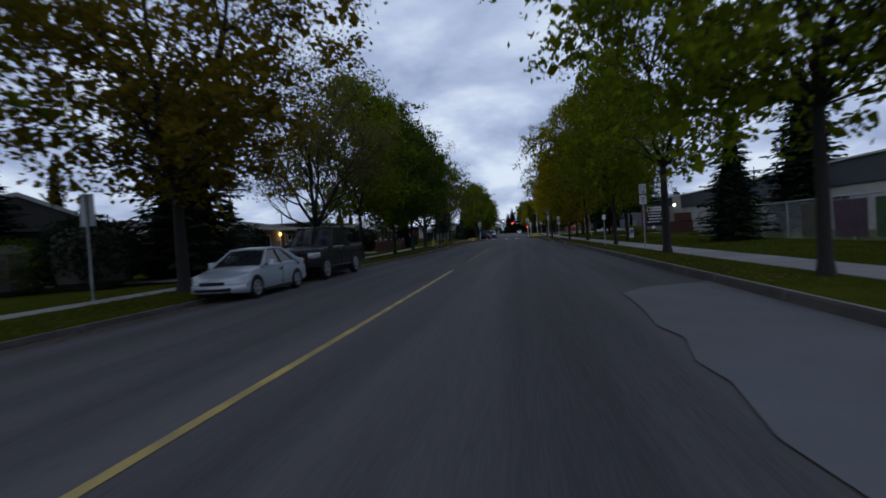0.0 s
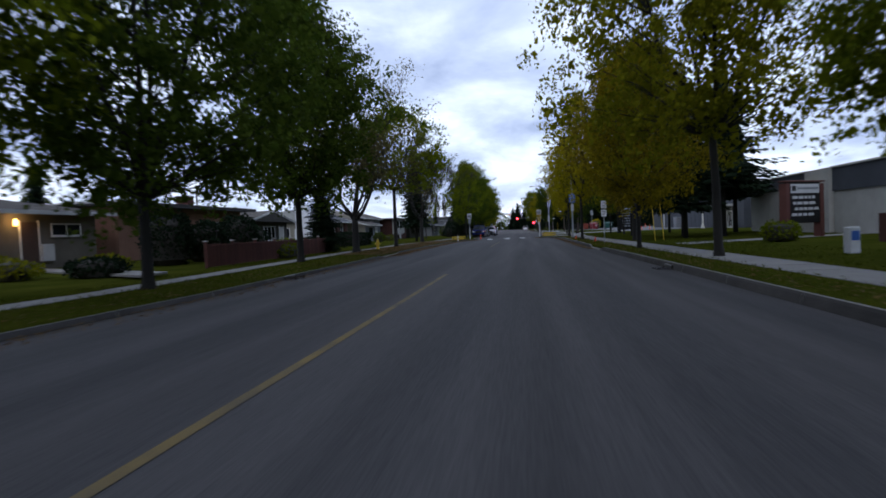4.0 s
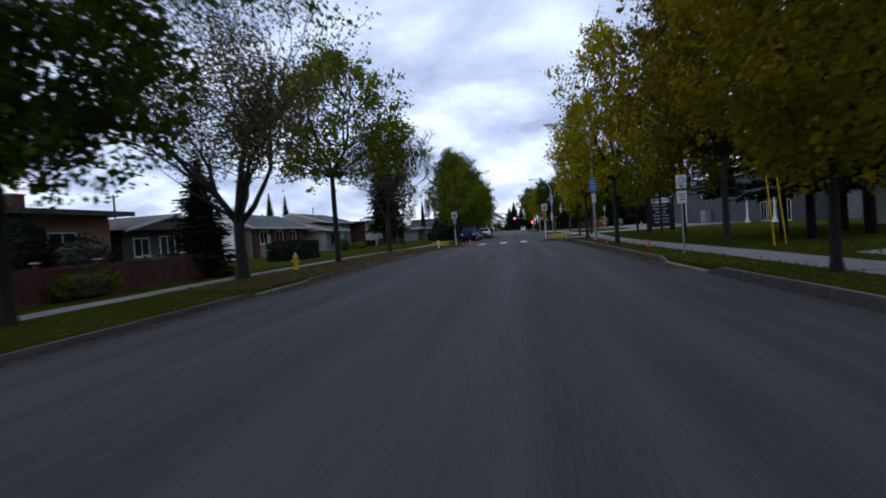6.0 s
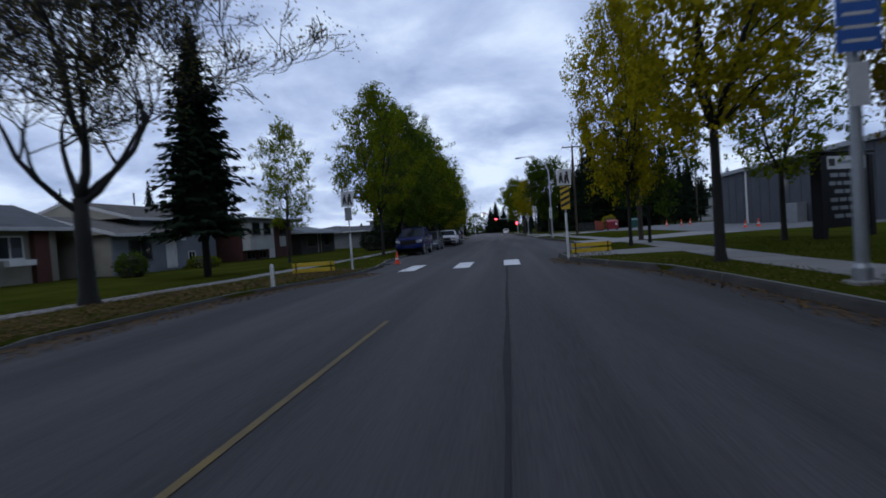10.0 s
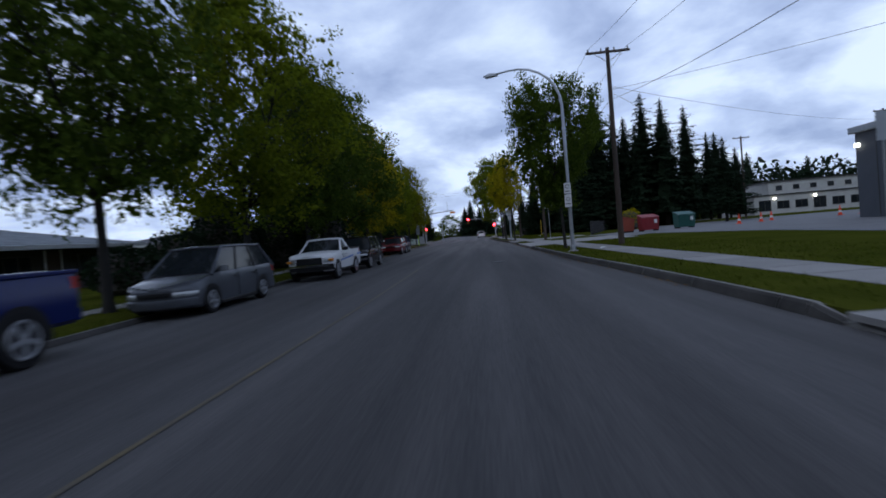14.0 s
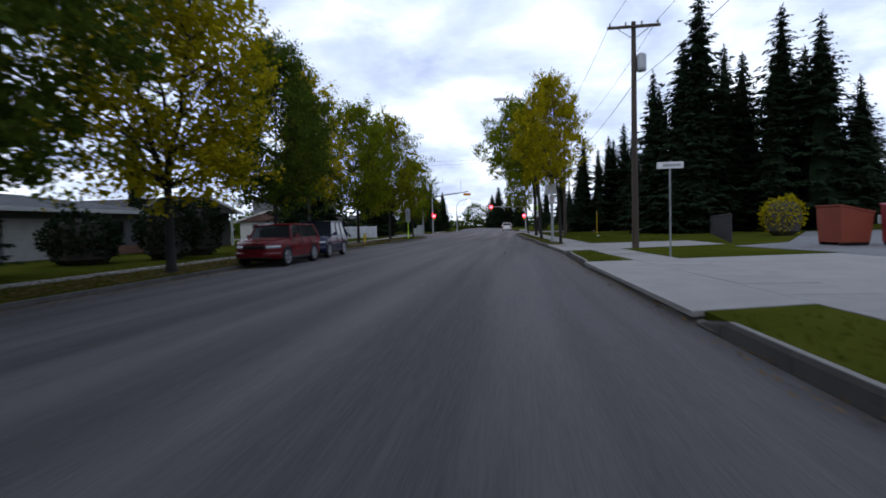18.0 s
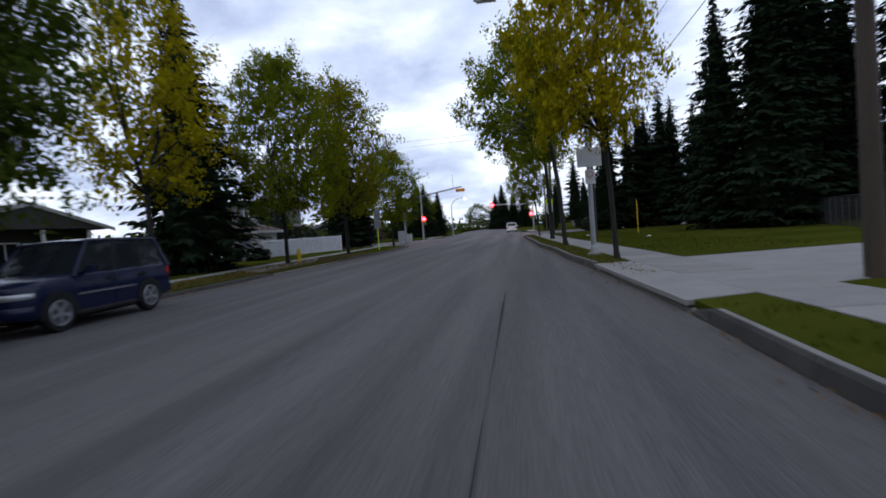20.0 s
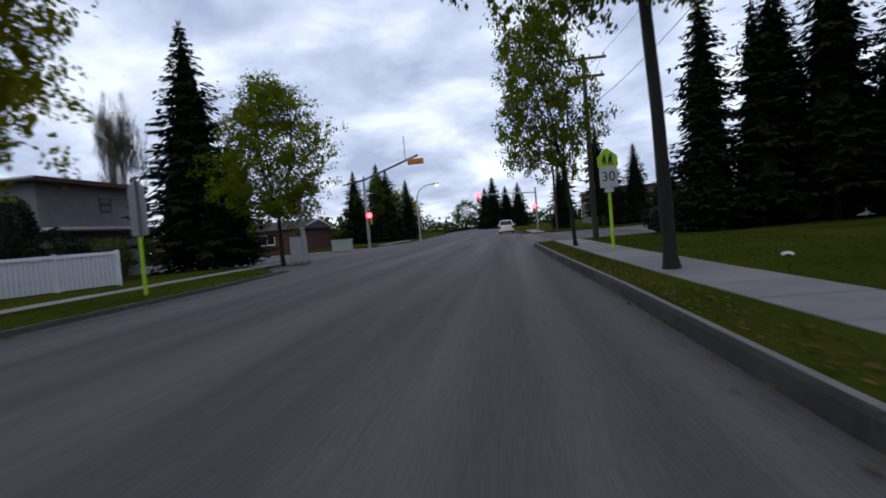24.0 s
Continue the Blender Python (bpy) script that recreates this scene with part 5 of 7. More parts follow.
def gable_roof(parent, x0, x1, y0, y1, z, rise, mat, ridge="y", over=0.5, fascia=FASCIA, gable=None):
    """A pitched roof; ridge names the axis that the ridge follows."""
    X0, X1, Y0, Y1 = x0 - over, x1 + over, y0 - over * 0.8, y1 + over * 0.8
    roof = part("roof", Shape().prism([(X0, z - 0.05), (X1, z - 0.05), ((X0 + X1) / 2, z + rise)], "y", Y0, Y1) if ridge == "y" else Shape().prism([(Y0, z - 0.05), (Y1, z - 0.05), ((Y0 + Y1) / 2, z + rise)], "x", X0, X1), gable or mat, parent)
    if ridge == "y":
        xm = (X0 + X1) / 2
        for xe in (X0, X1):
            shingle_rows(roof, (xe, Y0 - 0.02, z - 0.05), (xe, Y1 + 0.02, z - 0.05), (xm, Y0 - 0.02, z + rise), (xm, Y1 + 0.02, z + rise), mat)
            part("fascia", Shape().box(min(xe, xe + 0.03 * (1 if xe > xm else -1)), max(xe, xe + 0.03 * (1 if xe > xm else -1)), Y0, Y1, z - 0.22, z - 0.03), fascia, roof)
        for ye, o in ((Y0, -1), (Y1, 1)):
            for xe in (X0, X1):
                part("barge_board", Shape().add([(xe, ye + o * d, z - 0.2) for d in (0.01, 0.05)] + [(xe, ye + o * d, z + 0.0) for d in (0.01, 0.05)] + [(xm, ye + o * d, z + rise - 0.14) for d in (0.01, 0.05)] + [(xm, ye + o * d, z + rise + 0.06) for d in (0.01, 0.05)], [(0, 4, 6, 2), (1, 3, 7, 5), (0, 1, 5, 4), (2, 6, 7, 3), (0, 2, 3, 1), (4, 5, 7, 6)]), fascia, roof)
    else:
        ym = (Y0 + Y1) / 2
        for ye in (Y0, Y1):
            shingle_rows(roof, (X0 - 0.02, ye, z - 0.05), (X1 + 0.02, ye, z - 0.05), (X0 - 0.02, ym, z + rise), (X1 + 0.02, ym, z + rise), mat)
        for ye in (Y0, Y1):
            part("barge_board", Shape().add([(X1 + d, ye, z - 0.2) for d in (0.01, 0.05)] + [(X1 + d, ye, z + 0.0) for d in (0.01, 0.05)] + [(X1 + d, ym, z + rise - 0.14) for d in (0.01, 0.05)] + [(X1 + d, ym, z + rise + 0.06) for d in (0.01, 0.05)], [(0, 4, 6, 2), (1, 3, 7, 5), (0, 1, 5, 4), (2, 6, 7, 3), (0, 2, 3, 1), (4, 5, 7, 6)]), fascia, roof)
    return roof


def hip_roof(parent, x0, x1, y0, y1, z, rise, mat, over=0.6, fascia=FASCIA):
    X0, X1, Y0, Y1 = x0 - over, x1 + over, y0 - over, y1 + over
    xm, run = (X0 + X1) / 2, (X1 - X0) / 2
    ya, yb = Y0 + run * 0.9, Y1 - run * 0.9
    if ya > yb:
        ya = yb = (Y0 + Y1) / 2
    s = Shape().add([(X0, Y0, z), (X1, Y0, z), (X1, Y1, z), (X0, Y1, z), (xm, ya, z + rise), (xm, yb + 0.01, z + rise)], [(3, 2, 1, 0), (0, 1, 4), (1, 2, 5, 4), (2, 3, 5), (3, 0, 4, 5)])
    roof = part("roof", s, mat, parent)
    shingle_rows(roof, (X1, Y0, z), (X1, Y1, z), (xm, ya, z + rise), (xm, yb, z + rise), mat)
    shingle_rows(roof, (X0, Y0, z), (X1, Y0, z), (xm, ya, z + rise), (xm + 0.01, ya, z + rise), mat)
    part("fascia", Shape().box(X1, X1 + 0.03, Y0, Y1, z - 0.18, z + 0.02), fascia, roof)
    part("fascia", Shape().box(X0, X1 + 0.03, Y0 - 0.03, Y0, z - 0.18, z + 0.02), fascia, roof)
    return roof


def flat_roof(parent, x0, x1, y0, y1, z, mat, over=0.8, thick=0.22, fascia=DARKROOF, tilt=0.0):
    roof = part("roof", Shape().box(x0 - over, x1 + over, y0 - over, y1 + over, z, z + thick, 0.02), mat, parent)
    part("fascia", Shape().box(x1 + over, x1 + over + 0.03, y0 - over, y1 + over, z - 0.05, z + thick + 0.02), fascia, roof)
    part("roof_edge", Shape().box(x0 - over, x1 + over, y0 - over - 0.03, y0 - over, z + thick - 0.08, z + thick + 0.03), FASCIA, roof)
    return roof


def chimney(parent, x, y, z0, z1, w=0.9, d=0.6, mat=None, cap=True):
    c = part("chimney", Shape().box(x - w / 2, x + w / 2, y - d / 2, y + d / 2, z0, z1, 0.01), mat or STUCCO["redbrick"], parent)
    if cap:
        part("chimney_cap", Shape().box(x - w / 2 - 0.06, x + w / 2 + 0.06, y - d / 2 - 0.06, y + d / 2 + 0.06, z1, z1 + 0.09, 0.02), CONCRETE, c)


def house(label):
    return thing("house", label, "house", group="houses along the street")


def vent(parent, x, y, z):
    part("roof_vent", Shape().cyl((x, y, z - 0.4), (x, y, z + 0.5), 0.06, n=8), DARKSTEEL, parent)


B = 0.3  # gardens rise a little from the street
lawn = Shape()
lawn.loft([[(-60, y, B), (-26, y, B), (-20, y, B * 0.7), (-14.2, y, VERGE + 0.005), (-14.2, y, VERGE - 0.1)] for y in [-30] + list(range(-20, 208, 4))], closed=False, caps=False)
solid("lawn", lawn, GRASS, "mown front lawns rising gently from the pavement", "grass")

# H0: first house, dark with a gable
h = house("dark bungalow with a grey gable roof and pale windows")
walls(h, -32, -23.0, 14, 27, 0.0, 2.9, STUCCO["dark"])
gable_roof(h, -32, -23.0, 14, 27, 2.9, 1.7, DARKROOF, "x", fascia=FASCIA, gable=STUCCO["dark"])
window(h, ("x", -23.0, 1), 17.5, 1.7, 1.6, 1.3)
window(h, ("x", -23.0, 1), 22.5, 1.7, 1.8, 1.4)
door(h, ("x", -23.0, 1), 20.0, 0.5)
for yy in (15.0, 26.0):
    part("porch_post", Shape().box(-22.4, -22.25, yy - 0.08, yy + 0.08, 0.1, 2.8), FRAMEWHITE, h)
# H1: white-fenced house
h = house("low cream bungalow with a dark flat roof and a white porch")
walls(h, -34, -24.5, 30.5, 43, 0.0, 3.0, STUCCO["cream"])
gable_roof(h, -34, -24.5, 30.5, 43, 3.0, 1.0, BROWNSHINGLE, "y")
window(h, ("x", -24.5, 1), 33.5, 1.8, 2.2, 1.4, cols=3)
window(h, ("x", -24.5, 1), 40.2, 1.8, 1.6, 1.2)
door(h, ("x", -24.5, 1), 37.0, 0.5, mat=DOORWHITE)
for yy in (31.0, 34.0, 36.0, 38.5):
    part("porch_post", Shape().box(-23.0, -22.85, yy - 0.07, yy + 0.07, 0.1, 2.85), FRAMEWHITE, h)
part("porch_roof", Shape().box(-24.6, -22.6, 30.2, 39.0, 2.82, 2.98, 0.03), FASCIA, h)
# H2: beige bungalow, lit porch lamp
h = house("beige brick bungalow with a brown hip roof and a lit porch")
walls(h, -35, -25.5, 45.2, 57.2, 0.0, 3.3, STUCCO["beige"])
hip_roof(h, -35, -25.5, 45.2, 57.2, 3.3, 1.15, BROWNSHINGLE, 0.8)
window(h, ("x", -25.5, 1), 49.0, 2.0, 2.4, 1.3, cols=3, curtain=True)
window(h, ("x", -25.5, 1), 55.2, 2.35, 1.9, 0.7)
door(h, ("x", -25.5, 1), 53.0, 0.7)
part("screen_door", Shape().box(-25.45, -25.38, 53.6, 54.3, 0.7, 1.6), DOORWHITE, h)
lampy = part("porch_lamp", Shape().lathe([(0.05, 2.55), (0.1, 2.62), (0.1, 2.82), (0.03, 2.9)], 10, -25.36, 52.2), LAMPGLOW, h, "lit warm porch lamp")
porch = new("porch_light", bpy.data.lights.new("porch_light", "POINT"))
porch.data.energy, porch.data.color, porch.data.shadow_soft_size = 22, (1.0, 0.6, 0.25), 0.1
porch.location = (-25.1, 52.2, 2.75)
# H3: salmon brick with a low dark roof
h = house("salmon brick bungalow with a wide dark flat roof")
walls(h, -35, -26.0, 59.5, 74, 0.0, 3.9, STUCCO["brick"])
flat_roof(h, -35, -26.0, 59.5, 74, 3.9, DARKROOF, 1.0)
chimney(h, -29, 70.5, 3.9, 5.2, 1.1, 0.8)
window(h, ("x", -26.0, 1), 64.0, 2.3, 2.2, 1.5, FRAMEDARK, 2)
window(h, ("x", -26.0, 1), 70.6, 2.3, 1.8, 1.3)
window(h, ("y", 59.5, -1), -29.0, 2.5, 1.6, 1.0)
door(h, ("x", -26.0, 1), 67.4, 0.6)
# H4: dark house with a pale gable edge
h = house("dark bungalow with a pale gable edge and a white window")
walls(h, -35, -26.5, 75.5, 84.2, 0.0, 3.1, STUCCO["dark"])
gable_roof(h, -35, -26.5, 75.5, 84.2, 3.1, 1.1, BROWNSHINGLE, "x", 0.8, FASCIA, STUCCO["dark"])
window(h, ("x", -26.5, 1), 77.2, 1.9, 1.5, 1.3)
window(h, ("x", -26.5, 1), 80.2, 1.9, 2.4, 1.5, cols=3)
door(h, ("x", -26.5, 1), 82.8, 0.5, mat=DOORWHITE)
# H5: white chimney house
h = house("grey-roofed bungalow with a tall white chimney and brick piers")
walls(h, -32.2, -25.8, 90.3, 102.0, 0.0, 3.2, STUCCO["cream"])
roof = gable_roof(h, -32.2, -25.8, 90.3, 102.0, 3.25, 1.5, SHINGLE, "y", 0.7, FASCIA, STUCCO["white"])
siding(roof, ("y", 89.72, -1), -31.6, -26.6, 3.25, 3.65, STUCCO["white"])
ch = part("chimney", Shape().box(-27.9, -25.95, 89.1, 89.85, 0.0, 2.35, 0.02), RENDERWHITE, h, "broad white rendered chimney")
part("chimney_shaft", Shape().box(-27.75, -26.1, 89.15, 89.8, 2.37, 5.1, 0.02), RENDERWHITE, ch)
window(h, ("y", 90.3, -1), -29.6, 1.9, 1.1, 1.3, cols=1)
for yy in (91.0, 94.6, 97.6, 100.8):
    part("brick_pier", Shape().box(-25.79, -25.5, yy - 0.45, yy + 0.45, 0.0, 3.1), STUCCO["redbrick"], h, "red brick pier")
for yy in (92.8, 96.1, 99.2):
    window(h, ("x", -25.8, 1), yy, 2.2, 1.5, 1.2, curtain=yy > 95)
part("flower_box", Shape().box(-25.45, -25.1, 95.4, 96.9, 1.25, 1.55, 0.02), FRAMEWHITE, h)
part("flower_box", Shape().box(-25.45, -25.1, 98.5, 100.0, 1.25, 1.55, 0.02), FRAMEWHITE, h)
door(h, ("x", -25.8, 1), 94.0, 0.4, 0.8, mat=DOORWHITE)
vent(h, -29, 99, 4.5)
# H6: split level
h = house("split-level house in cream and blue-grey with brown roofs")
walls(h, -32, -23.4, 103.2, 109.5, 0.0, 2.75, STUCCO["bluegrey"])
gable_roof(h, -32, -23.4, 103.2, 109.5, 2.75, 1.3, BROWNSHINGLE, "y", 0.6, FASCIA, STUCCO["cream"])
walls(h, -33, -25.2, 108.0, 117.0, 0.0, 3.9, STUCCO["bluegrey"])
gable_roof(h, -33, -25.2, 107.0, 117.0, 3.9, 1.3, BROWNSHINGLE, "y", 0.6, FASCIA, STUCCO["cream"])
siding(h, ("y", 103.2, -1), -31.8, -23.5, 0.3, 2.7, STUCCO["cream"])
window(h, ("x", -23.4, 1), 105.5, 1.7, 2.0, 1.3, FRAMEDARK)
door(h, ("x", -23.4, 1), 108.4, 0.4, 0.9, mat=DOORWHITE)
window(h, ("x", -25.2, 1), 112.0, 2.9, 1.6, 1.1)
window(h, ("x", -25.2, 1), 113.5, 1.0, 0.9, 0.9)
vent(h, -28.5, 112, 5.6)
# H7: white upper storey over brick
h = house("split-entry house with white siding, red brick and a flat roof")
walls(h, -33, -23.2, 117.6, 128.0, 0.0, 3.75, STUCCO["redbrick"])
flat_roof(h, -33, -23.2, 117.6, 128.0, 3.75, DARKROOF, 0.9, 0.2)
part("upper_storey", Shape().box(-23.2, -22.5, 117.7, 122.3, 1.15, 3.74), STUCCO["white"], h)
siding(h, ("x", -22.5, 1), 117.7, 122.3, 1.15, 2.4, STUCCO["white"])
window(h, ("x", -22.5, 1), 118.9, 3.0, 1.4, 1.1, FRAMEDARK, 1)
window(h, ("x", -22.5, 1), 121.0, 3.0, 1.4, 1.1, FRAMEDARK, 1)
window(h, ("x", -23.2, 1), 119.0, 0.7, 1.5, 0.7, FRAMEDARK, 2)
window(h, ("x", -23.2, 1), 121.2, 0.7, 1.4, 0.7, FRAMEDARK, 2)
door(h, ("x", -23.2, 1), 123.1, 0.3, 1.0, 1.9, DOORWHITE)
part("panel", Shape().box(-23.2, -23.13, 125.0, 126.4, 1.3, 2.3), STUCCO["white"], h)
window(h, ("x", -23.2, 1), 125.7, 2.95, 1.2, 1.1, FRAMEDARK, 1, True)
# H8: grey hip roof
h = house("low dark bungalow with a pale grey hip roof")
walls(h, -33, -22.8, 129.5, 140.5, 0.0, 2.65, STUCCO["dark"])
hip_roof(h, -33, -22.8, 129.5, 140.5, 2.65, 1.4, material("pale_shingles", (0.13, 0.145, 0.16), (0.20, 0.22, 0.24), 0.9, 1.2, 22.0, 0.6), 0.9)
window(h, ("x", -22.8, 1), 132.5, 1.6, 2.4, 1.2, FRAMEDARK, 3)
window(h, ("x", -22.8, 1), 137.5, 1.6, 1.6, 1.2, FRAMEDARK)
door(h, ("x", -22.8, 1), 135.0, 0.3)
# H9: garage house
h = house("grey house with a pale garage door and a blue-grey roof")
walls(h, -33, -22.5, 152, 170, 0.0, 2.8, STUCCO["grey"])
hip_roof(h, -33, -22.5, 152, 170, 2.8, 1.1, SHINGLE, 0.9)
gd = part("garage_door", Shape().box(-22.5, -22.42, 160.0, 163.0, 0.1, 2.3, 0.01), STUCCO["white"], h, "pale ribbed garage door")
for k in range(4):
    part("door_rib", Shape().box(-22.42, -22.4, 160.1, 162.9, 0.2 + k * 0.53, 0.64 + k * 0.53, 0.008), STUCCO["white"], gd)
part("brick_skirt", Shape().box(-22.5, -22.38, 163.3, 169.9, 0.0, 0.75), STUCCO["brick"], h)
window(h, ("x", -22.5, 1), 155.5, 1.6, 2.0, 1.2)
window(h, ("x", -22.5, 1), 166.5, 1.75, 2.2, 1.0, FRAMEDARK)
# H10: dark gable
h = house("dark bungalow with a pale-edged gable over the entrance")
walls(h, -33, -23.4, 172.0, 181.0, 0.0, 3.0, STUCCO["dark"])
gable_roof(h, -33, -23.4, 172.0, 181.0, 3.0, 1.2, DARKROOF, "x", 0.9, FASCIA, STUCCO["dark"])
window(h, ("x", -23.4, 1), 175.5, 1.7, 2.2, 1.3, cols=3)
door(h, ("x", -23.4, 1), 178.6, 0.3)
for yy in (174.0, 177.2, 180.0):
    part("porch_post", Shape().box(-22.7, -22.55, yy - 0.07, yy + 0.07, 0.1, 2.9), FRAMEWHITE, h)
# garage with open drive
h = thing("garage", "white garage with a low red-brown roof behind the drive", "garage")
walls(h, -28, -20.8, 191.0, 198.6, 0.0, 2.5, STUCCO["white"])
gable_roof(h, -28, -20.8, 191.0, 198.6, 2.5, 1.1, material("red_brown_shingles", (0.05, 0.024, 0.02), (0.10, 0.05, 0.04), 0.9, 1.2, 22.0, 0.6), "y", 0.5)
part("garage_door", Shape().box(-26.6, -22.2, 190.92, 191.0, 0.1, 2.2, 0.01), STUCCO["grey"], h)
sedan(-19.6, 187.2, 60, BLACKCAR, "black car parked on a house drive")
suv(-17.6, 189.6, 60, BLACKCAR, "black SUV parked on a house drive")
# H11: two-storey corner house
h = house("cream two-storey house with a flat white-edged roof")
walls(h, -36, -26.2, 209.0, 216.6, 0.0, 6.0, STUCCO["grey"])
r11 = flat_roof(h, -36, -26.2, 209.0, 216.6, 6.0, DARKROOF, 0.7, 0.2, STUCCO["redbrick"])
part("lower_roof", Shape().box(-26.2, -24.6, 208.4, 217.2, 3.1, 3.3, 0.03), FASCIA, h)
window(h, ("x", -26.2, 1), 214.0, 4.9, 1.0, 0.9, FRAMEDARK, 1)
window(h, ("x", -26.2, 1), 211.0, 1.7, 2.2, 1.3)
window(h, ("y", 209.0, -1), -29.0, 1.7, 1.8, 1.2)
window(h, ("y", 209.0, -1), -29.0, 4.7, 1.2, 1.0)
door(h, ("x", -26.2, 1), 214.6, 0.3)
# beyond the crossing
h = house("brown low house beyond the side street")
walls(h, -45, -26, 244, 256, 0.0, 3.0, STUCCO["redbrick"])
gable_roof(h, -45, -26, 244, 256, 3.0, 1.2, DARKROOF, "x")
window(h, ("y", 244, -1), -30, 1.8, 2.0, 1.2)
for k, (x0, x1, y0, y1, hh, m) in enumerate(((-52, -42, 28, 52, 2.6, "grey"), (-54, -44, 60, 84, 2.6, "beige"), (-54, -44, 92, 118, 2.6, "cream"), (-52, -42, 130, 160, 2.6, "grey"), (-54, -44, 168, 200, 2.6, "beige"), (-40, -30, -16, 8, 3.0, "beige"))):
    h = house("low house row seen between the front gardens")
    walls(h, x0, x1, y0, y1, 0.0, hh, STUCCO[m])
    gable_roof(h, x0, x1, y0, y1, hh, 1.5, (SHINGLE, BROWNSHINGLE, DARKROOF)[k % 3], "y")

# school hall on the right: white base, dark band
s = thing("school_building", "white and grey single-storey hall with a dark upper band", "building")
walls(s, 20.0, 42.0, 30.0, 68.3, 0.0, 2.9, STUCCO["white"])
part("upper_band", Shape().box(19.9, 42.1, 29.9, 68.35, 2.9, 4.42), STUCCO["steelgrey"], s, "dark metal band")
part("roof_edge", Shape().box(19.8, 42.2, 29.8, 68.4, 4.42, 4.54), FASCIA, s)
part("corner_tower", Shape().box(19.7, 21.9, 68.4, 71.4, 0.0, 4.5, 0.02), STUCCO["white"], s, "white corner tower")
part("wing", Shape().box(20.0, 40.0, 71.45, 81.2, 0.0, 3.4), STUCCO["white"], s, "white end block")
part("wing_band", Shape().box(19.94, 40.06, 71.45, 81.26, 3.4, 4.45), STUCCO["steelgrey"], s, "dark metal band")
part("wing_roof", Shape().box(19.86, 40.14, 71.45, 81.34, 4.45, 4.55), FASCIA, s)
for yy in (36, 42, 48):
    window(s, ("x", 20.0, -1), yy, 1.7, 1.6, 1.1, FRAMEDARK)
door(s, ("x", 20.0, -1), 56.0, 0.15, 1.6, 2.1, DOORWHITE)
part("wall_art", Shape().prism([(74.9 + 0.7 * math.cos(a) * (1 + 0.3 * math.sin(3 * a)), 1.7 + 0.8 * math.sin(a)) for a in (i * math.pi / 10 for i in range(20))], "x", 19.94, 19.985), STUCCO["dark"], s, "dark abstract wall painting")
part("wall_lamp", Shape().box(19.52, 19.69, 70.0, 70.4, 3.25, 3.5, 0.03), WHITEGLOW, s, "lit white wall lamp")
part("wall_lamp", Shape().box(19.7, 19.88, 30.6, 31.0, 2.9, 3.15, 0.03), WHITEGLOW, s, "lit white wall lamp")
part("roof_mast", Shape().cyl((25, 60, 4.5), (25, 60, 6.6), 0.04, n=6), DARKSTEEL, s)
part("roof_mast", Shape().cyl((27, 56, 4.5), (27, 56, 6.2), 0.04, n=6), DARKSTEEL, s)
# school sign with changeable letters
MARQUEE = plain("brick_red_sign_frame", (0.10, 0.03, 0.022), 0.7)


def letter_sign(x, y, turn, w, z0, z1, label, frame_mat, head):
    t = thing("letter_board", label, "sign", pose(x, y, VERGE, 0, 0, turn))
    part("cabinet", Shape().box(-w / 2, w / 2, -0.18, 0.18, z0, z1, 0.02), BLACK, t)
    part("header", Shape().box(-w / 2 + 0.1, w / 2 - 0.1, -0.2, -0.17, z1 - 0.62, z1 - 0.12), SIGNWHITE, t, "white header panel")
    part("logo", Shape().box(-w / 2 + 0.18, -w / 2 + 0.5, -0.212, -0.2, z1 - 0.5, z1 - 0.22), SIGNBLACK, t)
    part("lettering", Shape().box(-w / 2 + 0.62, w / 2 - 0.2, -0.212, -0.2, z1 - 0.42, z1 - 0.3), SIGNGREY, t)
    rng = random.Random(7)
    n = int((z1 - z0 - 0.8) / 0.32)
    for k in range(n):
        z = z1 - 0.85 - 0.32 * k
        a = -w / 2 + 0.15 + rng.uniform(0, 0.3)
        while a < w / 2 - 0.35 - rng.uniform(0, 0.3):
            b = rng.uniform(0.2, 0.5)
            part("lettering", Shape().box(a, min(a + b, w / 2 - 0.12), -0.195, -0.178, z - 0.08, z + 0.07), SIGNWHITE if head else SIGNGREY, t)
            a += b + 0.1
    for side in (-1, 1):
        part("post", Shape().box(side * w / 2 - (0.3 if side < 0 else 0.0), side * w / 2 + (0.3 if side > 0 else 0.0), -0.22, 0.22, -0.05, z1 - 0.08, 0.02), frame_mat, t)
    part("cap", Shape().box(-w / 2 - 0.34, w / 2 + 0.34, -0.25, 0.25, z1, z1 + 0.08, 0.02), frame_mat, t)


letter_sign(15.1, 62.2, 30, 2.5, 0.8, 3.1, "school letter board in a red-brown frame with white letters", MARQUEE, True)
letter_sign(12.4, 98.2, 24, 2.3, 0.4, 3.3, "black letter board with a white header on the lawn", BLACK, False)
t = thing("newspaper_box", "small white and blue box on the lawn", "box", pose(9.7, 48.0, VERGE))
part("body", Shape().box(-0.15, 0.15, -0.18, 0.18, -0.02, 0.82, 0.03), SIGNWHITE, t)
part("panel", Shape().box(-0.11, 0.11, -0.192, -0.178, 0.4, 0.7), SIGNBLUE, t)
t = thing("brick_planter", "dark red brick sign wall with stepped top", "planter", pose(15.6, 54.5, VERGE, 0, 0, 20))
part("base", Shape().box(-1.3, 1.3, -0.35, 0.35, -0.02, 1.2, 0.02), STUCCO["redbrick"], t)
part("tower", Shape().box(-0.2, 1.1, -0.45, 0.45, 1.2, 2.0, 0.02), STUCCO["redbrick"], t)

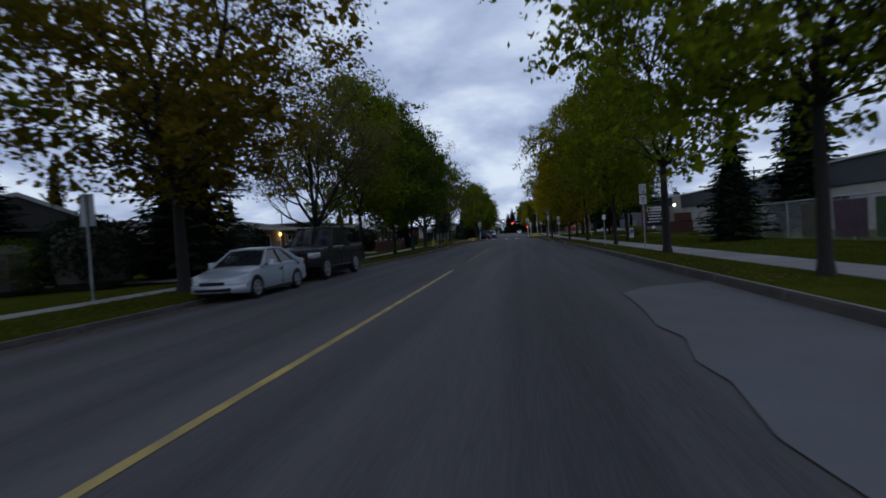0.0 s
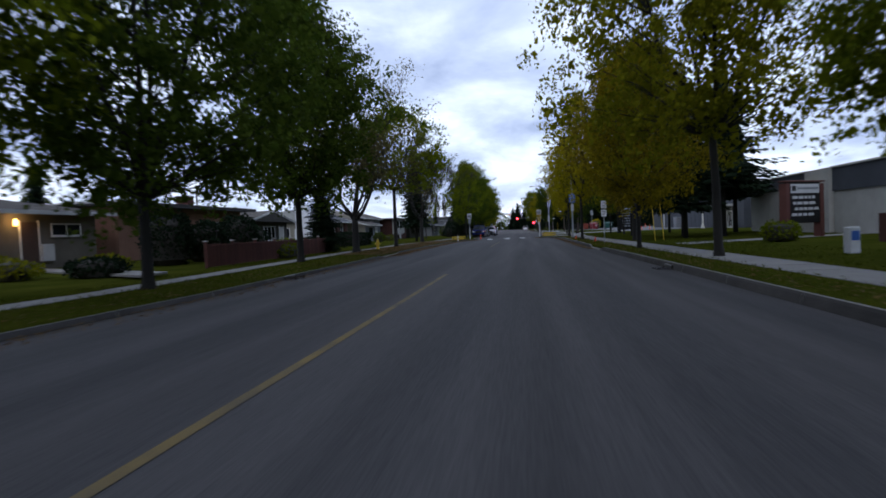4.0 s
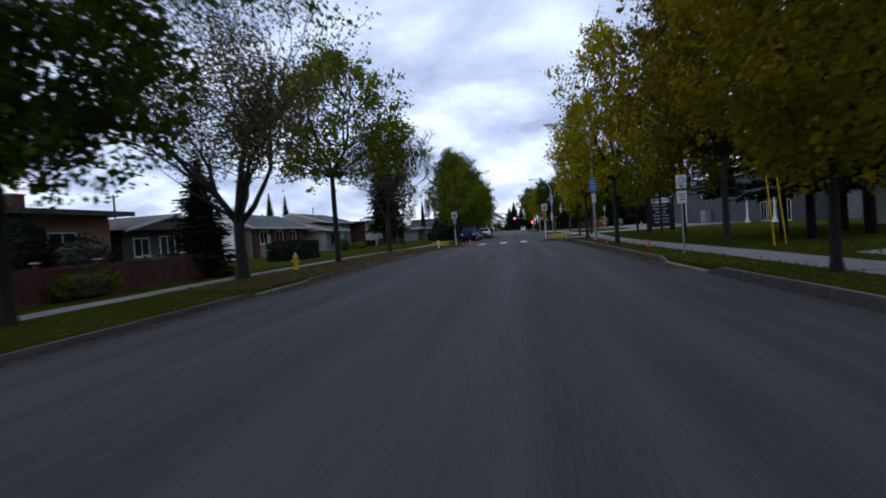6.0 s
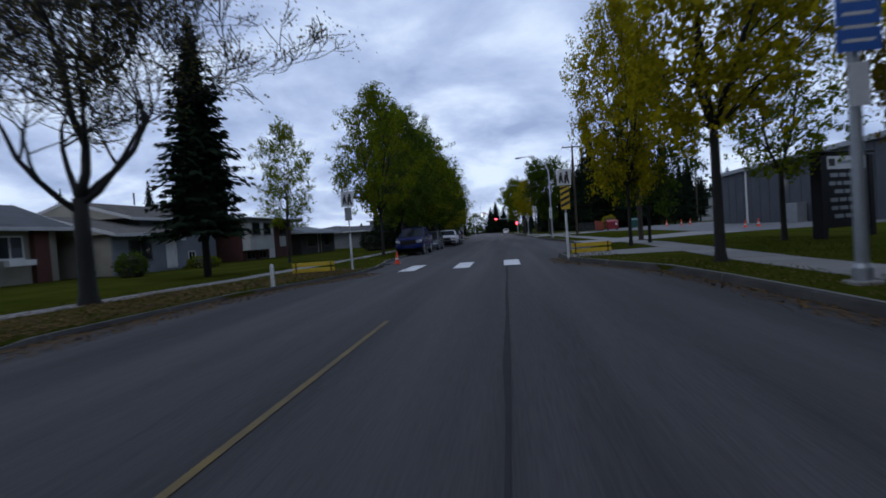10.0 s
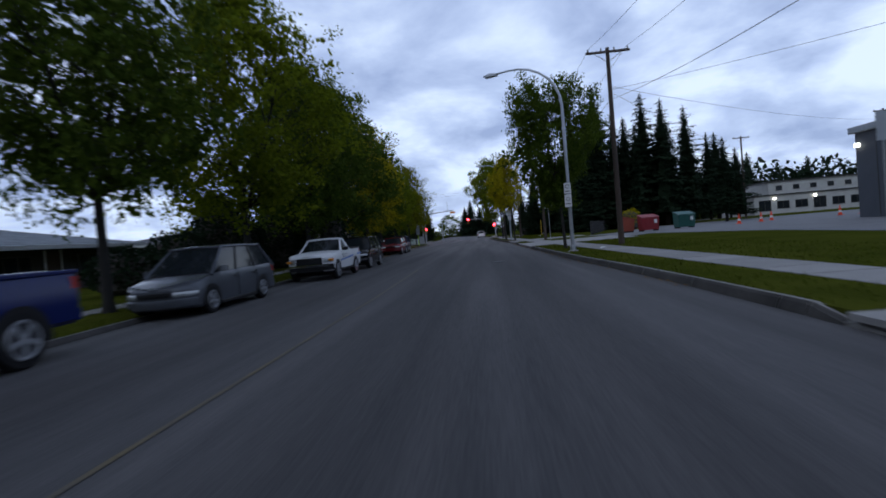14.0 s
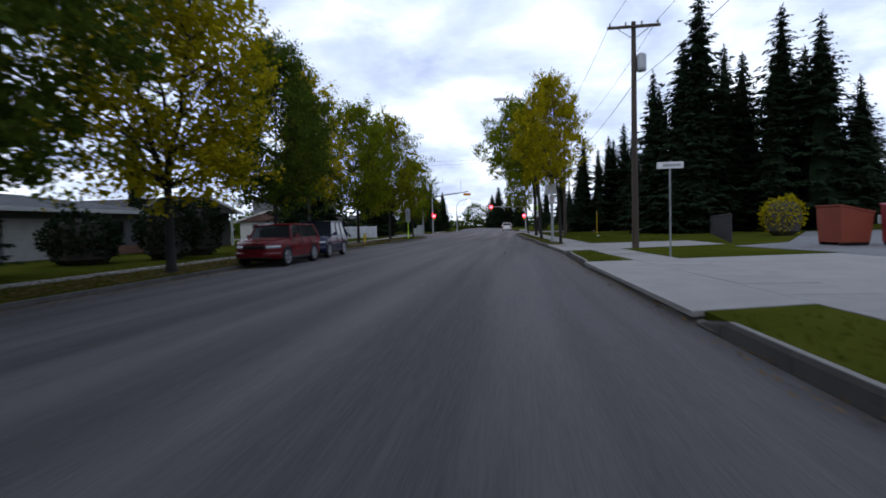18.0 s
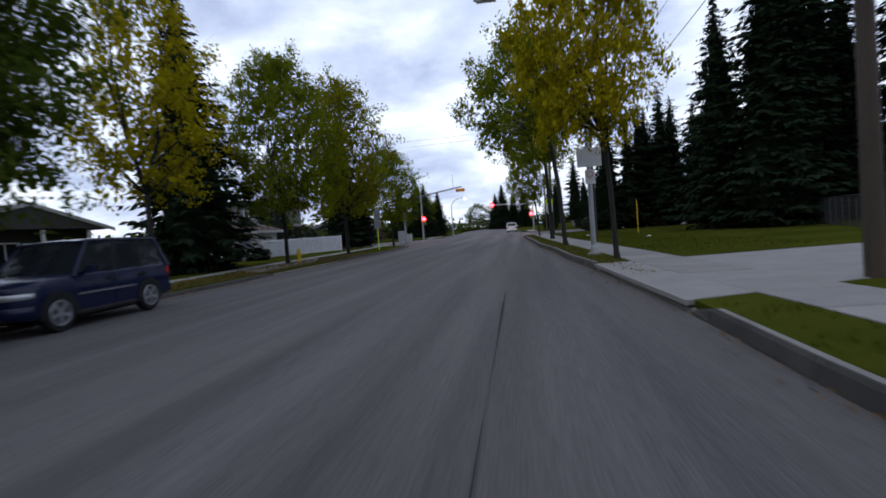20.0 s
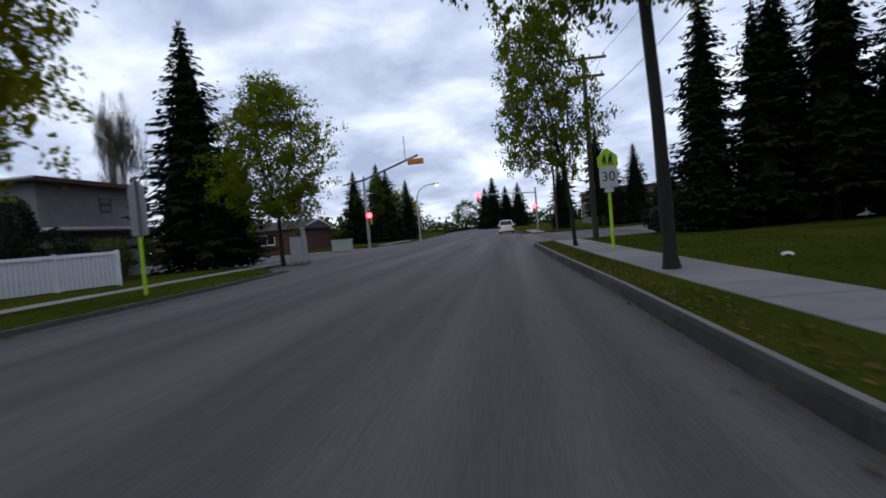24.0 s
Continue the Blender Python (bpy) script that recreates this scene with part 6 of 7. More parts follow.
# grey hall further on
s = thing("grey_hall", "tall slate-grey hall with a pale roof edge and lit entrance", "building")
walls(s, 27.2, 52.0, 112.0, 149.0, 0.0, 6.2, STUCCO["steelgrey"])
part("roof", Shape().box(26.9, 52.3, 111.7, 149.3, 6.2, 6.65, 0.03), SIGNGREY, s, "pale metal roof edge")
for k in range(18):
    part("cladding_joint", Shape().box(27.17, 27.2, 113 + k * 2.0, 113.04 + k * 2.0, 0.2, 6.15), STUCCO["dark"], s)
part("downpipe", Shape().cyl((27.1, 140.0, 0.0), (27.1, 140.0, 6.2), 0.12, n=8), SIGNWHITE, s)
part("wall_lamp", Shape().box(26.95, 27.18, 148.5, 148.8, 5.2, 5.45, 0.03), WHITEGLOW, s, "lit white wall lamp")
part("wall_lamp", Shape().box(27.0, 27.18, 132.0, 132.25, 4.0, 4.2, 0.03), WHITEGLOW, s, "lit white wall lamp")
part("entrance_block", Shape().box(26.6, 28.0, 100.0, 111.9, 0.0, 3.9), STUCCO["steelgrey"], s)
part("entrance_canopy", Shape().box(24.8, 28.0, 103.5, 110.5, 3.0, 3.3, 0.02), FASCIA, s)
for k in range(4):
    part("entrance_lamp", Shape().box(25.2, 25.5, 104.2 + k * 1.9, 104.5 + k * 1.9, 2.9, 2.99), WHITEGLOW, s, "lit entrance lamp")
    window(s, ("x", 26.6, -1), 104.4 + k * 1.8, 1.3, 1.4, 2.2, FRAMEWHITE, 2)
for yy in (103.7, 110.3):
    part("canopy_post", Shape().lathe([(0.35, 0.0), (0.12, 0.8), (0.1, 3.0)], 10, 25.0, yy), FRAMEWHITE, s)
part("rear_wing", Shape().box(28.0, 46.0, 90.0, 111.9, 0.0, 4.4), STUCCO["grey"], s)
part("service_box", Shape().box(26.2, 27.1, 128.0, 130.0, 0.1, 2.0, 0.03), SIGNGREY, s)

# white two-storey building behind the car park
s = thing("office_building", "white two-storey building with dark windows behind the car park", "building")
walls(s, 53.0, 80.0, 215.0, 229.0, 0.0, 3.7, STUCCO["white"])
walls(s, 56.0, 80.0, 215.4, 229.0, 3.7, 6.3, STUCCO["white"])
part("roof", Shape().box(52.7, 80.3, 214.7, 229.3, 3.7, 3.9), DARKROOF, s)
part("roof", Shape().box(55.7, 80.3, 215.1, 229.3, 6.3, 6.5), STUCCO["dark"], s)
for k in range(7):
    window(s, ("y", 215.0, -1), 55.0 + k * 3.4, 1.8, 2.3, 1.5 if k % 3 else 2.1, FRAMEDARK, 2)
for k in range(6):
    window(s, ("y", 215.4, -1), 58.0 + k * 3.2, 5.1, 1.2, 0.9, FRAMEDARK, 1)
for xx in (56.5, 64.0):
    part("wall_lamp", Shape().box(xx, xx + 0.5, 214.7, 214.9, 2.9, 3.2, 0.03), WHITEGLOW, s, "lit white wall lamp")
s = thing("far_building", "low grey and tan building beyond the crossing", "building")
walls(s, 13.0, 27.0, 262, 280, 0.0, 5.0, STUCCO["beige"])
part("roof", Shape().box(12.7, 27.3, 261.7, 280.3, 5.0, 5.3), DARKROOF, s)
for k in range(5):
    window(s, ("y", 262, -1), 14.5 + k * 3.6, 2.4, 2.0, 2.0, FRAMEDARK, 2)

# ---- paving beside the road ----
pl = thing("pavement_left", "concrete slab footpath along the front gardens", "pavement", kind="structure")
pr = thing("pavement_right", "concrete slab footpath between verge and lawn", "pavement", kind="structure")
slab = Shape().box(-0.72, 0.72, -0.735, 0.735, -0.06, 0.018, 0.008).mesh("slab", CONCRETE)


narrow = Shape().box(-0.5, 0.5, -0.735, 0.735, -0.06, 0.014, 0.008).mesh("slab", CONCRETE)


def lay(parent, table, offset, y0, y1, slab):
    y = y0
    while y < y1:
        if not CROSS0 - 1 < y < CROSS1:
            a = along(table, y)
            ob = part("slab", slab, None, parent)
            turn = math.degrees(math.atan2(along(table, y - 1) - along(table, y + 1), 2.0))
            ob.matrix_basis = pose(a + offset, y, VERGE + 0.004 * math.sin(y * 7.3), 0, 0, turn)
        y += 1.5


RIGHT_WALK = [(-40, 6.9), (10, 6.8), (30, 6.5), (43, 6.2), (64, 5.9), (78, 5.5), (90, 5.7), (104, 6.7), (118, 6.6), (128, 6.35), (136, 6.15), (150, 5.7), (160, 5.1), (166, 4.75), (178, 4.3), (191, 3.65), (198, 3.4), (212, 3.1), (300, 2.5)]
LEFT_WALK = [(-40, -12.5), (12, -12.3), (30, -11.8), (42, -11.5), (54, -12.4), (66, -13.1), (84, -13.1), (96, -11.6), (110, -11.0), (125, -11.2), (140, -11.7), (160, -12.4), (180, -13.6), (206, -13.9), (300, -15.5)]
lay(pr, RIGHT_WALK, 0, -9, 259, slab)
lay(pl, LEFT_WALK, 0.1, -9, 256, narrow)


def paving(name, outline, z, mat, label, category):
    solid(name, Shape().prism(outline, "z", z - 0.08, z), mat, label, category)


LOT = material("grey_lot_asphalt", (0.085, 0.085, 0.09), (0.14, 0.14, 0.145), 0.9, 0.5, 50.0, 0.4)
paving("driveway_apron", [(4.06, 107.3), (7.0, 109.4), (11.0, 111.4), (16, 112.8), (14.5, 121.5), (11.6, 118.7), (5.6, 115.5), (4.1, 115.5)], VERGE + 0.012, CONCRETE, "pale concrete driveway apron", "driveway")
paving("car_park", [(15, 112.5), (27.5, 113), (27.5, 150), (33, 150), (60, 150), (60, 184), (24, 184), (14, 166), (10.5, 163.3), (11.5, 158), (11.5, 151.0), (14, 154), (16.5, 140), (15, 123)], VERGE + 0.02, LOT, "grey asphalt car park", "car park")
paving("driveway_second", [(3.24, 146.3), (11.5, 149.0), (11.5, 157.6), (3.05, 155.5)], VERGE + 0.010, CONCRETE, "pale concrete driveway", "driveway")
paving("driveway_third", [(3.1, 162.3), (11.0, 165.6), (11.0, 171.0), (2.82, 169.4)], VERGE + 0.011, CONCRETE, "pale concrete driveway", "driveway")
paving("drive_left", [(-10.9, 176.2), (-24, 188.0), (-24, 197.0), (-17.5, 197.0), (-11.2, 184.5)], VERGE + 0.006, CONCRETE, "concrete house drive", "driveway")
paving("path_school", [(7.8, 58.6), (20, 64.2), (20, 66.0), (7.8, 60.6)], VERGE + 0.008, CONCRETE, "concrete path across the school lawn", "path")
paving("path_first_house", [(-13.4, 20.0), (-22.9, 19.6), (-22.9, 20.5), (-13.4, 21.2)], VERGE + 0.15, CONCRETE, "concrete garden path", "path")
paving("path_lamp_house", [(-13.5, 46.0), (-25.3, 52.4), (-25.3, 53.6), (-13.5, 47.4)], B + 0.012, CONCRETE, "concrete garden path", "path")
paving("path_crossing", [(1.6, 96.2), (5.6, 95.6), (5.8, 99.4), (1.6, 99.2)], VERGE + 0.011, CONCRETE, "concrete crossing ramp", "path")

# fences
RED = material("red_stained_boards", (0.05, 0.014, 0.011), (0.11, 0.032, 0.024), 0.85, 1.0, 30.0, 0.5, stretch=(1, 1, 0.2), object_random=0.6)
fence = thing("red_fence", "low dark red board fence along a front garden", "fence")
board = Shape().prism([(-0.065, 0.0), (0.065, 0.0), (0.065, 0.98), (0.0, 1.05), (-0.065, 0.98)], "x", -0.012, 0.012).mesh("board", RED)
for k in range(112):
    o = part("board", board, None, fence)
    o.matrix_basis = pose(-14.6 - 0.5 * k / 112, 51.6 + k * 0.147, VERGE + 0.05)
for k in range(8):
    y = 51.6 + k * 2.3
    part("post", Shape().box(-14.75 - 0.5 * k / 8, -14.63 - 0.5 * k / 8, y - 0.06, y + 0.06, 0.0, 1.35, 0.01), RED, fence)
    part("post_cap", Shape().box(-14.79 - 0.5 * k / 8, -14.59 - 0.5 * k / 8, y - 0.1, y + 0.1, 1.35, 1.4, 0.01), FASCIA, fence)
VINYL = plain("white_vinyl", (0.76, 0.78, 0.82), 0.5)
fence = thing("white_fence", "solid white vinyl panel fence beside the pavement", "fence")
panel = Shape().box(-0.02, 0.02, -0.0815, 0.0815, 0.08, 1.47, 0.002).mesh("vinyl_board", VINYL)
for k in range(56):
    o = part("board", panel, None, fence)
    o.matrix_basis = pose(-20.1 + 3.84 * k / 56, 194.5 + k * 0.145, VERGE)
for k in range(5):
    part("post", Shape().box(-20.16 + 3.84 * k / 4, -20.04 + 3.84 * k / 4, 194.4 + k * 2.03, 194.52 + k * 2.03, 0.0, 1.66, 0.01), VINYL, fence)
part("rail", Shape().add([(-20.15, 194.4, 1.47), (-20.05, 194.4, 1.47), (-16.21, 202.6, 1.47), (-16.31, 202.6, 1.47), (-20.15, 194.4, 1.55), (-20.05, 194.4, 1.55), (-16.21, 202.6, 1.55), (-16.31, 202.6, 1.55)], [(0, 1, 2, 3), (4, 7, 6, 5), (0, 4, 5, 1), (1, 5, 6, 2), (2, 6, 7, 3), (3, 7, 4, 0)]), VINYL, fence)
for k in range(30):
    o = part("board", panel, None, fence)
    o.matrix_basis = pose(-20.15 - k * 0.163, 194.45, VERGE, 0, 0, 90)
# chain-link fence with painted panels
fence = thing("chain_link_fence", "chain-link fence with colourful painted panels by the school", "fence")
for k in range(13):
    y = 10 + k * 2.6
    part("post", Shape().cyl((13.2, y, 0.0), (13.2, y, 1.95), 0.035, n=8), STEEL, fence)
part("top_rail", Shape().cyl((13.2, 10, 1.95), (13.2, 41.2, 1.95), 0.025, n=6), STEEL, fence)
mesh_wire = Shape()
for k in range(210):
    y = 10 + k * 0.15
    for d in (1, -1):
        y1 = y + d * 1.8
        z0, z1 = 0.12, 1.92
        mesh_wire.tube([(13.2, y, z0), (13.2, max(10, min(41.2, y1)), z1)], [0.006, 0.006], 3, False)
part("wire_mesh", mesh_wire, STEEL, fence)
for k, c in enumerate(((0.05, 0.16, 0.28), (0.20, 0.16, 0.05), (0.12, 0.05, 0.04), (0.05, 0.14, 0.10), (0.10, 0.08, 0.15), (0.07, 0.12, 0.16))):
    y = 12.7 + k * 2.6
    p = part("painted_panel", Shape().box(13.12, 13.17, y - 1.05, y + 1.05, 0.3, 1.8, 0.01), material("panel_paint", tuple(v * 0.45 for v in c), tuple(v * 0.9 for v in c[::-1]), 0.7, 1.8, 9.0, 0.0), fence, "painted mural panel")
fence = thing("dark_fence", "dark chain-link fence under the spruces", "fence")
for k in range(40):
    part("post", Shape().cyl((11.6 + k * 0.35, 166.5 + k * 1.15, 0.0), (11.6 + k * 0.35, 166.5 + k * 1.15, 1.6), 0.03, n=6), DARKSTEEL, fence)
part("top_rail", Shape().cyl((11.6, 166.5, 1.6), (25.2, 211.4, 1.6), 0.025, n=6), DARKSTEEL, fence)
s = Shape()
for k in range(300):
    y = 166.5 + k * 0.15
    x = 11.6 + (y - 166.5) * 0.304
    s.cyl((x, y, 0.1), (x, y, 1.6), 0.009, n=3)
part("wire_mesh", s, DARKSTEEL, fence)


# skips
def skip(x, y, turn, c, label):
    m = plain("skip_paint", c, 0.55)
    t = thing("skip_bin", label, "skip", pose(x, y, VERGE + 0.03, 0, 0, turn) @ Matrix.Diagonal((0.72, 0.68, 1, 1)), "waste skips")
    part("bin", Shape().loft([[(-1.1, -0.75, 0.12), (1.1, -0.75, 0.12), (1.1, 0.75, 0.12), (-1.1, 0.75, 0.12)], [(-1.15, -0.95, 1.25), (1.15, -0.95, 1.25), (1.15, 0.85, 1.55), (-1.15, 0.85, 1.55)]]), m, t)
    part("lid", Shape().add([(-1.18, -1.0, 1.27), (1.18, -1.0, 1.27), (1.18, 0.9, 1.58), (-1.18, 0.9, 1.58), (-1.18, -1.0, 1.33), (1.18, -1.0, 1.33), (1.18, 0.9, 1.64), (-1.18, 0.9, 1.64)], [(0, 3, 2, 1), (4, 5, 6, 7), (0, 1, 5, 4), (1, 2, 6, 5), (2, 3, 7, 6), (3, 0, 4, 7)]), m, t)
    for xx in (-0.9, -0.3, 0.3, 0.9):
        part("rib", Shape().add([(xx - 0.04, -0.79, 0.15), (xx + 0.04, -0.79, 0.15), (xx + 0.04, -0.99, 1.22), (xx - 0.04, -0.99, 1.22), (xx - 0.04, -0.74, 0.15), (xx + 0.04, -0.74, 0.15), (xx + 0.04, -0.94, 1.22), (xx - 0.04, -0.94, 1.22)], [(0, 1, 2, 3), (7, 6, 5, 4), (0, 4, 5, 1), (1, 5, 6, 2), (2, 6, 7, 3), (3, 7, 4, 0)]), m, t)
    part("notice", Shape().add([(0.45, -0.93, 0.75), (0.85, -0.93, 0.75), (0.85, -0.985, 1.1), (0.45, -0.985, 1.1)], [(0, 1, 2, 3)]), SIGNWHITE, t)
    for xx in (-0.95, 0.95):
        part("skid", Shape().box(xx - 0.08, xx + 0.08, -0.75, 0.75, 0.0, 0.12), BLACK, t)


skip(16.0, 161.0, 5, (0.20, 0.012, 0.018), "large red steel waste skip at the car park edge")
skip(19.6, 161.6, 5, (0.010, 0.075, 0.062), "large dark green steel waste skip")
skip(14.2, 162.2, 90, (0.20, 0.032, 0.012), "small orange-red waste skip")

# gardens
for x, y, w, d, hh, col in ((-20.0, 46.6, 3.2, 2.0, 0.9, "olive"), (-18.2, 43.0, 2.6, 2.0, 0.9, "spruce"), (-19.0, 50.5, 2.4, 1.8, 0.8, "olive"), (-17.5, 38.5, 3.0, 2.5, 1.0, "spruce"), (-16.6, 47.6, 2.4, 1.8, 0.8, "spruce"), (-21.5, 62.5, 3.4, 3.0, 2.6, "spruce"), (-21.0, 66.5, 2.8, 2.6, 2.3, "spruce"), (-20.0, 70.5, 2.0, 1.8, 1.2, "green"),
                            (-24.3, 104.4, 1.8, 1.6, 1.3, "dark"), (-21.5, 109.0, 2.2, 1.8, 0.9, "green"), (-21.0, 101.5, 1.6, 1.6, 1.4, "dark"), (-17.8, 144.0, 3.2, 3.0, 2.2, "dark"), (-10.3, 144.4, 1.7, 1.8, 3.6, "spruce"), (-20.8, 168.5, 2.0, 2.0, 1.8, "dark"), (-21.8, 172.5, 1.8, 1.8, 1.9, "dark"), (-20.5, 207.0, 2.4, 2.0, 2.2, "dark"),
                            (12.0, 57.8, 1.8, 1.6, 1.0, "green"), (18.5, 176.0, 2.6, 2.2, 2.6, "yellow"), (16.5, 41.0, 2.2, 2.2, 2.0, "green"), (-19.5, 17.0, 3.2, 3.0, 2.2, "dark"), (-18.5, 25.0, 3.4, 3.2, 2.6, "dark"), (-22.0, 30.0, 3.0, 3.0, 2.4, "dark"), (-19.0, 8.0, 3.0, 4.0, 2.2, "dark"), (-17.0, 3.0, 3.0, 4.0, 2.0, "dark"), (-14.9, 60.0, 1.2, 3.0, 0.9, "green")):
    bush(x, y, w, d, hh, col, int(700 + 260 * w * hh), 0.15, "yellow-green garden bush" if col == "yellow" else "rounded dark green garden bush")
for x, y, w, d, hh in ((-17.2, 18.6, 3.4, 3.4, 3.0), (-19.6, 21.8, 3.0, 3.0, 2.6), (-14.9, 137.6, 3.0, 3.2, 4.6), (-15.6, 141.0, 3.4, 3.4, 4.0), (-19.0, 54.8, 2.6, 2.6, 2.9), (-19.0, 58.0, 2.4, 2.4, 2.4), (-16.5, 165.5, 3.0, 3.0, 3.2), (-14.9, 129.6, 2.6, 2.8, 1.9), (-15.6, 151.6, 3.0, 3.2, 3.0), (-17.2, 158.6, 2.8, 2.8, 2.2), (-24.0, 204.6, 3.4, 3.4, 4.6), (-20.6, 204.2, 2.4, 2.4, 2.6), (-14.8, 133.6, 3.0, 3.2, 2.6), (-14.4, 145.0, 2.8, 3.2, 4.8), (-14.6, 148.4, 3.0, 3.2, 4.2), (-15.6, 162.0, 2.6, 2.6, 2.8), (-20.4, 36.0, 3.2, 3.0, 3.0), (-18.6, 61.0, 2.6, 2.6, 2.8)):
    bush(x, y, w, d, hh, "spruce", int(1200 + 420 * w * hh), 0.17, "large dark evergreen shrub in a garden", 2)
for k in range(15):
    bush(8.6 + k * 2.05, 212.2 - 0.9 * (k % 2), 2.9, 2.2, 1.7 + 0.5 * (k * 7 % 4) / 3, "spruce", 1500, 0.17, "dark evergreen shrub under the corner spruces", k)
bush(-18.4, 83.4, 2.2, 4.8, 1.4, "spruce", 7000, 0.12, "clipped dark green hedge in a front garden", 3, True, "hedge")
bush(-22.6, 91.5, 2.2, 2.2, 1.6, "spruce", 2000, 0.12, "clipped dark green hedge in a front garden", 4, True, "hedge")


# grass blades on the verges, fallen leaves in the gutters, far woods
def rise(x, y):
    """Height of the verge: it slopes up from the low left kerb."""
    e = np.interp(y, [p[0] for p in KERB_LEFT], [p[1] for p in KERB_LEFT]) - 0.14
    return np.where(x < 0, np.interp(e - x, [0.0, 1.6], [LOW, VERGE]), VERGE)


def blades(name, spans, seed, per=520, high=0.075):
    rnp = np.random.RandomState(seed)
    pts = []
    for table, o0, o1, y0, y1 in spans:
        n = int(abs(o1 - o0) * (y1 - y0) * per / 10)
        y = rnp.uniform(y0, y1, n)
        x = np.interp(y, [p[0] for p in table], [p[1] for p in table]) + rnp.uniform(min(o0, o1), max(o0, o1), n)
        pts.append(np.stack([x, y, rise(x, y)], 1))
    p = np.concatenate(pts)
    n = len(p)
    a = rnp.uniform(0, 6.28, n)
    wv = np.stack([np.cos(a), np.sin(a), np.zeros(n)], 1) * 0.02
    tip = p + np.stack([rnp.normal(0, 0.03, n), rnp.normal(0, 0.03, n), rnp.uniform(0.5, 1.3, n) * high], 1)
    verts = np.stack([p - wv, p + wv, tip], 1).reshape(-1, 3)
    tagged(new(name, fast_mesh(name, verts, np.arange(3 * n).reshape(-1, 3), BLADE)), "short uneven grass blades on the verge", "grass", "", "stuff")


blades("verge_grass", [(KERB_RIGHT, 0.2, 1.75, 0, 106.8), (KERB_RIGHT, 0.2, 1.6, 116, 146), (KERB_RIGHT, 0.2, 1.2, 155.8, 162.2), (KERB_RIGHT, 0.2, 0.9, 169.7, 211), (RIGHT_WALK, 0.8, 5.0, 6, 104), (RIGHT_WALK, 0.8, 5.0, 119, 148), (RIGHT_WALK, 0.8, 6.0, 172, 211)], 5, 300)
blades("garden_grass", [(KERB_LEFT, -3.0, -0.2, 4, 205), (LEFT_WALK, -1.5, -0.8, 4, 205)], 6, 260)


def litter(name, spans, seed):
    rnp = np.random.RandomState(seed)
    pts = []
    for table, o0, o1, y0, y1, n, z in spans:
        y = rnp.uniform(y0, y1, n)
        x = np.interp(y, [p[0] for p in table], [p[1] for p in table]) + o0 + (o1 - o0) * rnp.beta(1.2, 2.2, n)
        pts.append(np.stack([x, y, (rise(x, y) + z - VERGE if z > 0.05 else z) + rnp.uniform(0.004, 0.02, n)], 1))
    p = np.concatenate(pts)
    n = len(p)
    a = rnp.uniform(0, 6.28, n)
    L = rnp.uniform(0.018, 0.042, n)[:, None]
    u = np.stack([np.cos(a), np.sin(a), rnp.normal(0, 0.25, n)], 1) * L
    v = np.stack([-np.sin(a), np.cos(a), rnp.normal(0, 0.25, n)], 1) * L * 0.6
    verts = np.stack([p - u, p - v, p + u, p + v], 1).reshape(-1, 3)
    tagged(new(name, fast_mesh(name, verts, np.arange(4 * n).reshape(-1, 4), LITTER)), "fallen brown and yellow leaves in the gutter", "leaves", "", "stuff")


litter("leaf_litter", [(KERB_LEFT, 0.0, 1.0, 2, 60, 4500, 0.0), (KERB_LEFT, 0.0, 1.3, 60, 96, 11000, 0.0), (KERB_LEFT, -0.2, -4.2, 60, 98, 34000, VERGE + 0.03), (KERB_LEFT, -0.3, -3.0, 2, 60, 3000, VERGE + 0.02), (KERB_LEFT, 0.0, 1.0, 140, 200, 3500, 0.0), (KERB_LEFT, -0.2, -3.4, 138, 192, 22000, VERGE + 0.03), (KERB_RIGHT, 0.0, -0.7, 60, 98, 5000, 0.0), (KERB_RIGHT, 0.0, -0.4, 120, 210, 1500, 0.0), (KERB_RIGHT, 0.3, 1.8, 10, 100, 4000, VERGE + 0.02), (KERB_RIGHT, 0.2, 1.0, 166, 212, 1800, VERGE + 0.02)], 9)


def woods(name, x0, y0, x1, y1, high, n, seed, colour="dark"):
    """A far belt of trees: many leaf clumps along a line with an uneven top."""
    rnp = np.random.RandomState(seed)
    u = rnp.uniform(0, 1, n)
    top = high * (0.62 + 0.22 * np.sin(u * 61 + seed) + 0.16 * np.sin(u * 143 + 2 * seed))
    z = rnp.uniform(0, 1, n) ** 0.8 * top
    p = np.stack([x0 + (x1 - x0) * u + rnp.normal(0, 3, n), y0 + (y1 - y0) * u + rnp.normal(0, 3, n), z], 1)
    verts, faces = leaf_array(p, 1.3, rnp)
    tagged(new(name, fast_mesh(name, verts, faces, LEAF[colour])), "distant belt of dark trees", "woods", "", "stuff")


woods("far_woods", -75, -60, -75, 260, 6.5, 9000, 3)
woods("far_woods_right", 85, -60, 95, 200, 9, 7000, 4)
woods("far_woods_park", 30, 236, 110, 262, 14, 9000, 5, "spruce")
woods("far_woods_end", -120, 420, 60, 430, 8, 7000, 6)
woods("far_woods_left", -90, 262, -26, 300, 7, 4500, 8)
woods("far_woods_near_right", 50, 20, 55, 110, 8, 5000, 7)

# ---- street furniture ----


def post(parent, x, y, h, r=0.03, mat=STEEL, name="post"):
    return part(name, Shape().cyl((x, y, -0.1), (x, y, h), r, n=8), mat, parent)


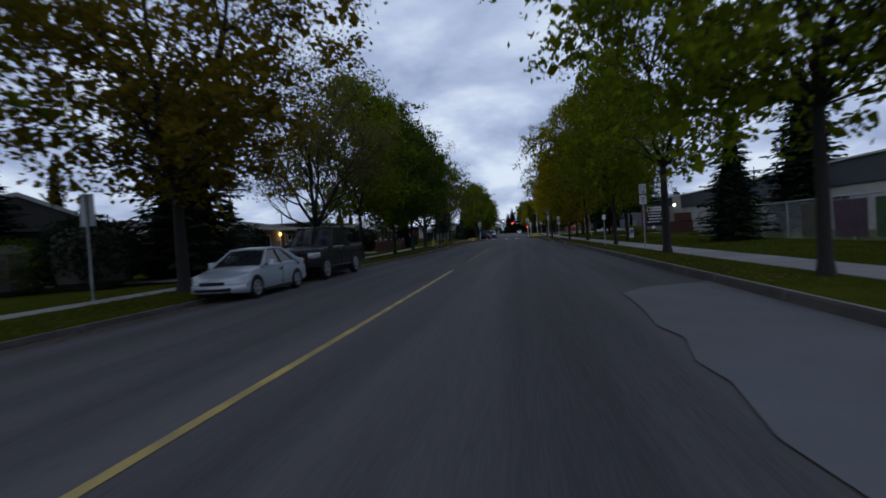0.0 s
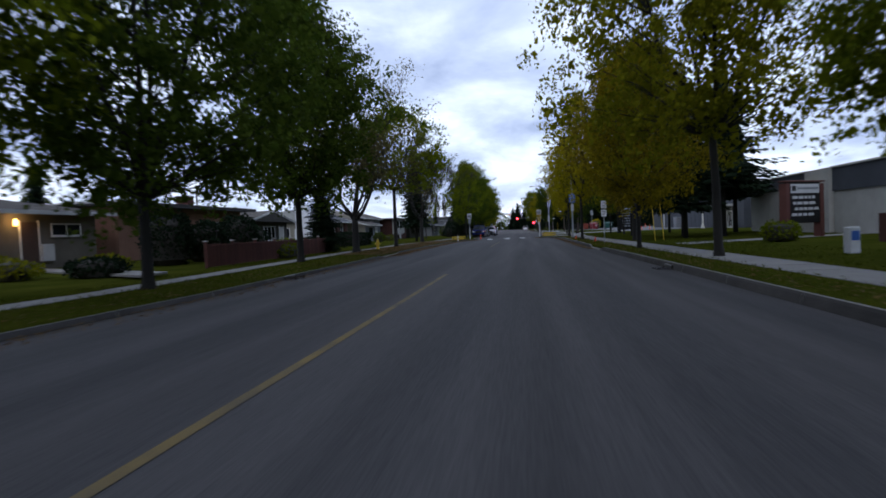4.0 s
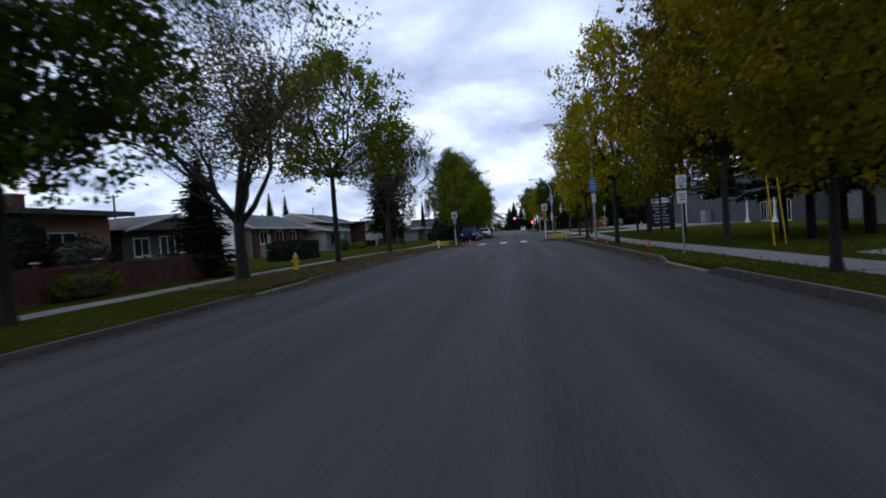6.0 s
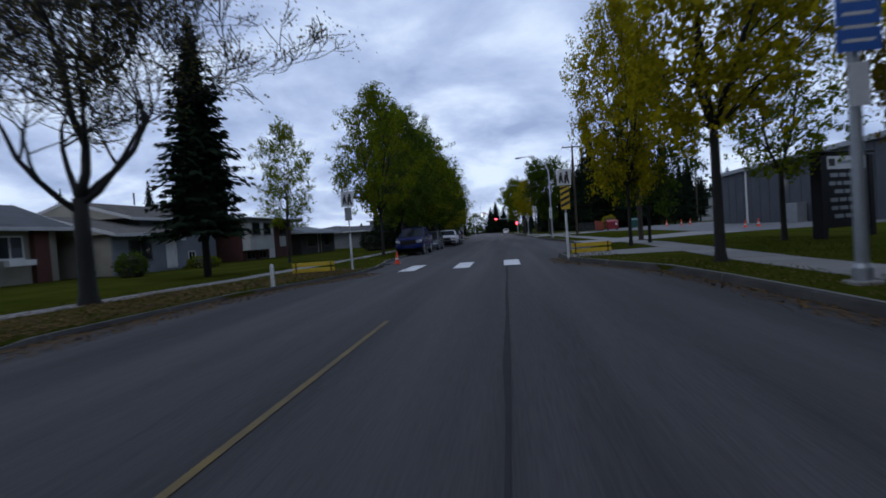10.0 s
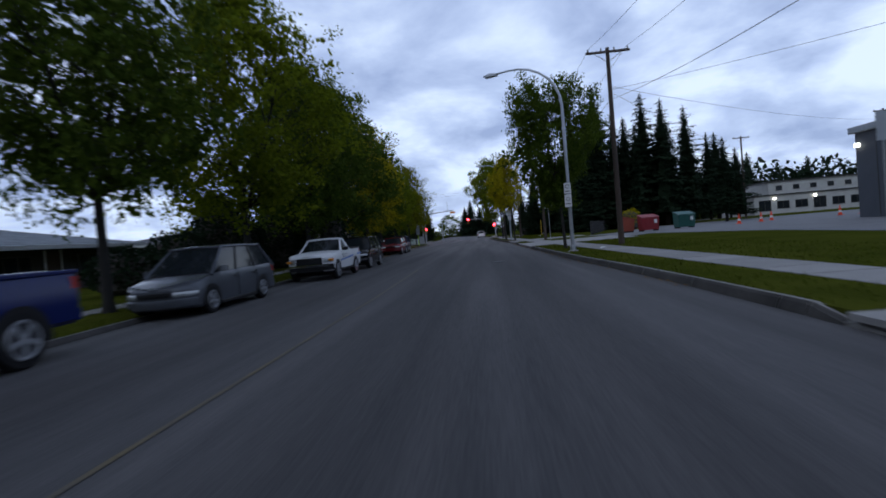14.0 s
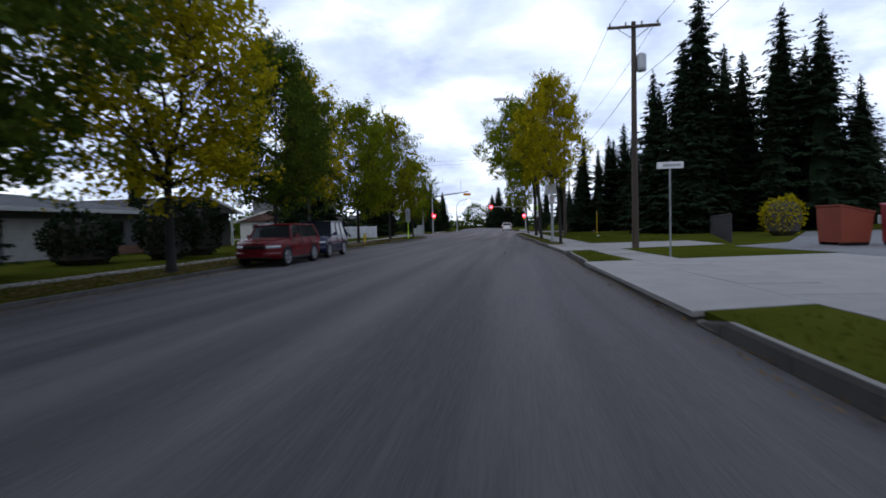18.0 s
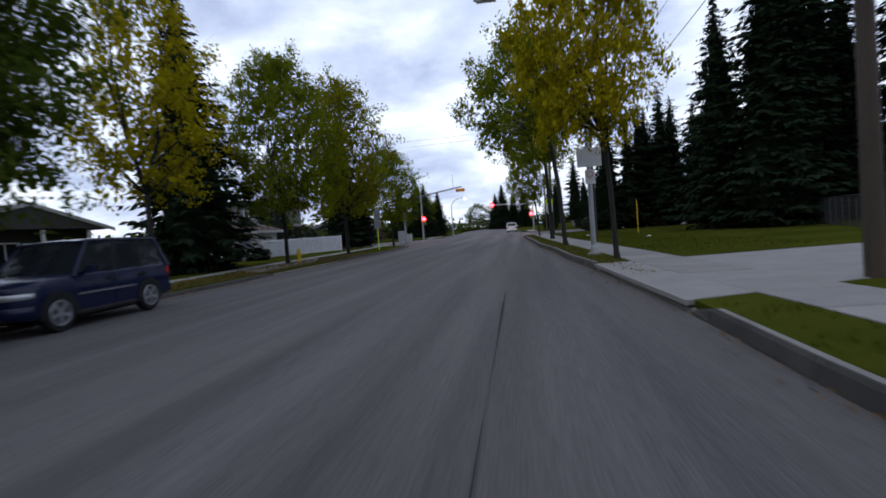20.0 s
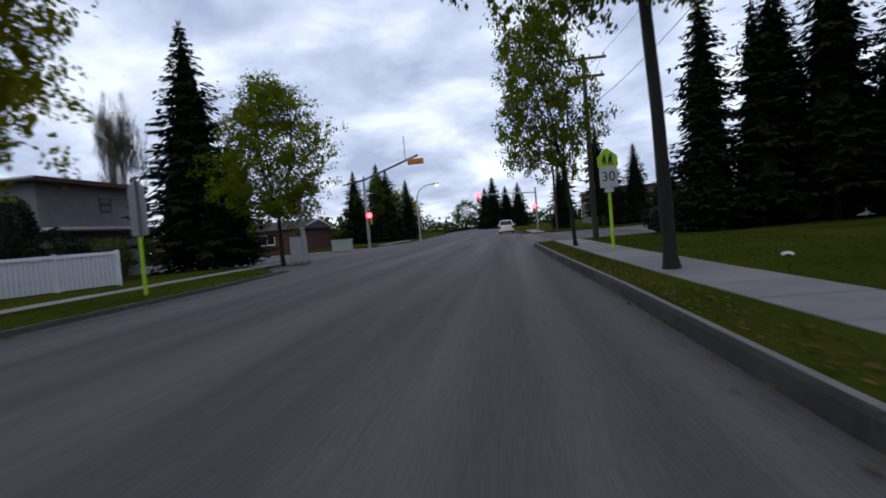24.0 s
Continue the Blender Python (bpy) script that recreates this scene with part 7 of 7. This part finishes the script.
def plate(parent, x, y, z, w, h, mat, name="sign_plate", face=-1, thick=0.006, label=""):
    return part(name, Shape().box(x - w / 2, x + w / 2, y + face * 0.045 - thick, y + face * 0.045 + thick, z - h / 2, z + h / 2), mat, parent, label)


def bars(parent, x, y, z, rows, w, mat, pitch=0.09, high=0.04, face=-1):
    for k in range(rows):
        ww = w * (0.75 + 0.25 * math.cos(k * 2.1 + w))
        part("lettering", Shape().box(x - ww / 2, x + ww / 2, y + face * 0.056 - 0.003, y + face * 0.056 + 0.003, z - k * pitch - high / 2, z - k * pitch + high / 2), mat, parent)


def sign(x, y, h, label, name="street_sign", lime=False):
    t = thing(name, label, "sign", pose(x, y, VERGE))
    post(t, 0, 0, h, 0.03, STEEL)
    return t


def walkers(parent, x, y, z, k, mat=SIGNBLACK):
    """Two plain standing symbols on a sign."""
    for dx, s in ((-0.11, 0.85), (0.1, 1.0)):
        q = Shape()
        q.prism([((x + dx) + k * s * a, z + k * s * b) for a, b in ((-0.10, -0.25), (-0.03, -0.25), (0.0, -0.06), (0.05, -0.25), (0.12, -0.25), (0.06, 0.02), (0.09, 0.14), (-0.06, 0.14), (-0.10, 0.0))], "y", y - 0.06, y - 0.05)
        q.prism([((x + dx) + k * s * (0.015 + 0.055 * math.cos(a)), z + k * s * (0.21 + 0.055 * math.sin(a))) for a in (i * math.pi / 4 for i in range(8))], "y", y - 0.06, y - 0.05)
        part("symbol", q, mat, parent)


# crosswalk signs
t = sign(-7.5, 97.2, 3.3, "white crosswalk sign on a white post at the kerb")
plate(t, 0, 0, 2.98, 0.54, 0.64, SIGNWHITE)
walkers(t, 0, 0, 2.96, 0.92)
part("post_sleeve", Shape().cyl((0, 0, 0), (0, 0, 1.5), 0.045, n=8), SIGNWHITE, t, "white sleeve")
plate(t, 0, 0, 2.35, 0.3, 0.55, SIGNGREY)
t = sign(1.35, 96.0, 3.35, "white crosswalk sign above a yellow and black striped board")
plate(t, 0, 0, 3.05, 0.52, 0.6, SIGNWHITE)
walkers(t, 0, 0, 3.03, 0.9)
plate(t, 0, 0, 2.28, 0.34, 0.88, YELLOW, "hazard_board")
for k in range(4):
    z = 1.9 + k * 0.22
    part("hazard_stripe", Shape().prism([(-0.165, z), (-0.165, z + 0.11), (0.165, min(2.70, z + 0.27)), (0.165, z + 0.16)], "y", -0.058, -0.052), SIGNBLACK, t)
part("post_sleeve", Shape().cyl((0, 0, 0), (0, 0, 1.7), 0.045, n=8), SIGNWHITE, t, "white sleeve")
# no-parking style signs on the right verge
for x, y, h in ((6.0, 26.6, 3.15), (4.6, 64.2, 2.7)):
    t = sign(x, y, h, "white parking control sign on a steel post")
    plate(t, 0, 0, h - 0.25, 0.32, 0.46, SIGNWHITE)
    part("symbol_ring", Shape().tube([(0.1 * math.cos(a), -0.058, h - 0.2 + 0.1 * math.sin(a)) for a in (i * math.pi / 6 for i in range(13))], [0.012] * 13, 4), SIGNBLACK, t)
    bars(t, 0, 0, h - 0.38, 2, 0.2, SIGNBLACK, 0.06, 0.03)
    plate(t, 0, 0, h - 0.78, 0.32, 0.42, SIGNWHITE)
    bars(t, 0, 0, h - 0.68, 3, 0.22, SIGNBLACK, 0.09, 0.035)
# grey sign back in the first garden
t = sign(-12.6, 13.6, 3.2, "grey sign seen from behind on a steel post")
plate(t, 0, 0, 2.7, 0.5, 0.95, SIGNGREY, face=1)
# small post with white plate
t = sign(5.1, 33.0, 1.9, "thin steel post with a small plate")
plate(t, 0, 0, 1.75, 0.2, 0.3, SIGNWHITE)


def street_light(x, y, h, reach, label, turn=0.0, blue=False, plates=False):
    t = thing("street_lamp", label, "street lamp", pose(x, y, VERGE, 0, 0, turn))
    pts = [(0, 0, -0.1), (0, 0, h * 0.45), (0, 0, h * 0.74)]
    rad = [0.095, 0.082, 0.07]
    for k in range(1, 8):
        a = k / 7 * math.pi / 2
        pts.append((-reach * 0.8 * (1 - math.cos(a)), 0, h * 0.74 + h * 0.25 * math.sin(a)))
        rad.append(0.066 - 0.003 * k)
    pts.append((-reach, 0, h * 0.992))
    rad.append(0.05)
    part("pole", Shape().tube(pts, rad, 10), STEEL, t, "galvanised pole with a curved arm")
    part("base_plate", Shape().box(-0.2, 0.2, -0.2, 0.2, -0.02, 0.06, 0.02), CONCRETE, t)
    part("base_collar", Shape().lathe([(0.14, 0.05), (0.13, 0.25), (0.10, 0.32)], 10), STEEL, t)
    head = part("lamp_head", Shape().loft([[(-reach + 0.15, -0.08, h * 0.98), (-reach + 0.15, 0.08, h * 0.98), (-reach + 0.15, 0.08, h * 0.98 + 0.13), (-reach + 0.15, -0.08, h * 0.98 + 0.13)], [(-reach - 0.25, -0.16, h * 0.985), (-reach - 0.25, 0.16, h * 0.985), (-reach - 0.25, 0.13, h * 0.985 + 0.15), (-reach - 0.25, -0.13, h * 0.985 + 0.15)], [(-reach - 0.65, -0.1, h * 0.99), (-reach - 0.65, 0.1, h * 0.99), (-reach - 0.65, 0.07, h * 0.99 + 0.08), (-reach - 0.65, -0.07, h * 0.99 + 0.08)]]), SIGNGREY, t, "grey cobra lamp head")
    part("lens", Shape().box(-reach - 0.55, -reach - 0.15, -0.1, 0.1, h * 0.985 - 0.03, h * 0.985 + 0.01, 0.02), HEADLAMP, head)
    return t


t = street_light(4.42, 84.5, 8.7, 2.6, "tall grey street lamp with blue community signs")
for z, w, h in ((4.15, 0.62, 0.50), (3.68, 0.62, 0.34)):
    part("sign_plate", Shape().box(-w / 2, w / 2, -0.16, -0.145, z - h / 2, z + h / 2), SIGNBLUE, t, "blue sign")
for k in range(4):
    part("lettering", Shape().box(-0.22, 0.22, -0.165, -0.161, 3.66 + k * 0.2 - 0.02, 3.66 + k * 0.2 + 0.03), SIGNWHITE, t)
part("notice", Shape().box(-0.14, 0.14, -0.15, -0.14, 2.7, 3.35), SIGNWHITE, t)
t = street_light(4.25, 134.6, 9.45, 3.5, "tall grey street lamp with a long arm over the road", -32)
for z, h in ((3.05, 0.5), (2.45, 0.6)):
    part("sign_plate", Shape().box(-0.17, 0.17, -0.135, -0.122, z - h / 2, z + h / 2), SIGNWHITE, t, "white parking sign")
    part("symbol_ring", Shape().tube([(0.09 * math.cos(a), -0.142, z + 0.08 + 0.09 * math.sin(a)) for a in (i * math.pi / 6 for i in range(13))], [0.012] * 13, 4), SIGNBLACK, t)
    part("lettering", Shape().box(-0.12, 0.12, -0.143, -0.137, z - 0.17, z - 0.13), SIGNBLACK, t)
t = street_light(3.4, 173.6, 9.5, 3.0, "tall grey street lamp with white signs on its pole")
part("sign_plate", Shape().box(-0.42, 0.42, -0.15, -0.135, 3.1, 3.75), SIGNWHITE, t, "blank white sign")
part("sign_plate", Shape().box(-0.17, 0.17, -0.15, -0.135, 2.5, 3.0), SIGNWHITE, t, "white parking sign")
part("symbol_ring", Shape().tube([(0.1 * math.cos(a), -0.158, 2.83 + 0.1 * math.sin(a)) for a in (i * math.pi / 6 for i in range(13))], [0.013] * 13, 4), SIGNRED, t)
lit = street_light(-10.2, 241.0, 6.4, 2.0, "lit grey street lamp beyond the crossing", 180)
part("bulb", Shape().lathe([(0.05, 6.05), (0.14, 6.12), (0.14, 6.2), (0.05, 6.27)], 10, -2.35, 0), WHITEGLOW, lit, "lit white lamp")


def power_pole(x, y, h, label, arms=((0.0, 2.2),), drum=False):
    t = thing("power_pole", label, "power pole", pose(x, y, VERGE))
    part("pole", Shape().tube([(0, 0, -0.2), (0, 0, h * 0.5), (0.02, 0, h)], [0.16, 0.13, 0.1], 10), POLE, t, "weathered brown wooden pole")
    for dz, w in arms:
        z = h - 0.25 - dz
        arm = part("cross_arm", Shape().box(-w / 2, w / 2, -0.17, -0.07, z - 0.06, z + 0.06, 0.01), POLE, t)
        for k in range(4):
            xx = -w / 2 + 0.12 + k * (w - 0.24) / 3
            part("insulator", Shape().lathe([(0.03, z + 0.05), (0.05, z + 0.1), (0.03, z + 0.14), (0.05, z + 0.18), (0.02, z + 0.22)], 8, xx, -0.12), SIGNGREY, arm)
        part("brace", Shape().cyl((-w * 0.32, -0.1, z - 0.03), (0, -0.1, z - 0.55), 0.015, n=5), DARKSTEEL, t)
        part("brace", Shape().cyl((w * 0.32, -0.1, z - 0.03), (0, -0.1, z - 0.55), 0.015, n=5), DARKSTEEL, t)
    if drum:
        part("transformer", Shape().lathe([(0.2, h - 2.2), (0.22, h - 2.1), (0.22, h - 1.5), (0.1, h - 1.4)], 12, 0.34, 0), SIGNGREY, t, "grey drum transformer")
    return t


POLES = [(7.3, 109.0, 7.9), (7.35, 137.7, 10.5), (6.4, 163.7, 10.15), (5.78, 190.0, 9.8), (4.38, 210.6, 9.45), (5.5, 246.0, 9.5)]
for k, (x, y, h) in enumerate(POLES):
    power_pole(x, y, h, "wooden power pole with cross-arms and wires", ((0.0, 2.3),) if k < 4 else ((0.0, 2.3), (0.9, 2.0)), k == 2)
power_pole(39.2, 190.0, 12.2, "far wooden power pole behind a car park", ((0.0, 2.4),))
power_pole(49.0, 176.0, 12.0, "far wooden power pole behind a car park", ((0.0, 2.4), (0.7, 2.0)))
power_pole(-48.0, 100.0, 8.5, "thin wooden power pole behind the houses", ((0.0, 1.6),))


def wire(a, b, sag, r=0.012):
    n = 14
    pts = [Vector(a).lerp(Vector(b), k / n) - Vector((0, 0, sag * 4 * (k / n) * (1 - k / n))) for k in range(n + 1)]
    tagged(new("overhead_wire", Shape().tube(pts, [r] * (n + 1), 4).mesh("overhead_wire", DARKSTEEL)), "thin black overhead wire between poles", "wire", "overhead wires")


for (x0, y0, h0), (x1, y1, h1) in zip(POLES, POLES[1:]):
    for off in (-1.0, 1.0):
        wire((x0 + off, y0 - 0.12, h0 + 0.1), (x1 + off, y1 - 0.12, h1 + 0.1), 0.45, 0.009)
    wire((x0, y0, h0 - 2.6), (x1, y1, h1 - 2.6), 0.5, 0.011)
for off in (-1.0, 1.0):
    wire((7.3 + off + 5, 60, 8.6), (7.3 + off, 108.9, 8.0), 0.7, 0.008)
wire((7.35, 137.7, 8.4), (28, 112, 7.2), 0.5, 0.01)
wire((7.35, 137.7, 8.6), (49, 176, 10.9), 0.6, 0.01)
wire((7.35, 137.7, 8.3), (39.2, 190, 10.6), 0.5, 0.01)
wire((-22, 193, 8.7), (5.78, 190, 8.0), 0.4, 0.008)
wire((-22, 194.5, 8.4), (5.78, 190, 7.7), 0.4, 0.008)


# traffic signals
def signal_head(parent, x, y, z, face, lit=True, back=AMBER, sideways=False):
    h = part("signal_head", Shape().box(x - 0.17, x + 0.17, y - 0.12, y + 0.12, z - 0.52, z + 0.52, 0.03), back, parent, "yellow signal housing")
    for k, dz in enumerate((0.34, 0.0, -0.34)):
        lens = SIGNALRED if (lit and k == 0) else SIGNALDARK
        # the lit lens is drawn oversize so its shape stands in for glare
        part("lens", Shape().cyl((x, y + face * 0.12, z + dz), (x, y + face * 0.135, z + dz), 0.25 if lens is SIGNALRED else 0.15, n=14), lens, h, "lit red lens widened for glare" if lens is SIGNALRED else "")
        part("visor", Shape().tube([(x + 0.13 * math.cos(a), y + face * 0.2, z + dz + 0.13 * math.sin(a)) for a in (-0.5 + i * 4.14 / 8 for i in range(9))], [0.014] * 9, 4), SIGNALDARK, h)


def signal_mast(x, y, arm, label, heads, h=6.0, turn=0.0, low_lit=True, low=2.9):
    t = thing("traffic_signal", label, "traffic light", pose(x, y, VERGE, 0, 0, turn))
    part("pole", Shape().tube([(0, 0, -0.1), (0, 0, h + 0.3)], [0.13, 0.1], 12), STEEL, t, "grey steel pole")
    part("base", Shape().box(-0.22, 0.22, -0.22, 0.22, -0.05, 0.1, 0.03), CONCRETE, t)
    if arm:
        part("mast_arm", Shape().tube([(0, 0, h - 0.3), (-arm * 0.5, 0, h - 0.1), (-arm, 0, h)], [0.08, 0.065, 0.05], 8), STEEL, t)
    for dx, lit in heads:
        signal_head(t, -dx, -0.18, h - 0.4, -1, lit, YELLOW)
    if low:
        signal_head(t, -0.32, -0.05, low, -1, low_lit, YELLOW)
    return t


signal_mast(3.35, 247.6, 7.2, "traffic signal with a mast arm showing red", [(7.03, True)], 5.0, 0.0, True, 2.65)
signal_mast(-11.8, 211.5, 0, "yellow traffic signal on a short grey pole", [], 4.0, 0, False, 3.2)
t = thing("traffic_signal", "yellow signal hanging over the crossing from a long arm", "traffic light", pose(-13.5, 231.4, 0.0))
part("pole", Shape().tube([(0, 0, -0.1), (0, 0, 7.0)], [0.14, 0.1], 12), STEEL, t, "grey steel pole")
part("mast_arm", Shape().tube([(-2.3, 0.6, 6.4), (0, 0, 6.65), (7.6, -13.1, 6.55)], [0.07, 0.1, 0.07], 8), DARKSTEEL, t)
part("aerial", Shape().cyl((6.3, -10.8, 6.55), (6.3, -10.8, 8.4), 0.025, n=6), DARKSTEEL, t)
part("signal_head", Shape().box(6.9, 8.0, -13.25, -12.95, 5.95, 6.32, 0.03), AMBER, t, "sideways yellow signal housing")
signal_head(t, 0.3, -0.1, 2.9, -1, True, YELLOW)
# signal control cabinet
t = thing("control_cabinet", "grey steel signal control cabinet on the corner", "cabinet", pose(-12.3, 211.9, VERGE))
part("body", Shape().box(-0.42, 0.42, -0.3, 0.3, 0.05, 1.5, 0.03), SIGNGREY, t)
part("door", Shape().box(-0.38, 0.38, -0.315, -0.295, 0.12, 1.4, 0.01), STEEL, t)
part("plinth", Shape().box(-0.5, 0.5, -0.38, 0.38, -0.03, 0.06), CONCRETE, t)
t = thing("utility_box", "pale green utility box beyond the crossing", "utility box", pose(-16.4, 232.0, 0.0))
part("body", Shape().box(-0.9, 0.9, -0.6, 0.6, 0.0, 1.1, 0.05), plain("pale_green_paint", (0.30, 0.36, 0.32)), t)
part("lid", Shape().box(-0.95, 0.95, -0.65, 0.65, 1.1, 1.18, 0.03), plain("pale_green_lid", (0.26, 0.32, 0.29)), t)


def lime_post(parent, h, r=0.055):
    part("post_sleeve", Shape().cyl((0, 0, 0), (0, 0, h), r, n=8), LIME, parent, "fluorescent lime sleeve")


# school zone signs
t = sign(3.55, 201.6, 3.4, "fluorescent school zone sign with a speed limit of 30")
lime_post(t, 1.95)
part("school_plate", Shape().prism([(-0.34, 2.85), (0.34, 2.85), (0.34, 3.2), (0.0, 3.5), (-0.34, 3.2)], "y", -0.052, -0.04), LIME, t, "fluorescent lime pentagon")
walkers(t, 0, 0, 3.1, 0.75)
plate(t, 0, 0, 2.5, 0.6, 0.72, SIGNWHITE)
txt = bpy.data.curves.new("numerals", "FONT")
txt.body, txt.size, txt.extrude, txt.align_x = "30", 0.48, 0.002, "CENTER"
txt.materials.append(SIGNBLACK)
ob = new("numerals", txt)
ob.parent = t
ob.matrix_basis = pose(0, -0.056, 2.36, 90)
plate(t, 0, 0, 2.05, 0.3, 0.16, SIGNWHITE)
t = sign(-11.05, 197.3, 3.5, "grey sign back on a fluorescent lime post")
lime_post(t, 1.75)
part("sign_plate", Shape().prism([(-0.28, 1.8), (0.28, 1.8), (0.28, 3.25), (0.0, 3.55), (-0.28, 3.25)], "y", 0.035, 0.05), SIGNGREY, t)
t = sign(-25.0, 228.0, 1.6, "short lime marker post with a white plate")
lime_post(t, 1.5)
plate(t, 0, 0, 1.2, 0.3, 0.2, SIGNWHITE)
# tall sign at the car park edge
t = sign(11.2, 124.5, 3.7, "tall grey sign on a thin post by the car park")
plate(t, 0, 0, 3.28, 0.42, 0.8, SIGNGREY)
# street name sign
t = sign(6.1, 157.3, 3.2, "street name sign on a thin green post")
plate(t, 0, 0, 3.05, 0.85, 0.22, SIGNWHITE)
bars(t, 0.05, 0, 3.05, 1, 0.6, SIGNGREY, 0.1, 0.09)


def hydrant(x, y, z=VERGE):
    t = thing("fire_hydrant", "yellow fire hydrant on the grass verge", "fire hydrant", pose(x, y, z), "fire hydrants")
    part("barrel", Shape().lathe([(0.16, -0.05), (0.16, 0.05), (0.1, 0.08), (0.1, 0.55), (0.13, 0.58), (0.13, 0.63), (0.1, 0.66), (0.07, 0.76), (0.03, 0.8)], 14), YELLOW, t)
    for a in (0, 180, 270):
        part("outlet", Shape().cyl((0, 0, 0.45), (0.2 * math.cos(radians(a)), 0.2 * math.sin(radians(a)), 0.45), 0.055, n=10), YELLOW, t)
    part("cap_nut", Shape().cyl((0, 0, 0.78), (0, 0, 0.86), 0.025, n=6), SIGNWHITE, t)


hydrant(-11.7, 69.0)
hydrant(-12.2, 183.7)


def cone(x, y, h=0.7, z=VERGE, lean=0.0, mat=None):
    t = thing("traffic_cone", "bright orange traffic cone", "traffic cone", pose(x, y, z, lean, 0, 0), "traffic cones")
    part("base", Shape().box(-0.26 * h, 0.26 * h, -0.26 * h, 0.26 * h, 0.0, 0.035, 0.01), mat or ORANGE, t)
    part("body", Shape().lathe([(0.19 * h, 0.035), (0.045 * h, h), (0.03 * h, h + 0.01)], 14), mat or ORANGE, t)
    part("band", Shape().lathe([(0.152 * h, 0.3 * h), (0.12 * h, 0.52 * h)], 14), SIGNWHITE, t, "white band") if not mat else None


for x, y, h in ((4.75, 69.9, 0.36), (4.05, 77.2, 0.33), (24, 160, 0.9), (26.5, 161, 0.9), (28.5, 163, 0.9), (33, 160, 0.9), (35, 160, 1.0), (38.5, 165, 0.9), (41, 168, 0.9), (19, 122, 0.62), (20.5, 123, 0.68)):
    cone(x, y, h, VERGE if x < 20 else VERGE + 0.03)
cone(-6.55, 101.9, 0.62, 0.01)
t = thing("bollard", "white flexible bollard at the kerb", "bollard", pose(-8.35, 91.4, 0.0))
part("tube", Shape().lathe([(0.06, 0.02), (0.055, 0.75), (0.03, 0.8)], 10), SIGNWHITE, t)
part("base", Shape().lathe([(0.15, -0.02), (0.15, 0.03), (0.07, 0.05)], 12), SIGNGREY, t)


def barrier(x, y, turn, label="low yellow warning barrier lying on the grass"):
    t = thing("yellow_barrier", label, "barrier", pose(x, y, VERGE, 0, 0, turn), "yellow barriers")
    for z in (0.12, 0.36):
        part("board", Shape().box(-0.85, 0.85, -0.02, 0.02, z - 0.08, z + 0.08, 0.01), YELLOW, t)
    for dx in (-0.7, 0.7):
        part("leg", Shape().box(dx - 0.03, dx + 0.03, -0.25, 0.25, 0.0, 0.04), BLACK, t)
        part("upright", Shape().box(dx - 0.02, dx + 0.02, -0.045, -0.022, 0.0, 0.46), BLACK, t)


barrier(2.6, 98.4, 10)
barrier(-8.9, 96.4, 15)
for x, y, lean in ((7.9, 65.2, -4), (8.6, 65.9, -5)):
    t = thing("marker_pole", "slender yellow marker pole on the lawn", "pole", pose(x, y, VERGE, 0, lean, 0), "yellow marker poles")
    part("tube", Shape().cyl((0, 0, -0.1), (0, 0, 2.5), 0.024, n=8), YELLOW, t)
for x, y in ((9.4, 194.2),):
    t = thing("marker_pole", "slender yellow marker pole on the lawn", "pole", pose(x, y, VERGE), "yellow marker poles")
    part("tube", Shape().cyl((0, 0, -0.1), (0, 0, 2.4), 0.035, n=8), YELLOW, t)


def storm_drain(x, y, side):
    t = thing("storm_drain", "dark storm drain inlet with a steel grate at the kerb", "storm drain", pose(x, y, 0.0), "storm drains")
    part("inlet", Shape().box(-0.03, 0.03, -0.38, 0.38, 0.0, 0.105, 0.01), SIGNALDARK, t)
    part("grate_frame", Shape().box(min(-side * 0.05, -side * 0.42), max(-side * 0.05, -side * 0.42), -0.36, 0.36, -0.03, 0.006), DARKSTEEL, t)
    for k in range(6):
        part("grate_bar", Shape().box(min(-side * 0.08, -side * 0.39), max(-side * 0.08, -side * 0.39), -0.31 + k * 0.12, -0.27 + k * 0.12, 0.004, 0.014), DARKSTEEL, t)


for y, side in ((46.4, -1), (102.4, -1), (106.2, 1), (46.2, 1)):
    storm_drain((right(y) if side > 0 else left(y)) - side * 0.03, y, side)
PAPER = plain("white_paper", (0.7, 0.7, 0.7), 0.8)
for x, y, turn in ((5.8, 135.4, 20), (5.9, 194.9, 70), (8.2, 186.0, 10)):
    t = thing("paper_scrap", "crumpled white paper scrap on the grass", "litter", pose(x, y, VERGE, 0, 0, turn))
    part("sheet", Shape().loft([[(-0.14, -0.1, 0.0), (0.0, -0.11, 0.06), (0.14, -0.08, 0.01)], [(-0.12, 0.0, 0.05), (0.02, 0.01, 0.09), (0.15, 0.0, 0.05)], [(-0.14, 0.1, 0.0), (0.0, 0.12, 0.05), (0.13, 0.09, 0.0)]], closed=False, caps=False), PAPER, t)
